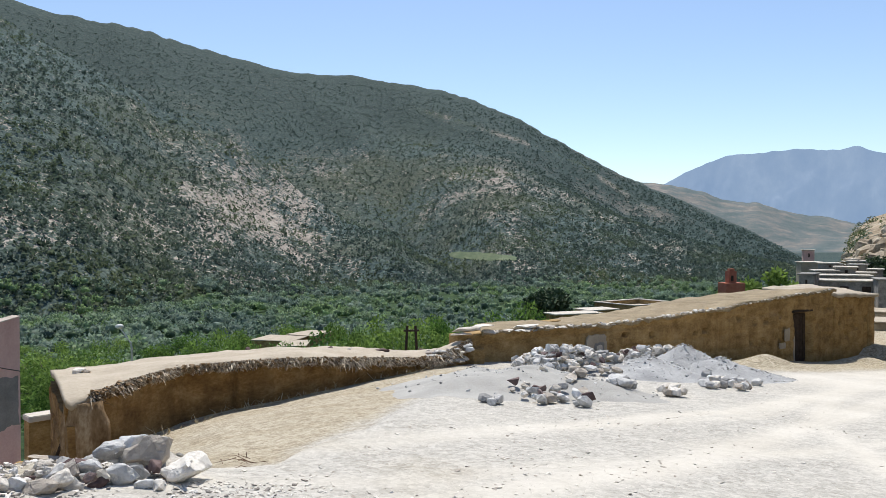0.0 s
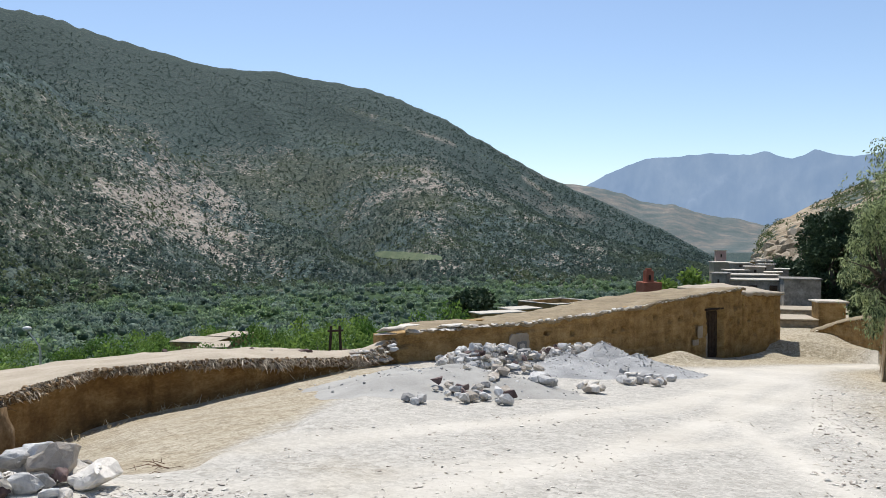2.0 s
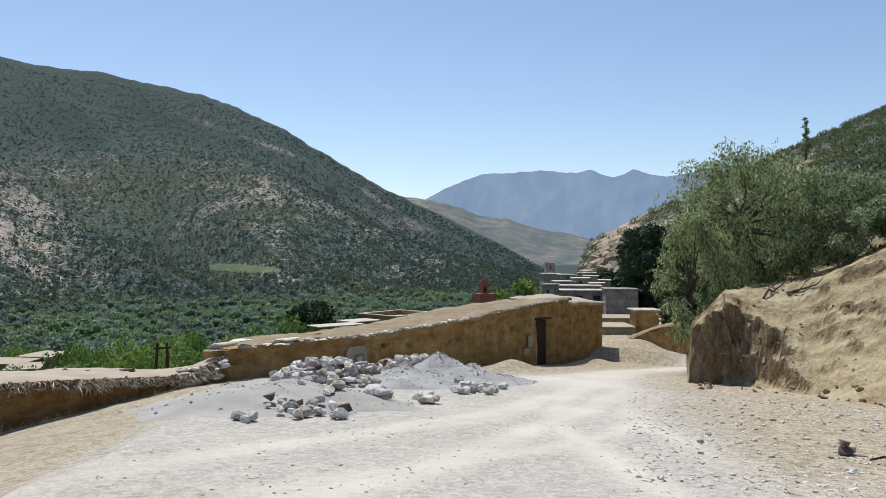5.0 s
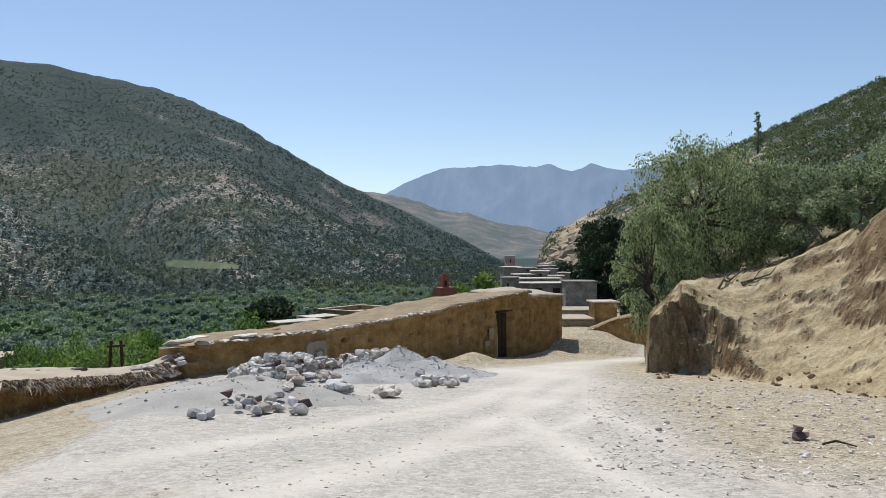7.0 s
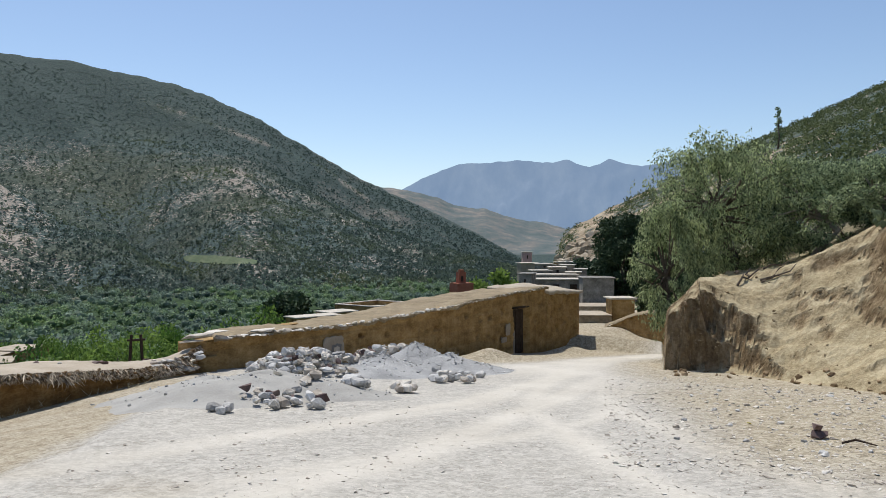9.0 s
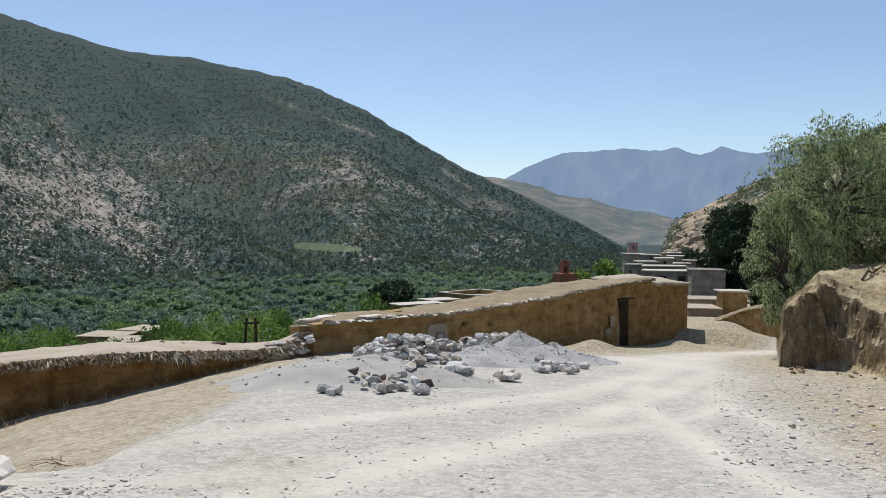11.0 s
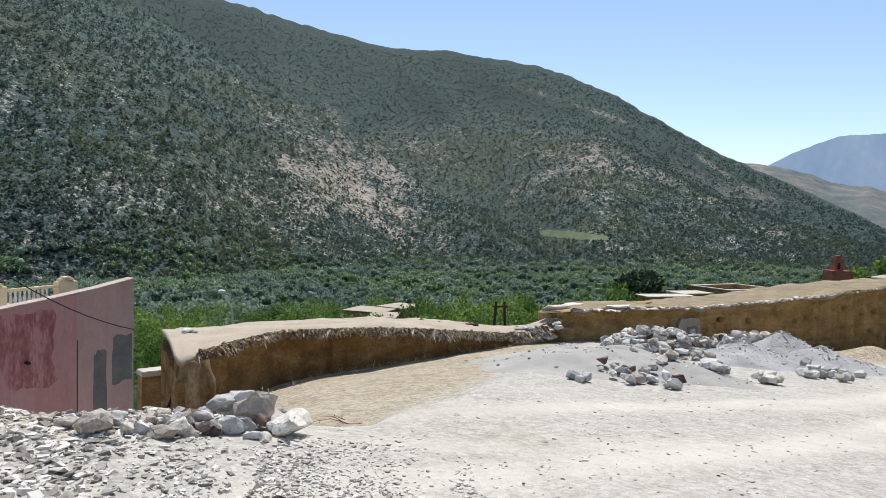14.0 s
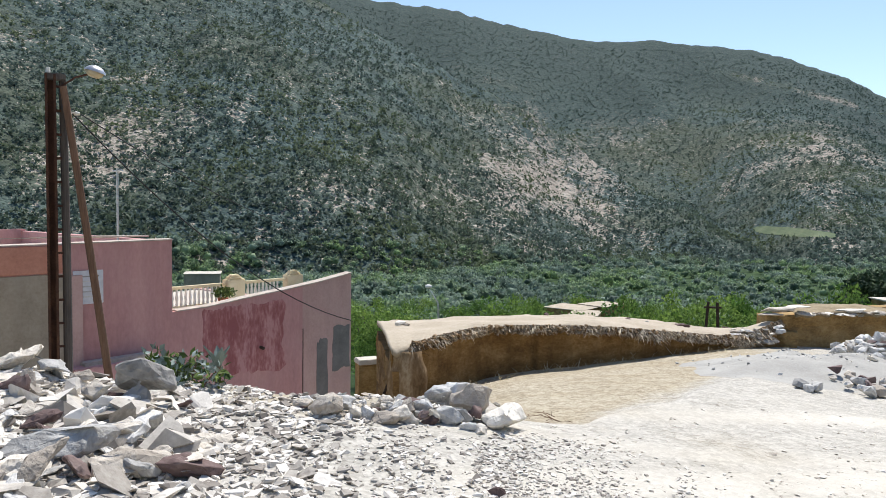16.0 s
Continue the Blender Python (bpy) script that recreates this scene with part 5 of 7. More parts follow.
for k, (az, r, size, m, lift, tall, lean) in enumerate(PILE):
    boulder(az, r, size * 1.06, (M_SLAB, M_PALESTONE, M_BROWNSTONE)[m], k, lift * 0.7 - 0.02, (lean, k * 53 % 21 - 10, k * 71 % 40 - 20), EDGE_LABELS[m], (1, 1, tall))
for k in range(40):
    ga = random.Random(1300 + k)
    az = 23.0 + 16.5 * ga.random()
    heapy = max(0.0, 1 - abs(az - 27) / 4.0)
    m = (0, 0, 1, 0, 1, 2)[k % 6]
    boulder(az, 6.75 + 0.9 * ga.random(), 0.10 + 0.16 * ga.random() ** 1.5, STONE_MATS[m], 1400 + k, 0.01 + 0.10 * heapy * ga.random(), (ga.gauss(0, 22), ga.gauss(0, 22), ga.random() * 360), ("pale broken stone on the rubble edge", "grey broken stone on the rubble edge", "dark brown stone on the rubble edge")[m])
boulder(49.6, 6.95, 0.68, M_BOULDER, 60, 0.08, (-12, 20, 42), "large flat grey boulder tilted on the rubble heap", (1, 0.8, 1.0), 11)
boulder(52.8, 6.95, 0.30, M_SLAB, 61, 0.05, (24, -10, 10), "pale angular boulder on the rubble heap")
boulder(51.4, 5.8, 0.24, M_SLAB, 62, 0.03, (10, 5, 80), "pale angular boulder on the rubble heap")
boulder(57.2, 7.9, 0.50, M_SLAB, 63, 0.08, (5, -12, 50), "flat pale slab on the rubble heap", (1, 1, 0.5))
boulder(55.2, 7.7, 0.40, M_STONE, 64, 0.07, (0, 12, 10), "flat grey slab on the rubble heap", (1.1, 0.8, 0.5))
boulder(56.0, 5.35, 0.78, M_STONE, 65, 0.05, (6, -6, 55), "long flat grey slab on the rubble heap", (1.1, 0.7, 0.42))
boulder(45.5, 5.9, 0.34, M_SLAB, 66, 0.0, (0, 4, 45), "flat white slab among the chips", (1, 0.8, 0.4))
boulder(24.6, 5.0, 0.16, M_BROWNSTONE, 67, 0.0, (0, 4, 20), "small dark stone lying on the gravel", (1, 0.8, 0.7))
boulder(57.2, 4.95, 0.45, M_SLAB, 68, 0.08, (20, -38, 100), "long pale slab on the rubble heap", (1.3, 0.5, 0.4))
boulder(51.2, 5.15, 0.60, M_SLAB, 69, 0.02, (4, 6, 60), "broad pale slab on the rubble heap", (1, 0.9, 0.4))
boulder(56.5, 6.05, 0.34, M_BROWNSTONE, 70, 0.05, (8, -14, 40), "dark brown slab on the rubble heap", (1.1, 0.7, 0.5))
boulder(53.6, 7.35, 0.26, M_SLAB, 71, 0.14, (60, 10, 30), "pale slab standing on the rubble heap", (1, 0.8, 0.4))

for k in range(34):
    ga = random.Random(700 + k)
    boulder(47 + 15 * ga.random(), 4.6 + 3.4 * ga.random(), 0.16 + 0.34 * ga.random() ** 2, (M_SLAB, M_STONE, M_STONE, M_BROWNSTONE)[k % 4], 200 + k, 0.02, (ga.gauss(0, 25), ga.gauss(0, 25), ga.random() * 360), ("pale broken slab on the rubble heap", "grey broken slab on the rubble heap", "grey broken slab on the rubble heap", "brown broken slab on the rubble heap")[k % 4], (1.1, 0.8, 0.45))
# ---- rubble: slate chips ----
g = np.random.default_rng(55)
rubble = tagged(new("rubble"), "spread of broken slate chips and grit", "rubble", kind="stuff")
n = 30000
az = np.where(g.random(n) < 0.62, 16 + 50 * g.random(n) ** 0.7, 4 + 28 * g.random(n))
r = 3.6 + 5.4 * g.random(n) ** 0.75
keep = (r < 8.8) & ((az > 24) | (r < 6.5 + 0.02 * az)) & (g.random(n) < np.clip(0.30 + 1.1 * vnoise(az * 0.4, r * 0.9, 66) + (az - 20) / 42 + 0.75 * np.exp(-(((r - 5.5 + 0.05 * (24 - az)) / 0.6) ** 2)) * (az < 26) * (az > 4), 0.05, 1))
az, r = az[keep], r[keep]
x, y = -np.sin(np.radians(az)) * r, np.cos(np.radians(az)) * r
z, _ = ground_many(x, y)
sizes = 0.02 + 0.115 * g.random(len(az)) ** 3.8 * np.clip(0.35 + (az - 22) / 30, 0.3, 1.3)
tagged(part("chips", scatter_mesh("chips", np.stack([x, y, z + 0.12 * sizes], -1), sizes, M_CHIP, 57, 0.30, True), M_CHIP, rubble), kind="stuff")
for k in range(290):
    a, d = 34 + 30 * g.random() ** 0.8, 3.9 + 4.4 * g.random()
    px, py, _ = polar(a, d)
    sz = (0.07 + 0.26 * g.random() ** 2) * (0.7 + 0.75 * (a > 46))
    piece("chip", (CHIPS + SLABS[:4])[int(g.integers(14))], rubble, (px, py, ground_at(px, py) + 0.10 * sz), (sz, sz, sz * g.uniform(0.6, 1.1)), (g.normal(0, 24 if a > 46 else 14), g.normal(0, 24 if a > 46 else 14), g.uniform(0, 360)))
n = 36000
az, r = -52 + 76 * g.random(n), 4.5 + 20 * g.random(n) ** 1.5
keep = (g.random(n) < np.clip(0.10 + 1.0 * vnoise(az * 0.3, r * 0.6, 68) + np.where((az < -27) & (r > 9), 0.9, 0), 0.05, 1)) & (r < np.interp(az, (-52, -44, -31, -20, 0, 10, 24), (19, 21, 25, 20, 14, 9, 7)))
az, r = az[keep], r[keep]
x, y = -np.sin(np.radians(az)) * r, np.cos(np.radians(az)) * r
z, _ = ground_many(x, y)
sizes = (0.012 + 0.05 * g.random(len(az)) ** 5) * np.where((az < -27) & (r > 9), 1.6, 1.0)
tagged(part("lane_grit", scatter_mesh("lane_grit", np.stack([x, y, z + 0.1 * sizes], -1), sizes, M_SLAB, 59, 0.22, True), M_SLAB), "loose pebbles and grit on the lane", "gravel", kind="stuff")

# ---- the pink house ----
H0 = np.array((-17.2, 11.5))
HD = np.array((2.4, 11.2)) / np.hypot(2.4, 11.2)
HN = np.array((-HD[1], HD[0]))
HT = math.atan2(HD[1], HD[0])


def on_house(s, z, out=0.0):
    p = H0 + HD * s - HN * out
    return (float(p[0]), float(p[1]), z)


def house_panel(profile, thick, inset=0.0, base=-7.5):
    """A wall whose top follows (s, z) points, from base up, with thickness behind its face."""
    bm = bmesh.new()
    f = [bm.verts.new(on_house(s, z, -inset)) for s, z in profile]
    fb = [bm.verts.new(on_house(s, base, -inset)) for s, z in profile]
    k = [bm.verts.new(on_house(s, z, -inset - thick)) for s, z in profile]
    kb = [bm.verts.new(on_house(s, base, -inset - thick)) for s, z in profile]
    for i in range(len(profile) - 1):
        bm.faces.new((fb[i], fb[i + 1], f[i + 1], f[i]))
        bm.faces.new((kb[i + 1], kb[i], k[i], k[i + 1]))
        bm.faces.new((f[i], f[i + 1], k[i + 1], k[i]))
        bm.faces.new((fb[i + 1], fb[i], kb[i], kb[i + 1]))
    for i in (0, -1):
        bm.faces.new((fb[i], f[i], k[i], kb[i]))
    return bm


LOW = [(4.06, -1.37), (5.2, -1.34), (6.88, -1.17), (8.3, -1.04), (9.6, -0.90), (11.08, -0.69)]
house = thing("pink_house", (0, 0, 0), "faded pink plastered house with a stepped parapet and roof terrace", "house")
part("wall", house_panel([(-9, 0.60), (-0.4, 0.61), (4.06, 0.66)], 0.28), M_PINK, house, "faded pink plaster")
part("wall", house_panel([(4.06, -1.37), (5.2, -1.34), (6.88, -1.17), (8.84, -1.0)], 0.28), M_PINK, house)
part("wall", house_panel([(8.84, -1.0), (9.6, -0.90), (11.08, -0.69)], 0.28), M_PALEPINK, house, "paler pink plaster")
part("end_wall", box_bm(9.0, 0.28, 5.6, on_house(10.94, -4.7, -4.79), HT + math.pi / 2), M_PALEPINK, house)
part("back_wall", box_bm(20.0, 0.28, 6.0, on_house(1.05, -5.2, -9.2), HT), M_PINK, house)
part("inner_wall", box_bm(9.0, 0.28, 3.2, on_house(3.9, -0.95, -4.8), HT + math.pi / 2), M_PINK, house)
part("upper_roof", box_bm(13.0, 9.0, 0.2, on_house(-2.6, 0.05, -4.75), HT), M_ROOFPALE, house)
part("terrace_floor", box_bm(6.7, 8.6, 0.2, on_house(7.5, -2.05, -4.6), HT), M_ROOFPALE, house)
part("far_parapet", box_bm(13.0, 0.25, 0.6, on_house(-2.6, 0.42, -9.0), HT), M_PINK, house)


def coping(profile, name="coping"):
    bm = bmesh.new()
    rows = []
    for s, z in profile:
        rows.append([bm.verts.new(on_house(s, z + dz, o)) for o, dz in ((0.025, 0.0), (0.02, 0.03), (-0.30, 0.045), (-0.30, 0.0))])
    for a, b in zip(rows, rows[1:]):
        for j in range(4):
            bm.faces.new((a[j], b[j], b[(j + 1) % 4], a[(j + 1) % 4]))
    bm.faces.new(rows[0])
    bm.faces.new(rows[-1][::-1])
    part(name, bm, M_COPING, house, "pale worn coping")


coping([(-9, 0.602), (-0.4, 0.612), (1.5, 0.63), (4.1, 0.662)])
coping([(4.2, -1.366), (5.2, -1.336), (6.88, -1.166), (8.3, -1.036), (9.6, -0.896), (11.1, -0.686)])
part("render_panel", box_bm(6.5, 0.03, 6.4, on_house(-2.03, -3.30, 0.012), HT, 0.008), M_RENDER, house, "bare brown render panel")
part("painted_band", box_bm(10.0, 0.04, 0.66, on_house(-3.8, 0.26, 0.022), HT, 0.008), M_ORANGE, house, "orange-pink painted band")
part("pilaster", box_bm(0.28, 0.10, 6.0, on_house(1.36, -3.15, 0.04), HT, 0.01), M_PALEPINK, house)
stand(part("paint_patch", ragged_patch(2.3, 2.1, 0.006, 11.0, 60), M_RED, house, "flaking dark red paint"), on_house(6.9, -2.45, 0.0), HD)
stand(part("paint_patch", ragged_patch(0.9, 1.3, 0.004, 17.0, 50), M_RED, house), on_house(5.5, -2.1, 0.0), HD)
stand(part("cement_patch", ragged_patch(0.50, 2.1, 0.012, 13.0, 40), M_CEMENT, house, "grey cement repair"), on_house(9.72, -3.95, 0.0), HD)
stand(part("cement_patch", ragged_patch(0.80, 1.5, 0.012, 15.0, 40), M_CEMENT, house, "grey cement repair"), on_house(10.62, -3.22, 0.0), HD)
part("crack", box_bm(0.03, 0.012, 2.4, on_house(8.86, -3.6, 0.004), HT + 0.0), M_DARKWOOD, house)
part("spout", tube_bm([on_house(7.12, -2.77, -0.1), on_house(7.12, -2.80, 0.16)], [0.05, 0.05], 8), M_DARKWOOD, house)
part("ledge", box_bm(1.9, 0.35, 0.12, on_house(2.35, -2.42, 0.2), HT, 0.02), M_COPING, house)
part("step_block", box_bm(1.7, 0.5, 2.6, on_house(1.9, -3.75, 0.3), HT, 0.02), M_PINK, house)
notice = stand(tagged(new("notice_board"), "weathered white panel fixed to the pink wall", "notice board"), on_house(1.67, -0.48, 0.03), HD)
part("panel", box_bm(0.78, 0.03, 0.86, (0, 0, 0), 0, 0.006), M_PANEL, notice)
for k in range(5):
    part("text_line", box_bm(0.55 - 0.06 * (k % 3), 0.004, 0.035, (-0.03 * (k % 2), -0.017, 0.28 - 0.13 * k)), M_STONE, notice)
# terrace balustrade
BO = -4.2
rail = thing("balustrade", (0, 0, 0), "cream and white balustrade round the roof terrace", "balustrade")
part("top_rail", box_bm(7.6, 0.16, 0.10, on_house(8.4, -1.22, BO), HT, 0.02), M_CREAM, rail)
part("bottom_rail", box_bm(7.6, 0.16, 0.10, on_house(8.4, -1.90, BO), HT, 0.02), M_CREAM, rail)
bm = bmesh.new()
prof = ((0.035, 0.0), (0.05, 0.06), (0.035, 0.14), (0.055, 0.28), (0.03, 0.46), (0.045, 0.54), (0.035, 0.60))
rings = [[bm.verts.new((rr * math.cos(a), rr * math.sin(a), h)) for a in (2 * math.pi * j / 8 for j in range(8))] for rr, h in prof]
for r0, r1 in zip(rings, rings[1:]):
    for j in range(8):
        bm.faces.new((r0[j], r0[(j + 1) % 8], r1[(j + 1) % 8], r1[j]))
bal_me = bpy.data.meshes.new("baluster")
bm.to_mesh(bal_me)
bm.free()
bal_me.materials.append(M_WHITE)
bal_me.shade_smooth()
for k in range(42):
    s = 4.75 + k * 0.175
    if not (8.65 < s < 9.7 or 11.35 < s < 12.6):
        piece("baluster", bal_me, rail, on_house(s, -1.86, BO), 1.0)
for s in (9.2, 12.0):
    bm = box_bm(0.80, 0.34, 0.98, on_house(s, -1.55, BO), HT, 0.03)
    add_bm(bm, box_bm(0.60, 0.32, 0.12, on_house(s, -1.02, BO), HT, 0.05))
    add_bm(bm, box_bm(0.36, 0.28, 0.08, on_house(s, -0.93, BO), HT, 0.035))
    part("pier", bm, M_CREAM, rail, "cream pier with a curved cap")

# a mast on the roof
mast = thing("antenna_mast", on_house(3.3, 0.15, -1.5), "thin metal antenna mast on the flat roof", "antenna")
part("pole", tube_bm([(0, 0, 0), (0, 0, 2.5)], [0.035, 0.03], 8), M_METAL, mast)
part("crossbar", tube_bm([(-0.18, 0, 2.42), (0.2, 0, 2.45)], [0.02, 0.02], 6), M_METAL, mast)
part("foot", box_bm(0.5, 0.4, 0.06, (0, 0, 0.03), 0, 0.01), M_METAL, mast)
roof_pipe = tagged(part("roof_pipe", tube_bm([on_house(-1.0, 0.74, -1.2), on_house(1.6, 0.76, -1.1), on_house(4.0, 0.74, -1.1)], [0.03, 0.03, 0.03], 8), M_COPING), "pale pipe lying along the roof parapet", "pipe")

# pots on the terrace
pot = thing("potted_plant", on_house(8.3, -1.95, -3.6), "green plant in a pot on the terrace", "plant")
part("pot", tube_bm([(0, 0, 0), (0, 0, 0.05), (0, 0, 0.32)], [0.13, 0.14, 0.19], 12), M_BRICKRED, pot)


def leaf_cloud(name, centres, radii, count, size, seed, squash=0.8, droop=0.0, narrow=0.45):
    """Many small folded leaves thrown through ball-shaped clumps, denser towards their skins."""
    g = np.random.default_rng(seed)
    centres, radii = np.asarray(centres, float), np.asarray(radii, float)
    wgt = radii**2 / (radii**2).sum()
    k = g.choice(len(centres), count, p=wgt)
    v = g.normal(size=(count, 3))
    v /= np.linalg.norm(v, axis=1)[:, None]
    p = centres[k] + v * (radii[k] * g.random(count) ** 0.33)[:, None] * np.array([1, 1, squash])
    d = g.normal(size=(count, 3)) + v * 0.5
    d[:, 2] -= droop * 2
    d /= np.linalg.norm(d, axis=1)[:, None]
    side = np.cross(d, g.normal(size=(count, 3)))
    side /= np.linalg.norm(side, axis=1)[:, None]
    up = np.cross(side, d)
    L = (size * g.uniform(0.6, 1.5, count))[:, None]
    w = L * narrow
    verts = np.stack([p, p + d * L * 0.5 + side * w * 0.5 + up * w * 0.15, p + d * L, p + d * L * 0.5 - side * w * 0.5 + up * w * 0.15], 1)
    f = np.arange(count)[:, None] * 4 + np.array([0, 1, 2, 3])
    return np_mesh(name, verts.reshape(-1, 3), f)


part("foliage", leaf_cloud("foliage", [(0, 0, 0.5), (0.2, 0.1, 0.55), (-0.2, 0, 0.5)], [0.25, 0.2, 0.2], 500, 0.10, 5), M_BUSH, pot)

# ---- pole with its brace and lamp ----
pole = thing("utility_pole", (-14.63, 10.66, -3.4), "rusty steel and timber power pole with a slanted brace", "utility pole")
PA = radians(53)


def beside(t, z=0.0, back=0.0):
    """A spot t metres along the pole's width."""
    return (math.cos(PA) * t - math.sin(PA) * back, math.sin(PA) * t + math.cos(PA) * back, z)


for t, w in ((-0.19, 0.05), (-0.03, 0.05)):
    part("steel_flange", box_bm(w, 0.24, 7.75, beside(t, 3.875), PA, 0.008), M_RUST, pole)
part("steel_web", box_bm(0.14, 0.02, 7.7, beside(-0.11, 3.85, 0.06), PA, 0.004), M_RUST, pole)
for k in range(15):
    part("spacer", box_bm(0.12, 0.06, 0.05, beside(0.03, 0.5 + 0.5 * k), PA, 0.005), M_RUST, pole)
part("timber_upright", tube_bm([beside(0.16, 0.0, 0.1), beside(0.155, 4.0, 0.1), beside(0.12, 7.65, 0.1)], [0.095, 0.085, 0.075], 12), M_GREYPOLE, pole)
part("brace", tube_bm([beside(1.02, 0.7, -0.1), beside(0.58, 4.2, -0.1), beside(0.13, 7.5, -0.1)], [0.085, 0.08, 0.07], 12), M_POLE, pole, "slanted brown brace pole")
part("cap", box_bm(0.40, 0.16, 0.14, beside(-0.02, 7.70), PA, 0.02), M_GREYPOLE, pole)
part("insulator", tube_bm([(-0.12, -0.10, 7.72), (-0.12, -0.10, 7.80), (-0.12, -0.10, 7.9)], [0.03, 0.05, 0.03], 8), M_WHITE, pole)
part("insulator", tube_bm([(0.22, 0.24, 6.95), (0.25, 0.27, 6.96), (0.30, 0.33, 6.96)], [0.03, 0.05, 0.03], 8), M_WHITE, pole)
part("lamp_arm", tube_bm([(0.05, 0.06, 7.5), (0.22, 0.28, 7.72), (0.40, 0.50, 7.82)], [0.025, 0.022, 0.02], 8), M_RUST, pole)
bm = bmesh.new()
rings = [[bm.verts.new((rr * math.cos(a) * 1.4, rr * math.sin(a), h)) for a in (2 * math.pi * j / 16 for j in range(16))] for rr, h in ((0.03, 0.14), (0.10, 0.11), (0.15, 0.04), (0.16, 0.0))]
for r0, r1 in zip(rings, rings[1:]):
    for j in range(16):
        bm.faces.new((r0[j], r0[(j + 1) % 16], r1[(j + 1) % 16], r1[j]))
bm.faces.new(rings[0])
lamp = part("lamp_hood", bm, M_METAL, pole, "aluminium lamp hood", smooth=True)
lamp.matrix_basis = Matrix.Translation((0.46, 0.58, 7.86)) @ Matrix.Rotation(0.9, 4, "Z") @ Matrix.Rotation(0.25, 4, "Y")
bm = bmesh.new()
bmesh.ops.create_uvsphere(bm, u_segments=16, v_segments=10, radius=0.14)
bmesh.ops.scale(bm, vec=(1.3, 0.95, 0.75), verts=bm.verts)
M_GLASS = surface("dusty_lamp_glass", (0.42, 0.34, 0.20), (0.52, 0.43, 0.27), (0.60, 0.52, 0.36), 4, 20, 0.1, 0.002, rough=0.25)
bowl = part("lamp_bowl", bm, M_GLASS, lamp, "yellowed lamp bowl", smooth=True)
bowl.matrix_basis = Matrix.Translation((0, 0, -0.02))


def cable(label, a, b, sag, radius=0.012, n=14):
    a, b = Vector(a), Vector(b)
    pts = [a.lerp(b, k / n) - Vector((0, 0, sag * 4 * (k / n) * (1 - k / n))) for k in range(n + 1)]
    return tagged(part("cable", tube_bm(pts, [radius] * (n + 1), 6), M_CABLE), label, "cable", "overhead cables")


cable("black cable slung from the pole to the house corner", (-14.42, 10.88, 3.55), on_house(11.05, -2.36, 0.04), 0.75, 0.016)
cable("black cable running down from the pole towards the valley", (-14.42, 10.88, 3.65), (-17.5, 24.0, 0.5), 0.3, 0.012)

# ---- bush and succulent beside the house ----
bush = thing("bush", (polar(45.6, 8.2)[0] - 0.2, polar(45.6, 8.2)[1] - 0.1, ground_at(*polar(45.6, 8.3)[:2]) - 0.1), "low leafy garden bush with bare brown stems", "bush")
g = np.random.default_rng(77)
cl = [(g.normal(0, 0.33), g.normal(0, 0.22), 0.18 + 0.26 * g.random()) for _ in range(16)]
for k, c in enumerate(cl):
    part("stem", tube_bm([(0.15 * c[0], 0.15 * c[1], 0), (0.6 * c[0], 0.6 * c[1], c[2] * 0.5), c], [0.014, 0.010, 0.005], 6), M_POLE, bush)
part("foliage", leaf_cloud("foliage", cl, [0.15] * 16, 520, 0.09, 6, 0.8), M_BUSH, bush)
part("grey_foliage", leaf_cloud("grey_foliage", cl, [0.18] * 16, 420, 0.09, 7, 0.8), M_AGAVE, bush, "grey-white dried leaves")
agave = thing("agave", (polar(43.0, 8.1)[0] - 0.2, polar(43.0, 8.1)[1] - 0.1, ground_at(*polar(43.0, 8.2)[:2]) + 0.0), "grey-green agave with broad pointed leaves", "agave")
for k in range(9):
    a, L = k * 2.4, 0.34 + 0.10 * math.sin(k * 3)
    bm = bmesh.new()
    rows = []
    for j in range(6):
        t = j / 5
        w = 0.055 * math.sin(math.pi * (0.25 + 0.75 * t)) + 0.004
        rad, h = L * t * (0.45 + 0.06 * (k % 3)), 0.30 + L * (t - 0.25 * t * t)
        cpt = Vector((math.cos(a) * rad, math.sin(a) * rad, h))
        sd = Vector((-math.sin(a), math.cos(a), 0))
        rows.append([bm.verts.new(cpt + sd * w), bm.verts.new(cpt - Vector((0, 0, 0.02))), bm.verts.new(cpt - sd * w), bm.verts.new(cpt - Vector((0, 0, 0.035)))])
    for r0, r1 in zip(rows, rows[1:]):
        for j in range(4):
            bm.faces.new((r0[j], r0[(j + 1) % 4], r1[(j + 1) % 4], r1[j]))
    bm.faces.new(rows[0])
    bm.faces.new(rows[-1][::-1])
    part("leaf", bm, M_AGAVE, agave)
agave.scale = (0.7, 0.7, 0.8)
part("stalk", tube_bm([(0, 0, -0.1), (0, 0, 0.36)], [0.05, 0.04], 8), M_POLE, agave)

# ---- low ruined walls between the houses ----
ruin = thing("ruined_wall", (0, 0, 0), "low broken earth walls with pale coping stones", "wall")
a, b = np.array(polar(33.2, 20.5)[:2]), np.array(polar(29.0, 21.0)[:2])
part("wall", wall_slab(a, b, lambda s: -2.62, lambda s: -6.0, 0.35, seed=121), M_MUD, ruin)
part("coping", box_bm(float(np.linalg.norm(b - a)) + 0.3, 0.5, 0.14, (*((a + b) / 2 + np.array((0.0, 0.15))), -2.55), math.atan2((b - a)[1], (b - a)[0]), 0.02), M_ROOFPALE, ruin)
a, b = np.array(polar(32.8, 14.6)[:2]), np.array(polar(31.2, 15.4)[:2])
part("wall", wall_slab(a, b, lambda s: -2.25 + 0.1 * math.sin(5 * s), lambda s: -5.0, 0.5, seed=122), M_MUD, ruin)
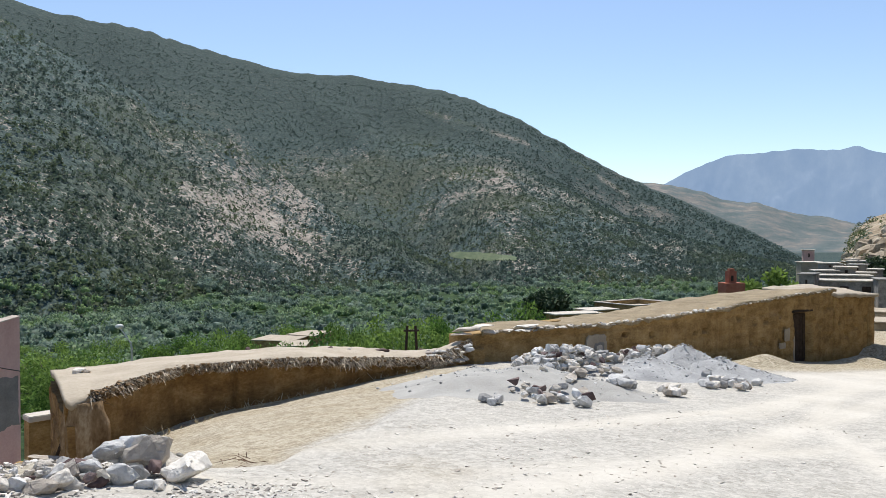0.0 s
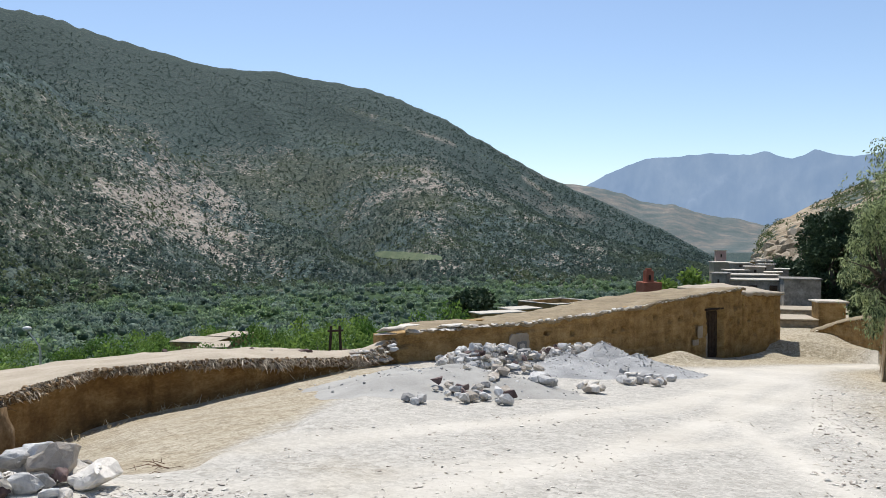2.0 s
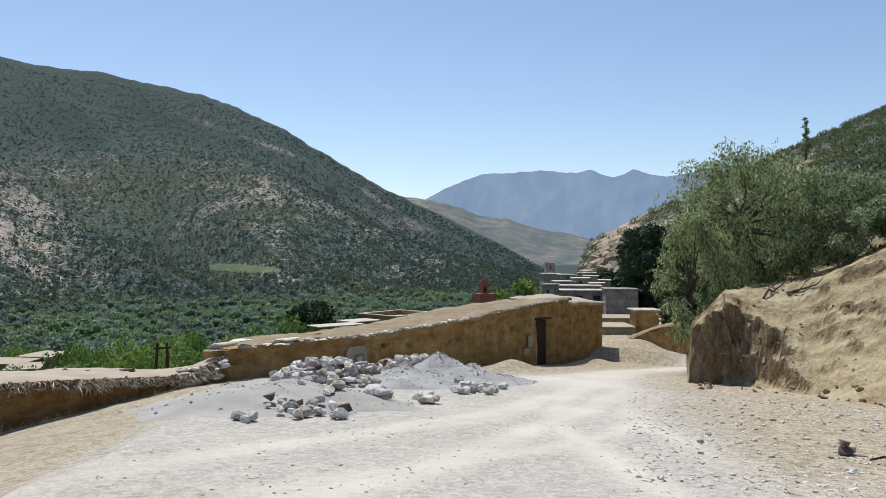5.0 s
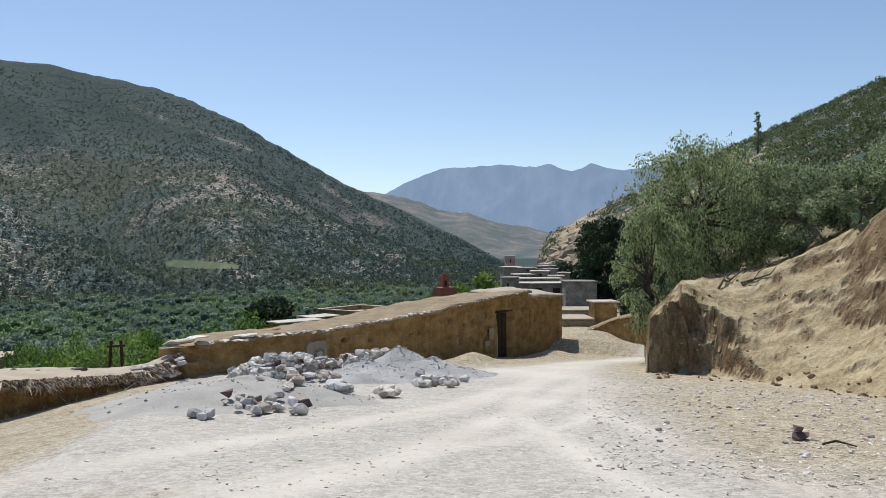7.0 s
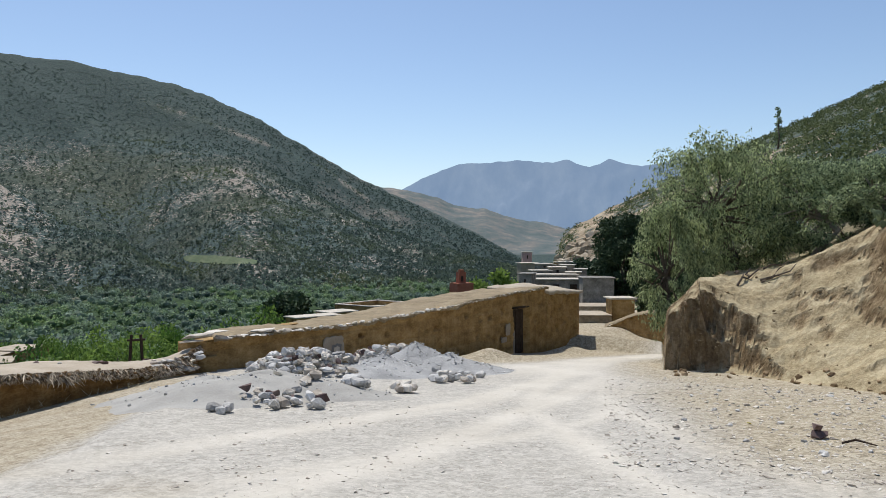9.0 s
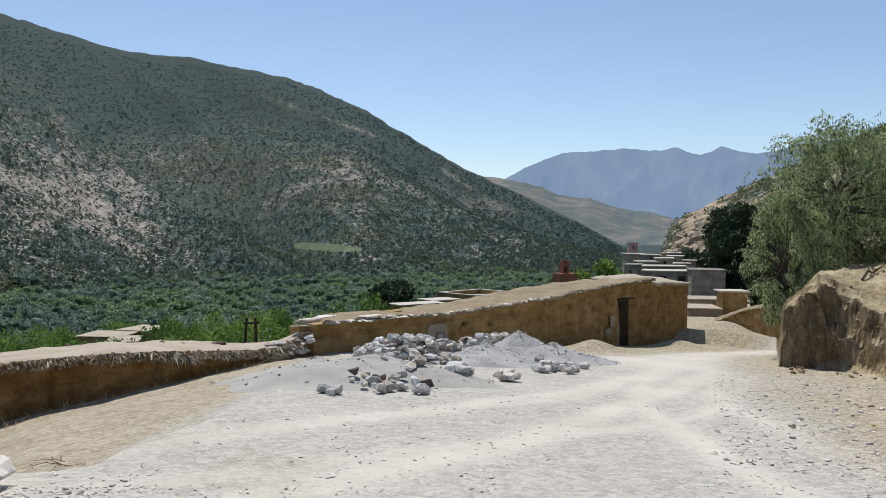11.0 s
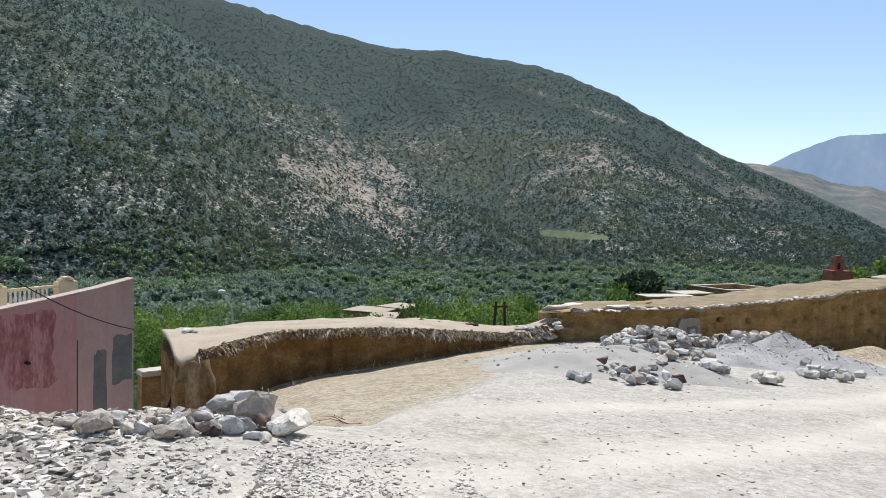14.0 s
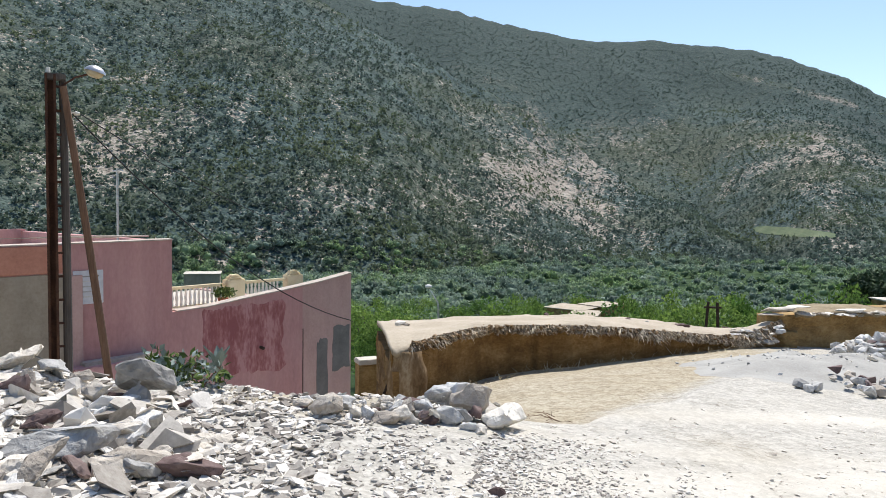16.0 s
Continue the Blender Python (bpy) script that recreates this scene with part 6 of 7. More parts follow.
piece("slab", SLABS[2], ruin, (*(a * 0.6 + b * 0.4), -2.12), (0.7, 0.6, 0.5), (5, 8, 30))
piece("slab", PALE[3], ruin, (*polar(31.5, 13.9)[:2], -2.35), 0.5, (5, 8, 70))
piece("slab", SLABS[5], ruin, (*polar(33.0, 16.6)[:2], -2.75), (1.1, 0.9, 0.6), (4, -6, 10))
tagged(part("leaning_pole", tube_bm([polar(33.1, 15.6, -3.4), polar(31.0, 15.2, -1.75)], [0.035, 0.03], 8), M_DARKWOOD), "dark pole leaning on the ruined wall", "pole")

# ---- trees ----
def tree(name, at, label, height, spread, trunk_r, leaf_material, bark, seed, leaves=9000, leaf=0.14, droop=0.0, lean=(0.0, 0.0), low=0.25, narrow=0.35, category="tree", clumps=26, squash=0.75, group="", puff=1.0):
    """A tapered trunk, limbs that fork, and a crown of small leaves in uneven clumps."""
    th = thing(name, at, label, category, group)
    g = np.random.default_rng(seed)
    top = Vector((lean[0], lean[1], height * 0.55))
    bend = Vector((g.normal(0, 0.08) * height, g.normal(0, 0.08) * height, height * 0.28))
    bm = tube_bm([(0, 0, -0.3), bend * 0.5, bend, top], [trunk_r * 1.3, trunk_r, trunk_r * 0.8, trunk_r * 0.45], 10)
    part("trunk", bm, bark, th, smooth=True)
    centres, radii = [], []
    for k in range(clumps):
        a = g.uniform(0, 6.283)
        t = g.uniform(low, 1.0)
        rad = spread * math.sqrt(max(0.05, 1 - abs(2 * (t - 0.52)) ** 2.2)) * g.uniform(0.35, 1.0)
        c = Vector((lean[0] * t + math.cos(a) * rad, lean[1] * t + math.sin(a) * rad, height * t * g.uniform(0.92, 1.04)))
        centres.append(c)
        radii.append(spread * g.uniform(0.18, 0.36) * puff)
    limbs = bmesh.new()
    for k, c in enumerate(centres):
        if k % 4 == 0:
            f = g.uniform(0.3, 0.95)
            root = bend.lerp(top, f)
            mid = root.lerp(c, 0.5) + Vector((g.normal(0, 0.12), g.normal(0, 0.12), 0.15)) * spread * 0.3
            add_bm(limbs, tube_bm([root, mid, c], [trunk_r * 0.42, trunk_r * 0.25, trunk_r * 0.08], 6))
    part("limb", limbs, bark, th, smooth=True)
    if droop > 0.5:
        n_s = leaves // 60
        hang = []
        for k in range(n_s):
            c = centres[int(g.integers(len(centres)))]
            v = Vector(g.normal(size=3)).normalized()
            p0 = c + v * spread * g.uniform(0.05, 0.34)
            ln = g.uniform(0.4, 1.1)
            side_v = Vector((v.x, v.y, 0)) * ln * 0.5
            hang += [tuple(p0 + side_v * t - Vector((0, 0, ln * t * t))) for t in np.linspace(0, 1, 9)]
        hang = np.array(hang)
        part("drooping_foliage", leaf_cloud("drooping_foliage", hang, np.full(len(hang), 0.07), leaves // 4, leaf * 0.75, seed + 5, 1.0, 0.8, 0.22), leaf_material, th)
        leaves = leaves * 3 // 4
    part("crown", leaf_cloud("crown", [tuple(c) for c in centres], radii, leaves, leaf, seed + 1, squash, droop, narrow), leaf_material, th)
    return th


def grounded(az, r, dz=-0.1):
    x, y, _ = polar(az, r)
    return (x, y, ground_at(x, y) + dz)


tree("pepper_tree", grounded(-36.2, 37.0), "leaning pepper tree with drooping feathery leaves on the bank", 6.0, 3.3, 0.20, M_PEPPER, M_BARK, 11, 30000, 0.17, 0.75, (-1.2, 0.2), 0.02, 0.32, puff=0.6, clumps=130, squash=1.0, group="trees on the bank")
tree("pepper_tree", grounded(-32.1, 33.2), "low drooping pepper tree hanging over the end of the bank", 6.0, 1.7, 0.12, M_PEPPER, M_BARK, 12, 15000, 0.16, 0.8, (-0.5, 0.0), 0.16, 0.32, puff=0.62, clumps=90, squash=1.0, group="trees on the bank")
tree("olive_tree", grounded(-40.6, 37.0), "grey-green olive tree with a pale trunk behind the bank", 4.4, 2.7, 0.16, M_OLIVE, M_PALEBARK, 13, 17000, 0.15, 0.1, (0.2, 0.2), 0.12, 0.38, puff=0.62, clumps=90, group="trees on the bank")
tree("olive_tree", grounded(-44.6, 38.0), "grey-green olive tree on the slope above the bank", 2.9, 2.5, 0.15, M_OLIVE, M_PALEBARK, 14, 16000, 0.15, 0.1, (0.0, 0.2), 0.10, 0.38, puff=0.62, clumps=90, group="trees on the bank")
tree("olive_tree", grounded(-48.8, 38.0), "grey-green olive tree on the slope above the bank", 2.8, 2.4, 0.14, M_OLIVE, M_PALEBARK, 15, 12000, 0.15, 0.1, (0.0, 0.2), 0.10, 0.38, puff=0.65, clumps=70, group="trees on the bank")
tree("olive_tree", grounded(-38.4, 43.0), "grey-green olive tree farther back on the bank", 3.4, 2.3, 0.16, M_OLIVE, M_BARK, 16, 14000, 0.16, 0.1, (0.0, 0.2), 0.10, 0.38, puff=0.65, clumps=70, group="trees on the bank")
tree("olive_tree", grounded(-43.0, 44.0), "grey-green olive tree farther back on the bank", 2.6, 2.4, 0.13, M_OLIVE, M_BARK, 17, 14000, 0.17, 0.1, (0.0, 0.2), 0.10, 0.38, puff=0.65, clumps=70, group="trees on the bank")
tree("carob_tree", grounded(-28.2, 70.0), "dark dense carob tree at the foot of the hill", 7.6, 2.7, 0.25, M_CAROB, M_BARK, 18, 26000, 0.26, 0.1, (0, 0), 0.06, 0.5, clumps=74)
tree("carob_tree", grounded(-31.4, 52.0), "dark dense carob tree at the foot of the hill", 5.0, 2.0, 0.22, M_CAROB, M_BARK, 19, 12000, 0.26, 0.1, (0, 0), 0.06, 0.5, clumps=36)
tree("carob_tree", grounded(-33.0, 58.0), "dark dense carob tree at the foot of the hill", 7.0, 2.8, 0.22, M_CAROB, M_BARK, 20, 12000, 0.26, 0.1, (0, 0), 0.06, 0.5, clumps=36)
tree("cypress", grounded(-38.8, 150.0), "thin young cypress on the hillside", 7.5, 0.7, 0.15, M_OLIVE, M_BARK, 26, 900, 0.35, 0.0, (0, 0), 0.05, 0.4)
# dark tree behind the long house, and bushes by the red house
tree("fig_tree", polar(-3.4, 78, -16.3), "dark spreading fig tree behind the long house", 12.6, 4.0, 0.4, M_CAROB, M_BARK, 21, 9000, 0.45, 0.1, (0, 0), 0.25, 0.6)
tree("walnut_tree", polar(-19.2, 80, -9.5), "bright green walnut tree below the village", 7.6, 4.2, 0.3, M_ORCHARD, M_BARK, 22, 8000, 0.45, 0.1, (0, 0), 0.15, 0.6)
tree("walnut_tree", polar(-17.6, 95, -11.5), "bright green walnut tree below the village", 7.6, 4.0, 0.3, M_ORCHARD, M_BARK, 23, 7000, 0.45, 0.1, (0, 0), 0.15, 0.6)
tree("walnut_tree", polar(-14.6, 100, -13.0), "bright green walnut tree below the village", 7.0, 4.0, 0.3, M_WOODS, M_BARK, 24, 7000, 0.45, 0.1, (0, 0), 0.15, 0.6)
tree("shrub", polar(-26.0, 85.0, ground_at(*polar(-26.0, 85.0)[:2])), "dark shrub on the rocky spur", 3.6, 2.4, 0.1, M_CAROB, M_BARK, 25, 2500, 0.35, 0.0, (0, 0), 0.1, 0.6)

# bright orchard just below the houses: each tree its own thing
g = np.random.default_rng(500)
protos = []
for k in range(5):
    protos.append(tree("orchard_tree", polar(4 + 6 * k, 70 + 7 * k, -100), "bright green fruit tree in the valley orchard", 6.0, 3.3, 0.16, M_ORCHARD, M_BARK, 600 + k, 3000, 0.27, 0.1, (0, 0), 0.10, 0.55, clumps=22, puff=1.15, group="orchard trees"))
for k, p in enumerate(protos):
    x, y, _ = polar(3 + 6.5 * k, 74 + 5 * k)
    p.matrix_basis = pose(x, y, ground_at(x, y))
for k in range(104):
    az = g.uniform(-3, 36) if k < 90 else g.uniform(-20, -3)
    r = g.uniform(46, 190) if k % 2 else g.uniform(46, 100)
    x, y, _ = polar(az, r)
    top = (1.7 - r * math.tan(radians(np.interp(az, (-20, -10, 0, 5, 20, 36), (4.6, 4.9, 5.6, 6.0, 6.6, 7.0)))))
    z = ground_at(x, y)
    h = min(9.0, max(3.0, top - z)) * g.uniform(0.5, 1.0) / 6.0
    if 12.6 < az < 18.4 and r < 126:
        h = max(1.5, min(6.0 * h, 1.7 - r * math.tan(radians(8.2)) - z)) / 6.0
    w = g.uniform(0.7, 1.2)
    c = copy_thing(protos[int(g.integers(5))], pose(x, y, z - 0.2, 0, 0, g.uniform(0, 360)))
    c.scale = (w, w, h)

# ---- scrub and woods: joined, nobody could count them ----
def clump_mesh(name, pts, sizes, seed, squash=0.8, jag=0.5):
    g = np.random.default_rng(seed)
    t = (1 + 5**0.5) / 2
    base = np.array([(-1, t, 0), (1, t, 0), (-1, -t, 0), (1, -t, 0), (0, -1, t), (0, 1, t), (0, -1, -t), (0, 1, -t), (t, 0, -1), (t, 0, 1), (-t, 0, -1), (-t, 0, 1)]) / 1.9
    tri = np.array([(0, 11, 5), (0, 5, 1), (0, 1, 7), (0, 7, 10), (0, 10, 11), (1, 5, 9), (5, 11, 4), (11, 10, 2), (10, 7, 6), (7, 1, 8), (3, 9, 4), (3, 4, 2), (3, 2, 6), (3, 6, 8), (3, 8, 9), (4, 9, 5), (2, 4, 11), (6, 2, 10), (8, 6, 7), (9, 8, 1)])
    n, m = len(pts), len(base)
    v = base[None] * (1 + jag * (g.random((n, m, 1)) - 0.5))
    a = g.uniform(0, 6.283, n)
    c, s = np.cos(a)[:, None], np.sin(a)[:, None]
    v = np.stack([v[..., 0] * c - v[..., 1] * s, v[..., 0] * s + v[..., 1] * c, v[..., 2] * squash], -1)
    v = v * (np.asarray(sizes)[:, None, None] / 2) + np.asarray(pts)[:, None]
    f = tri[None] + (np.arange(n) * m)[:, None, None]
    return np_mesh(name, v.reshape(-1, 3), f.reshape(-1, 3))


g = np.random.default_rng(71)


def slope_scrub(n, az0, az1, r_of, size0, size1, seed, dense):
    az = g.uniform(az0, az1, n)
    r = r_of(az, g.random(n))
    z, cov = land(az, r)
    keep = dense(az, r, cov)
    az, r, z = az[keep], r[keep], z[keep]
    x, y = -np.sin(np.radians(az)) * r, np.cos(np.radians(az)) * r
    s = g.uniform(size0, size1, len(az)) * (0.7 + 0.6 * g.random(len(az)) ** 2)
    return np.stack([x, y, z + 0.18 * s], -1), s


def mountain_r(az, u):
    rf = np.interp(az, FOOT_AZ, FOOT_R) - 15
    rr = rf + 15 + np.interp(az, (-27, -20, -10, 4, 20, 33, 75), (260, 420, 900, 1250, 1350, 1300, 1200))
    return rf + (rr - rf) * 0.95 * u**1.45


def in_field(az, r, cov):
    el = np.degrees(np.arctan2(land(az, r)[0] - EYE, r))
    return np.abs(el + 1.42 - 0.06 * (az - 1.4)) < 0.40 * np.sqrt(np.clip(1 - ((az - 1.4) / 2.6) ** 2, 0, 1))


pts, s = slope_scrub(86000, -22, 62, mountain_r, 1.8, 4.2, 72, lambda az, r, cov: (g.random(len(az)) < 0.92 - 0.45 * cov["bare"]) & (cov["mountain"] > 0.5) & ~in_field(az, r, cov))
dist = np.hypot(pts[:, 0], pts[:, 1])
bearing = np.degrees(np.arctan2(-pts[:, 0], pts[:, 1]))
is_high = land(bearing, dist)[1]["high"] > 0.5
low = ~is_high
tagged(part("scrub", leaf_cloud("scrub", pts[low] + np.array([0, 0, 0.12]) * s[low][:, None], s[low] * 0.40, 210000, 1.7, 73, 0.8, 0.0, 0.85), M_HAZYSCRUB), "dark green scrub dotted over the mountainside, with a bluish haze tint", "scrub", kind="stuff")
tagged(part("high_scrub", leaf_cloud("high_scrub", pts[is_high], s[is_high] * 0.45, 60000, 2.2, 76, 0.6, 0.0, 0.8), M_HAZYHIGHSCRUB), "scrub high on the mountain, tinted blue for haze", "scrub", kind="stuff")
pts, s = slope_scrub(5200, -52, -23.5, lambda az, u: 36 + 190 * u**0.8, 0.7, 2.0, 74, lambda az, r, cov: (cov["right"] > 0.8) & (g.random(len(az)) < 0.72 - 0.75 * cov["bare"]))
tagged(part("hill_scrub", leaf_cloud("hill_scrub", pts, s * 0.55, 100000, 0.30, 75, 0.8, 0.0, 0.65), M_NEARSCRUB), "green and brown scrub on the near hillside", "scrub", kind="stuff")
# valley woods
n = 3400
az = g.uniform(-22, 60, n)
rf = np.interp(az, FOOT_AZ, FOOT_R)
r = 112 + (rf + 30 - 112) * g.random(n) ** 0.75
z, cov = land(az, r)
x, y = -np.sin(np.radians(az)) * r, np.cos(np.radians(az)) * r
size = g.uniform(4.5, 9.0, n) * (0.8 + 0.6 * vnoise(x / 40, y / 40, 81))
ctr = np.stack([x, y, z + size * 0.36], -1)
me_w = clump_mesh("valley_woods", ctr, size * 0.62, 82, 0.85, 0.5)
me_w.shade_smooth()
woods = tagged(part("valley_woods", me_w, M_WOODS), "green olive and poplar woods on the valley floor", "woods", kind="stuff")
m = 5
off = g.normal(size=(n, m, 3))
off /= np.linalg.norm(off, axis=2)[:, :, None]
off[..., 2] = np.abs(off[..., 2]) * 1.1 - 0.3
blobs = (ctr[:, None] + off * (size[:, None, None] * 0.24)).reshape(-1, 3)
tagged(part("twig_foliage", leaf_cloud("twig_foliage", blobs, np.repeat(size * 0.24, m) * g.uniform(0.7, 1.3, n * m), 250000, 0.85, 83, 0.85, 0.0, 0.7), M_WOODS, woods), kind="stuff")

# ---- village ----
def flat_house(az, r, w, d, h, z, turn, wall, roof, label, parapet=0.0, doors=0, group="village houses", roofs_over=0.15):
    x, y, _ = polar(az, r)
    th = thing("flat_house", (x, y, z), label, "house", group, turn)
    part("wall", box_bm(w, d, h + 3, (0, 0, h / 2 - 1.5), 0, 0.04), wall, th)
    if parapet:
        part("roof", box_bm(w - 0.5, d - 0.5, 0.12, (0, 0, h + 0.06), 0, 0.02), roof, th)
        for sx, sy, px, py in ((w + 0.1, 0.3, 0, -d / 2 + 0.1), (w + 0.1, 0.3, 0, d / 2 - 0.1), (0.3, d - 0.5, -w / 2 + 0.1, 0), (0.3, d - 0.5, w / 2 - 0.1, 0)):
            pp = part("parapet", box_bm(sx, sy, parapet, (px, py, h + parapet / 2), 0, 0.03), wall, th)
            part("coping", box_bm(sx + 0.12, sy + 0.12, 0.08, (px, py, h + parapet + 0.05), 0, 0.02), M_ROOFPALE, pp)
    else:
        part("roof", box_bm(w + 2 * roofs_over, d + 2 * roofs_over, 0.10, (0, 0, h + 0.05), 0, 0.03), roof, th)
    for k in range(doors):
        part("window", box_bm(min(0.6, 0.13 * w), 0.12, min(0.8, 0.3 * h), (-w / 2 + (k + 0.5) * w / doors, -d / 2 - 0.02, h * 0.62), 0, 0.02), M_DARKWOOD, th)
    return th


def from_el(az, r, el):
    return EYE + r * math.tan(radians(el))


GW, RP = M_GREYWALL, M_ROOFPALE
VILLAGE = (
    (-26.4, 66, 2.6, 3.0, 2.4, -2.78, -18, GW, GW, "grey stone house with a blank wall"),
    (-23.3, 68, 4.6, 2.4, 1.6, -2.92, -14, GW, RP, "long grey stone house with a pale flat roof"),
    (-21.35, 66, 1.1, 2.6, 1.6, -2.52, -30, GW, GW, "dark grey stone house end"),
    (-23.3, 73, 4.3, 2.4, 1.0, -2.58, -16, GW, RP, "long grey stone house with a pale flat roof"),
    (-23.55, 77, 1.7, 1.8, 0.9, -2.02, -20, M_RENDER, RP, "brown rendered village house with a pale flat roof"),
    (-22.3, 76, 1.9, 2.0, 0.7, -2.28, -10, GW, RP, "low stone village house with a pale flat roof"),
    (-24.75, 75, 1.4, 1.6, 0.7, -2.38, -24, M_RENDER, RP, "low rendered village house with a pale flat roof"),
    (-22.55, 81, 1.7, 1.8, 0.6, -1.78, -16, GW, RP, "low stone village house with a pale flat roof"),
    (-24.3, 83, 1.5, 1.6, 0.9, -1.85, -30, M_RENDER, RP, "weathered village house with a pale flat roof"),
    (-21.35, 84, 1.9, 2.2, 0.8, -1.72, -8, M_RENDER, RP, "pale rendered village house with a flat roof"),
    (-25.3, 80, 1.2, 1.6, 0.8, -2.15, -26, GW, RP, "low stone village house with a pale flat roof"),
    (-21.3, 92, 1.1, 1.1, 1.4, -0.9, -12, M_PALEPINK, RP, "small pinkish tower house at the top of the village"),
)
for k, (az, r, w, d, h, el, tn, wl, rf_m, lab) in enumerate(VILLAGE):
    flat_house(az, r, w, d, h, from_el(az, r, el) - h, tn, wl, rf_m, lab, doors=(0, 3, 1, 2, 1, 1, 0, 1, 1, 0, 1, 1)[k], roofs_over=0.12)
for k in range(9):
    ga = random.Random(900 + k)
    az, r = -21.2 - 3.9 * ga.random(), 86 + 12 * ga.random()
    w, tall = 0.7 + 0.8 * ga.random(), 0.6 + 0.5 * ga.random()
    flat_house(az, r, w, 1.2 + ga.random(), tall, from_el(az, r, -1.95 + 0.45 * ga.random()) - tall, -40 + 50 * ga.random(), (GW, M_RENDER, M_MUD)[k % 3], RP, "small weathered village house with a pale flat roof", doors=k % 2, roofs_over=0.08)
flat_house(-28.15, 50, 1.45, 1.5, 1.6, from_el(-28.2, 50, -4.28) - 1.6, -12, M_MUD, RP, "small earth hut with a flat roof beside the lane")
# low earth wall at the far side of the lane
lane_wall = thing("lane_wall", (0, 0, 0), "low sloping earth wall along the lane", "wall")
a, b = np.array(polar(-27.0, 45.5)[:2]), np.array(polar(-31.4, 40.0)[:2])
part("wall", wall_slab(a, b, lambda s: float(np.interp(s, (0, 3.2, 6.4), (-3.45, -2.45, -1.95))), lambda s: -5.0, 0.8, seed=131), M_MUD, lane_wall)
cap = np.linspace(0, 1, 30)
cap_z = np.interp(cap, (0, 0.5, 1), (-3.36, -2.38, -1.87))
part("coping", roof_sheet([(*(a + (b - a) * t * 0.995 + np.array((-0.1, -0.2))), z) for t, z in zip(cap, cap_z)], [(*(a + (b - a) * t * 0.995 + np.array((0.5, 0.65))), z + 0.04) for t, z in zip(cap, cap_z)], 0.03, 133), M_DRYROOF, lane_wall, "pale mud capping", smooth=True)
ROCKS = hull_set("rock", 9, M_ROCK, 8, 20, (1, 0.9, 0.8))
outcrops = tagged(new("rock_outcrop"), "tan rocky outcrop on the hill behind the village", "rocks", kind="stuff")
gr = np.random.default_rng(77)
for k in range(130):
    az, r = gr.uniform(-27.4, -22.6), gr.uniform(96, 150)
    x, y, _ = polar(az, r)
    z = ground_at(x, y)
    sz = gr.uniform(1.2, 4.0)
    if -3.0 < math.degrees(math.atan2(z - EYE, r)) < 0.4:
        piece("rock", ROCKS[int(gr.integers(8))], outcrops, (x, y, z), (sz, sz, sz * gr.uniform(0.6, 1.1)), (gr.normal(0, 15), gr.normal(0, 15), gr.uniform(0, 360)))
# terraces of pale ground by the lane's end
for az, r, w, el in ((-26.0, 50, 2.1, -5.4), (-26.2, 57, 2.6, -4.78)):
    x, y, _ = polar(az, r)
    tr = thing("terrace", (x, y, from_el(az, r, el)), "low stone terrace with a pale earth top", "terrace", "terraces by the lane", -14)
    part("wall", box_bm(w, 3.0, 1.6, (0, 0, -0.85), 0, 0.05), M_ROCK, tr)
    part("top", box_bm(w + 0.06, 3.06, 0.07, (0, 0, 0.0), 0, 0.03), M_MUDROOF, tr)
# red turret house
x, y, _ = polar(-16.4, 72)
red = thing("red_house", (x, y, from_el(-16.4, 72, -3.2) - 4), "red plastered house top with a small turret", "house", "", 12)
part("wall", box_bm(1.75, 1.6, 6.0, (0, 0, 1.0), 0, 0.03), M_BRICKRED, red)
tur = part("turret", box_bm(0.72, 0.72, 1.1, (-0.05, 0, 4.5), 0, 0.03), M_BRICKRED, red)
part("turret_cap", box_bm(0.5, 0.5, 0.22, (-0.05, 0, 5.15), 0, 0.06), M_BRICKRED, tur)
part("opening", box_bm(0.22, 0.08, 0.5, (-0.12, -0.37, 4.4), 0, 0.01), M_DARKWOOD, tur)
# houses seen over the long roof, and one among the trees
flat_house(-9.9, 82, 6.6, 5.5, 3.0, from_el(-9.5, 82, -4.85) - 3.4, 38, M_MUD, M_MUDROOF, "flat-roofed house with a low parapet and pale coping", 0.55, group="houses below the lane")
flat_house(-7.0, 74, 3.2, 2.4, 3.0, from_el(-7.0, 74, -5.3) - 3.0, 30, M_MUD, RP, "small house with a pale flat roof", group="houses below the lane")
flat_house(-5.3, 70, 4.6, 2.0, 3.0, from_el(-5.3, 70, -5.62) - 3.0, 25, M_MUD, RP, "small house with a pale flat roof", group="houses below the lane")
for az, r, w, el, tn in ((16.6, 118, 6.5, -7.25, -10), (14.3, 122, 5.0, -6.95, -22), (15.6, 112, 4.0, -7.65, 8)):
    flat_house(az, r, w, 6, 2.6, from_el(az, r, el) - 2.8, tn, M_MUD, M_MUDROOF, "low house with a pale flat roof among the trees", group="houses in the orchard")
flat_house(44.0, 118, 5.0, 4, 4.0, from_el(44, 118, -5.0) - 4.0, 40, M_RENDER, RP, "grey rendered gable wall beyond the terrace", group="houses in the orchard")

# street lamp below the houses
lp = thing("street_lamp", polar(27.6, 46, -9.0), "metal street lamp rising from the trees", "street lamp")
hz = from_el(27.9, 46, -6.05) + 9.0
part("post", tube_bm([(0.6, 0.3, 0), (0.55, 0.28, hz - 1.3), (0.5, 0.25, hz - 0.9)], [0.07, 0.06, 0.05], 10), M_METAL, lp)
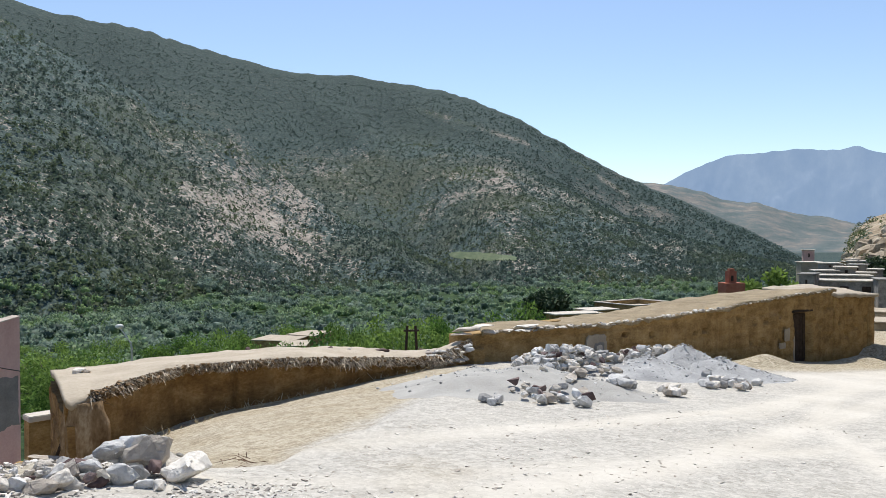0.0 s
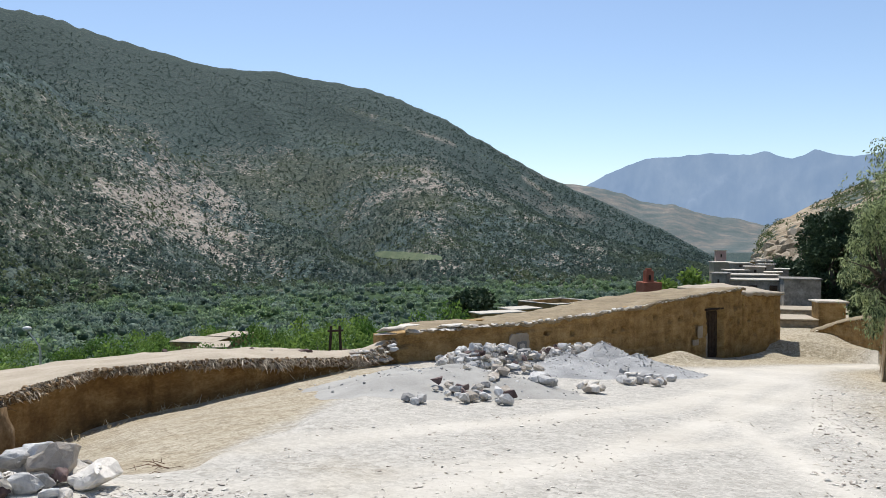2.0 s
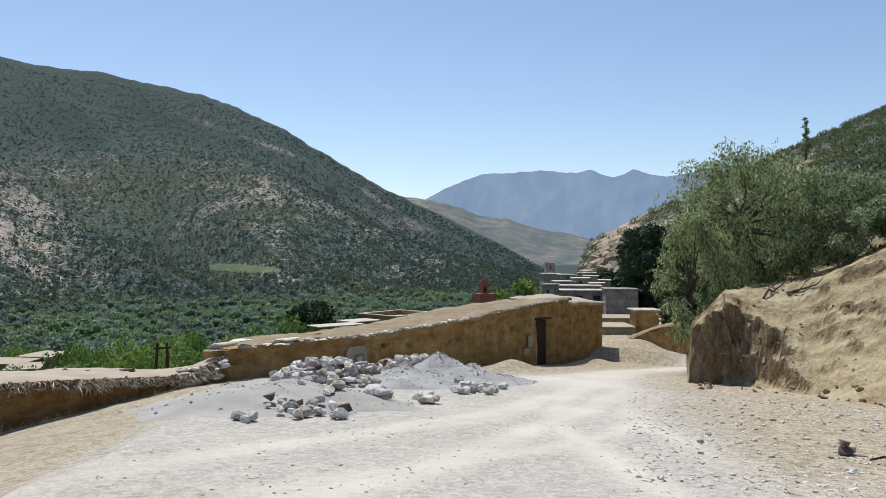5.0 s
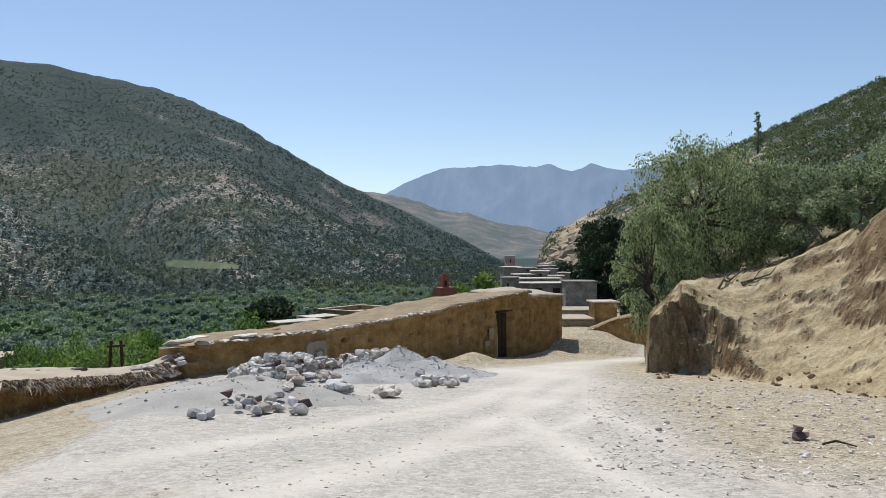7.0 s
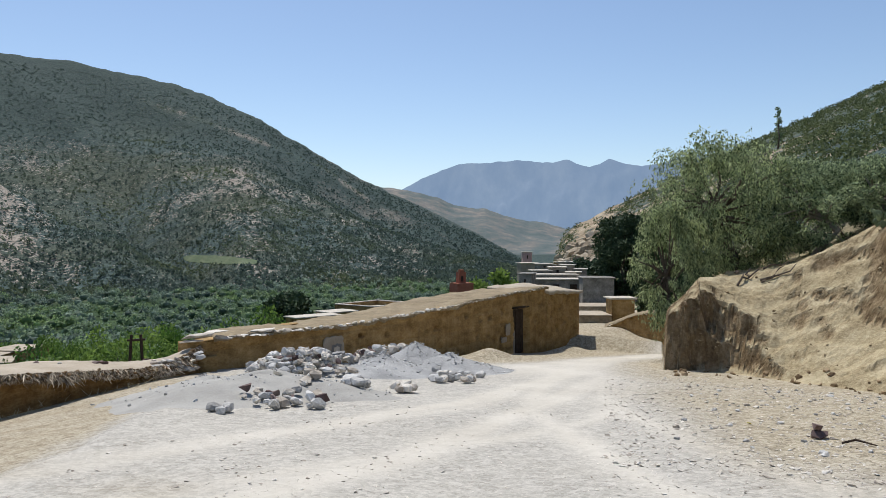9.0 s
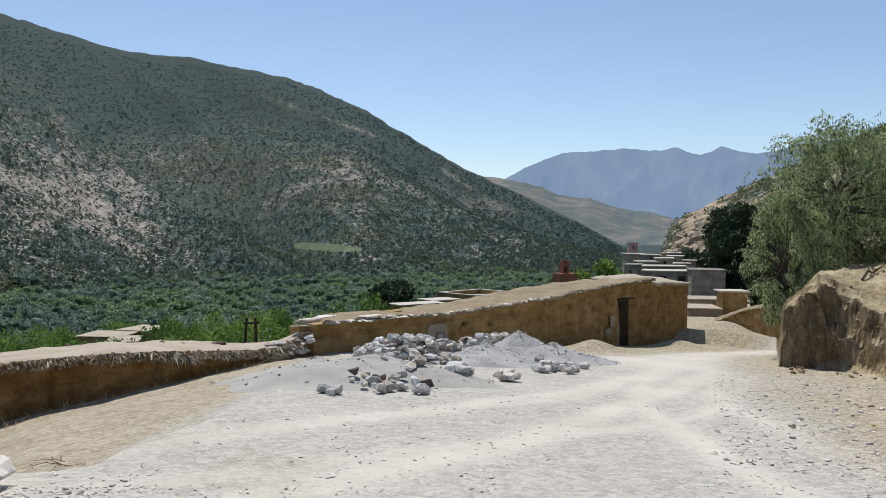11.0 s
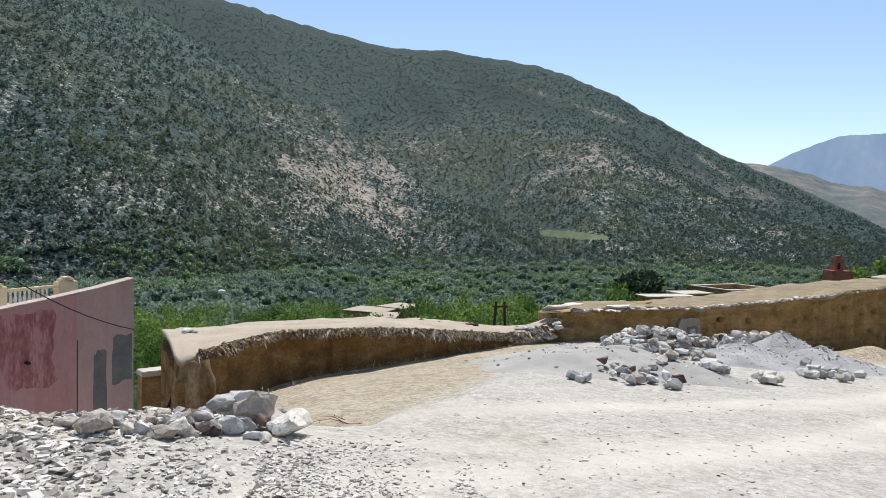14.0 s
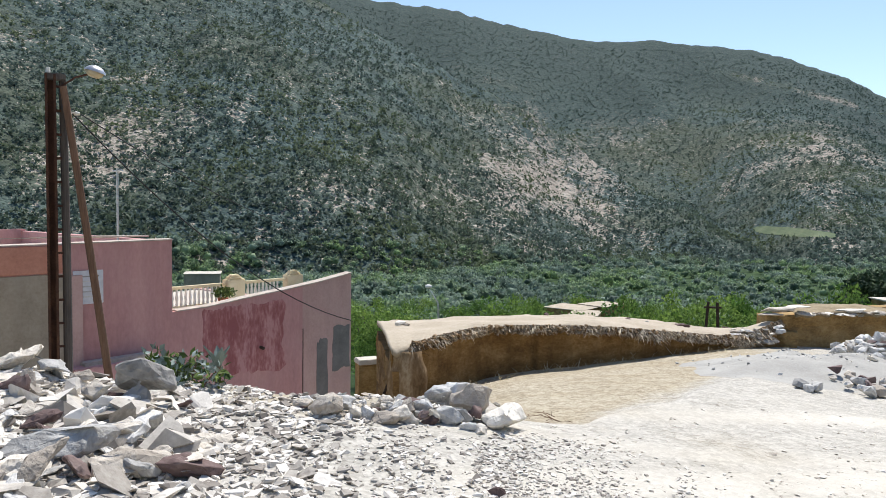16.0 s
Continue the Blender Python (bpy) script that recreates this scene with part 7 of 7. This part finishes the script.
part("arm", tube_bm([(0.5, 0.25, hz - 0.95), (0.2, 0.1, hz - 0.4), (0, 0, hz - 0.08)], [0.04, 0.035, 0.03], 8), M_METAL, lp)
bm = bmesh.new()
bmesh.ops.create_uvsphere(bm, u_segments=14, v_segments=8, radius=0.2)
bmesh.ops.scale(bm, vec=(1.2, 0.9, 0.7), verts=bm.verts)
bmesh.ops.translate(bm, vec=(0, 0, hz), verts=bm.verts)
part("lamp_head", bm, M_WHITE, lp, "white lamp head", smooth=True)

# ---- on the bank and verge ----
st = thing("stone_stack", polar(-41.3, 12.7, ground_at(*polar(-41.3, 12.7)[:2])), "two dark flat stones stacked on the verge", "stones")
piece("slab", BROWN[1], st, (0, 0, 0.06), (0.34, 0.30, 0.28), (0, 4, 20))
piece("slab", BROWN[3], st, (-0.04, 0.02, 0.17), (0.26, 0.24, 0.22), (4, -6, 80))
tagged(part("stick", tube_bm([polar(-42.6, 12.3, ground_at(*polar(-42.6, 12.3)[:2]) + 0.02), polar(-43.4, 12.4, ground_at(*polar(-43.4, 12.4)[:2]) + 0.06), polar(-44.6, 12.2, ground_at(*polar(-44.6, 12.2)[:2]) + 0.02)], [0.015, 0.02, 0.01], 6), M_DARKWOOD), "crooked dark stick lying on the verge", "stick")
x, y, z = grounded(-36.9, 13.6, 0.02)
tagged(piece("litter", SLABS[6], None, (x, y, z), (0.12, 0.1, 0.12), (0, 20, 40)), "crumpled yellow wrapper lying on the verge", "litter")
M_YELLOW = surface("yellow_wrapper", (0.5, 0.42, 0.05), (0.62, 0.52, 0.08), (0.7, 0.6, 0.12), 5, 30, 0.2, 0.005, rough=0.5)
bpy.data.objects["litter"].data = bpy.data.objects["litter"].data.copy()
bpy.data.objects["litter"].data.materials[0] = M_YELLOW
g = np.random.default_rng(90)
clods = tagged(new("bank_clods"), "loose earth clods and stones fallen from the bank", "earth clods", kind="stuff")
M_CLOD = surface("earth_clods", (0.14, 0.09, 0.05), (0.26, 0.18, 0.10), (0.38, 0.28, 0.17), 2, 16, 0.6, 0.03, vary=0.4)
CLODS = hull_set("clod", 6, M_CLOD, 6, 18, (1, 0.8, 0.7))
for k in range(80):
    az = g.uniform(-50, -31.8)
    base = np.interp(az, BANK_AZ, BANK_R)
    r = base - 0.2 + g.normal(0, 0.7)
    x, y, _ = polar(az, r)
    sz = 0.07 + 0.22 * g.random() ** 2
    piece("clod", CLODS[int(g.integers(6))], clods, (x, y, ground_at(x, y) + 0.12 * sz), sz, (g.normal(0, 20), g.normal(0, 20), g.uniform(0, 360)))
for k in range(110):
    az, r = g.uniform(-46, -32), g.uniform(11, 21)
    x, y, _ = polar(az, r)
    sz = 0.04 + 0.11 * g.random() ** 2
    piece("stone", (STONES + PALE)[int(g.integers(18))], clods, (x, y, ground_at(x, y) + 0.1 * sz), sz, (0, 0, g.uniform(0, 360)))
M_CRUMBLE = surface("crumbling_brown_earth", (0.16, 0.11, 0.06), (0.29, 0.22, 0.13), (0.42, 0.34, 0.215), 2.5, 12, 1.0, 0.08, vary=0.3, spread=0.15)
CRUMBS = hull_set("crumb", 7, M_CRUMBLE, 8, 16, (1, 0.85, 0.8))
outcrop = tagged(new("bank_outcrop"), "crumbling brown earth ledges standing out of the bank", "earth ledge", kind="stuff")
n = 800
az = g.uniform(-49, -31.5, n)
r = np.interp(az, BANK_AZ, BANK_R) + np.interp(az, (-50, -44, -40, -36, -33.7, -31.2), (8.5, 8.5, 6.5, 4.8, 3.2, 1.8)) * g.random(n)
x, y = -np.sin(np.radians(az)) * r, np.cos(np.radians(az)) * r
z, _ = ground_many(x, y)
drop = z - ground_many(x * (r - 0.3) / r, y * (r - 0.3) / r)[0]
keep = g.random(n) < np.clip(drop / 0.3 - 0.25, 0.04, 1)
sz = (0.04 + 0.14 * g.random(n) ** 3)[keep]
pts = np.stack([x, y, z], -1)[keep]
tagged(part("earth_lump", scatter_mesh("earth_lump", pts, sz, M_CRUMBLE, 93, 0.6), M_CRUMBLE, outcrop), kind="stuff")
# terraced field across the valley
fa, fe = np.meshgrid(np.linspace(-1.2, 4.0, 24), np.linspace(-1, 1, 16), indexing="ij")
fe = -1.42 + 0.06 * (fa - 1.4) + 0.42 * fe * np.sqrt(np.clip(1.02 - ((fa - 1.4) / 2.65) ** 2, 0.02, 1)) * (0.85 + 0.5 * fbm(fa * 0.9, fa * 0 + 6, 16, 2))
rr_f = np.zeros_like(fa)
test_r = np.linspace(500, 1100, 240)
for k, a in enumerate(fa[:, 0]):
    zz, _ = land(np.full(240, a), test_r)
    ee = np.degrees(np.arctan2(zz - EYE, test_r))
    ee = np.maximum.accumulate(ee)
    rr_f[k] = np.interp(fe[k], ee, test_r)
zz, _ = land(fa.ravel(), rr_f.ravel())
fz = zz.reshape(fa.shape) + 0.35 + 0.25 * fbm(fa * 6.0, fe * 9.0, 15, 3)
co = np.stack([-np.sin(np.radians(fa)) * rr_f, np.cos(np.radians(fa)) * rr_f, fz], -1).reshape(-1, 3)
ix = np.arange(fa.size).reshape(fa.shape)
M_FIELD = surface("terraced_field", (0.080, 0.115, 0.060), (0.125, 0.162, 0.085), (0.19, 0.215, 0.125), 0.06, 0.4, 0.3, 0.5)
tagged(part("field", np_mesh("field", co, np.stack([ix[:-1, :-1], ix[:-1, 1:], ix[1:, 1:], ix[1:, :-1]], -1).reshape(-1, 4)), M_FIELD), "pale green terraced field at the mountain's foot", "field", kind="structure")
# dry twigs on the slope below the lane
tw = thing("dry_twigs", (0, 0, 0), "tangle of dry brown twigs on the grass slope", "twigs")
for k in range(11):
    a0, r0 = 19.3 + g.normal(0, 0.7), 9.6 + g.normal(0, 0.25)
    x, y, _ = polar(a0, r0)
    z = ground_at(x, y)
    dx, dy = g.normal(0, 0.22), g.normal(0, 0.08)
    part("twig", tube_bm([(x, y, z), (x + dx * 0.5, y + dy * 0.5, z + 0.02 + 0.04 * g.random()), (x + dx, y + dy, z + 0.01)], [0.005, 0.004, 0.002], 5), M_POLE, tw)
# exposed roots and a fallen branch on the crest
for k in range(7):
    ga = random.Random(2100 + k)
    a0, r0, turn, ln = -35.4 - 3.2 * ga.random(), 30.0 + 1.2 * ga.random(), ga.uniform(-0.6, 0.9), ga.uniform(0.6, 1.5)
    x, y, _ = polar(a0, r0)
    line = [(x + math.cos(turn) * ln * t + 0.10 * ga.gauss(0, 1), y + math.sin(turn) * ln * t + 0.10 * ga.gauss(0, 1)) for t in (0, 0.35, 0.7, 1.0)]
    tagged(part("fallen_branch", tube_bm([(px, py, ground_at(px, py) + 0.05 + 0.16 * ga.random()) for px, py in line], [0.045, 0.035, 0.025, 0.01], 6), M_BARK), "dead grey branch on the crest of the bank", "branch", "dead branches on the bank")
# prickly pear
cact = thing("prickly_pear", grounded(-45.0, 30.5, 0.0), "prickly pear cactus with flat pads on the bank", "cactus")
for k in range(9):
    bm = bmesh.new()
    bmesh.ops.create_uvsphere(bm, u_segments=10, v_segments=8, radius=0.13)
    bmesh.ops.scale(bm, vec=(0.8, 0.2, 1.15), verts=bm.verts)
    pad = part("pad", bm, M_OLIVE, cact, smooth=True)
    pad.matrix_basis = pose(g.normal(0, 0.28), g.normal(0, 0.15), 0.12 + 0.12 * (k % 4), g.normal(0, 14), g.normal(0, 28), g.uniform(0, 180))
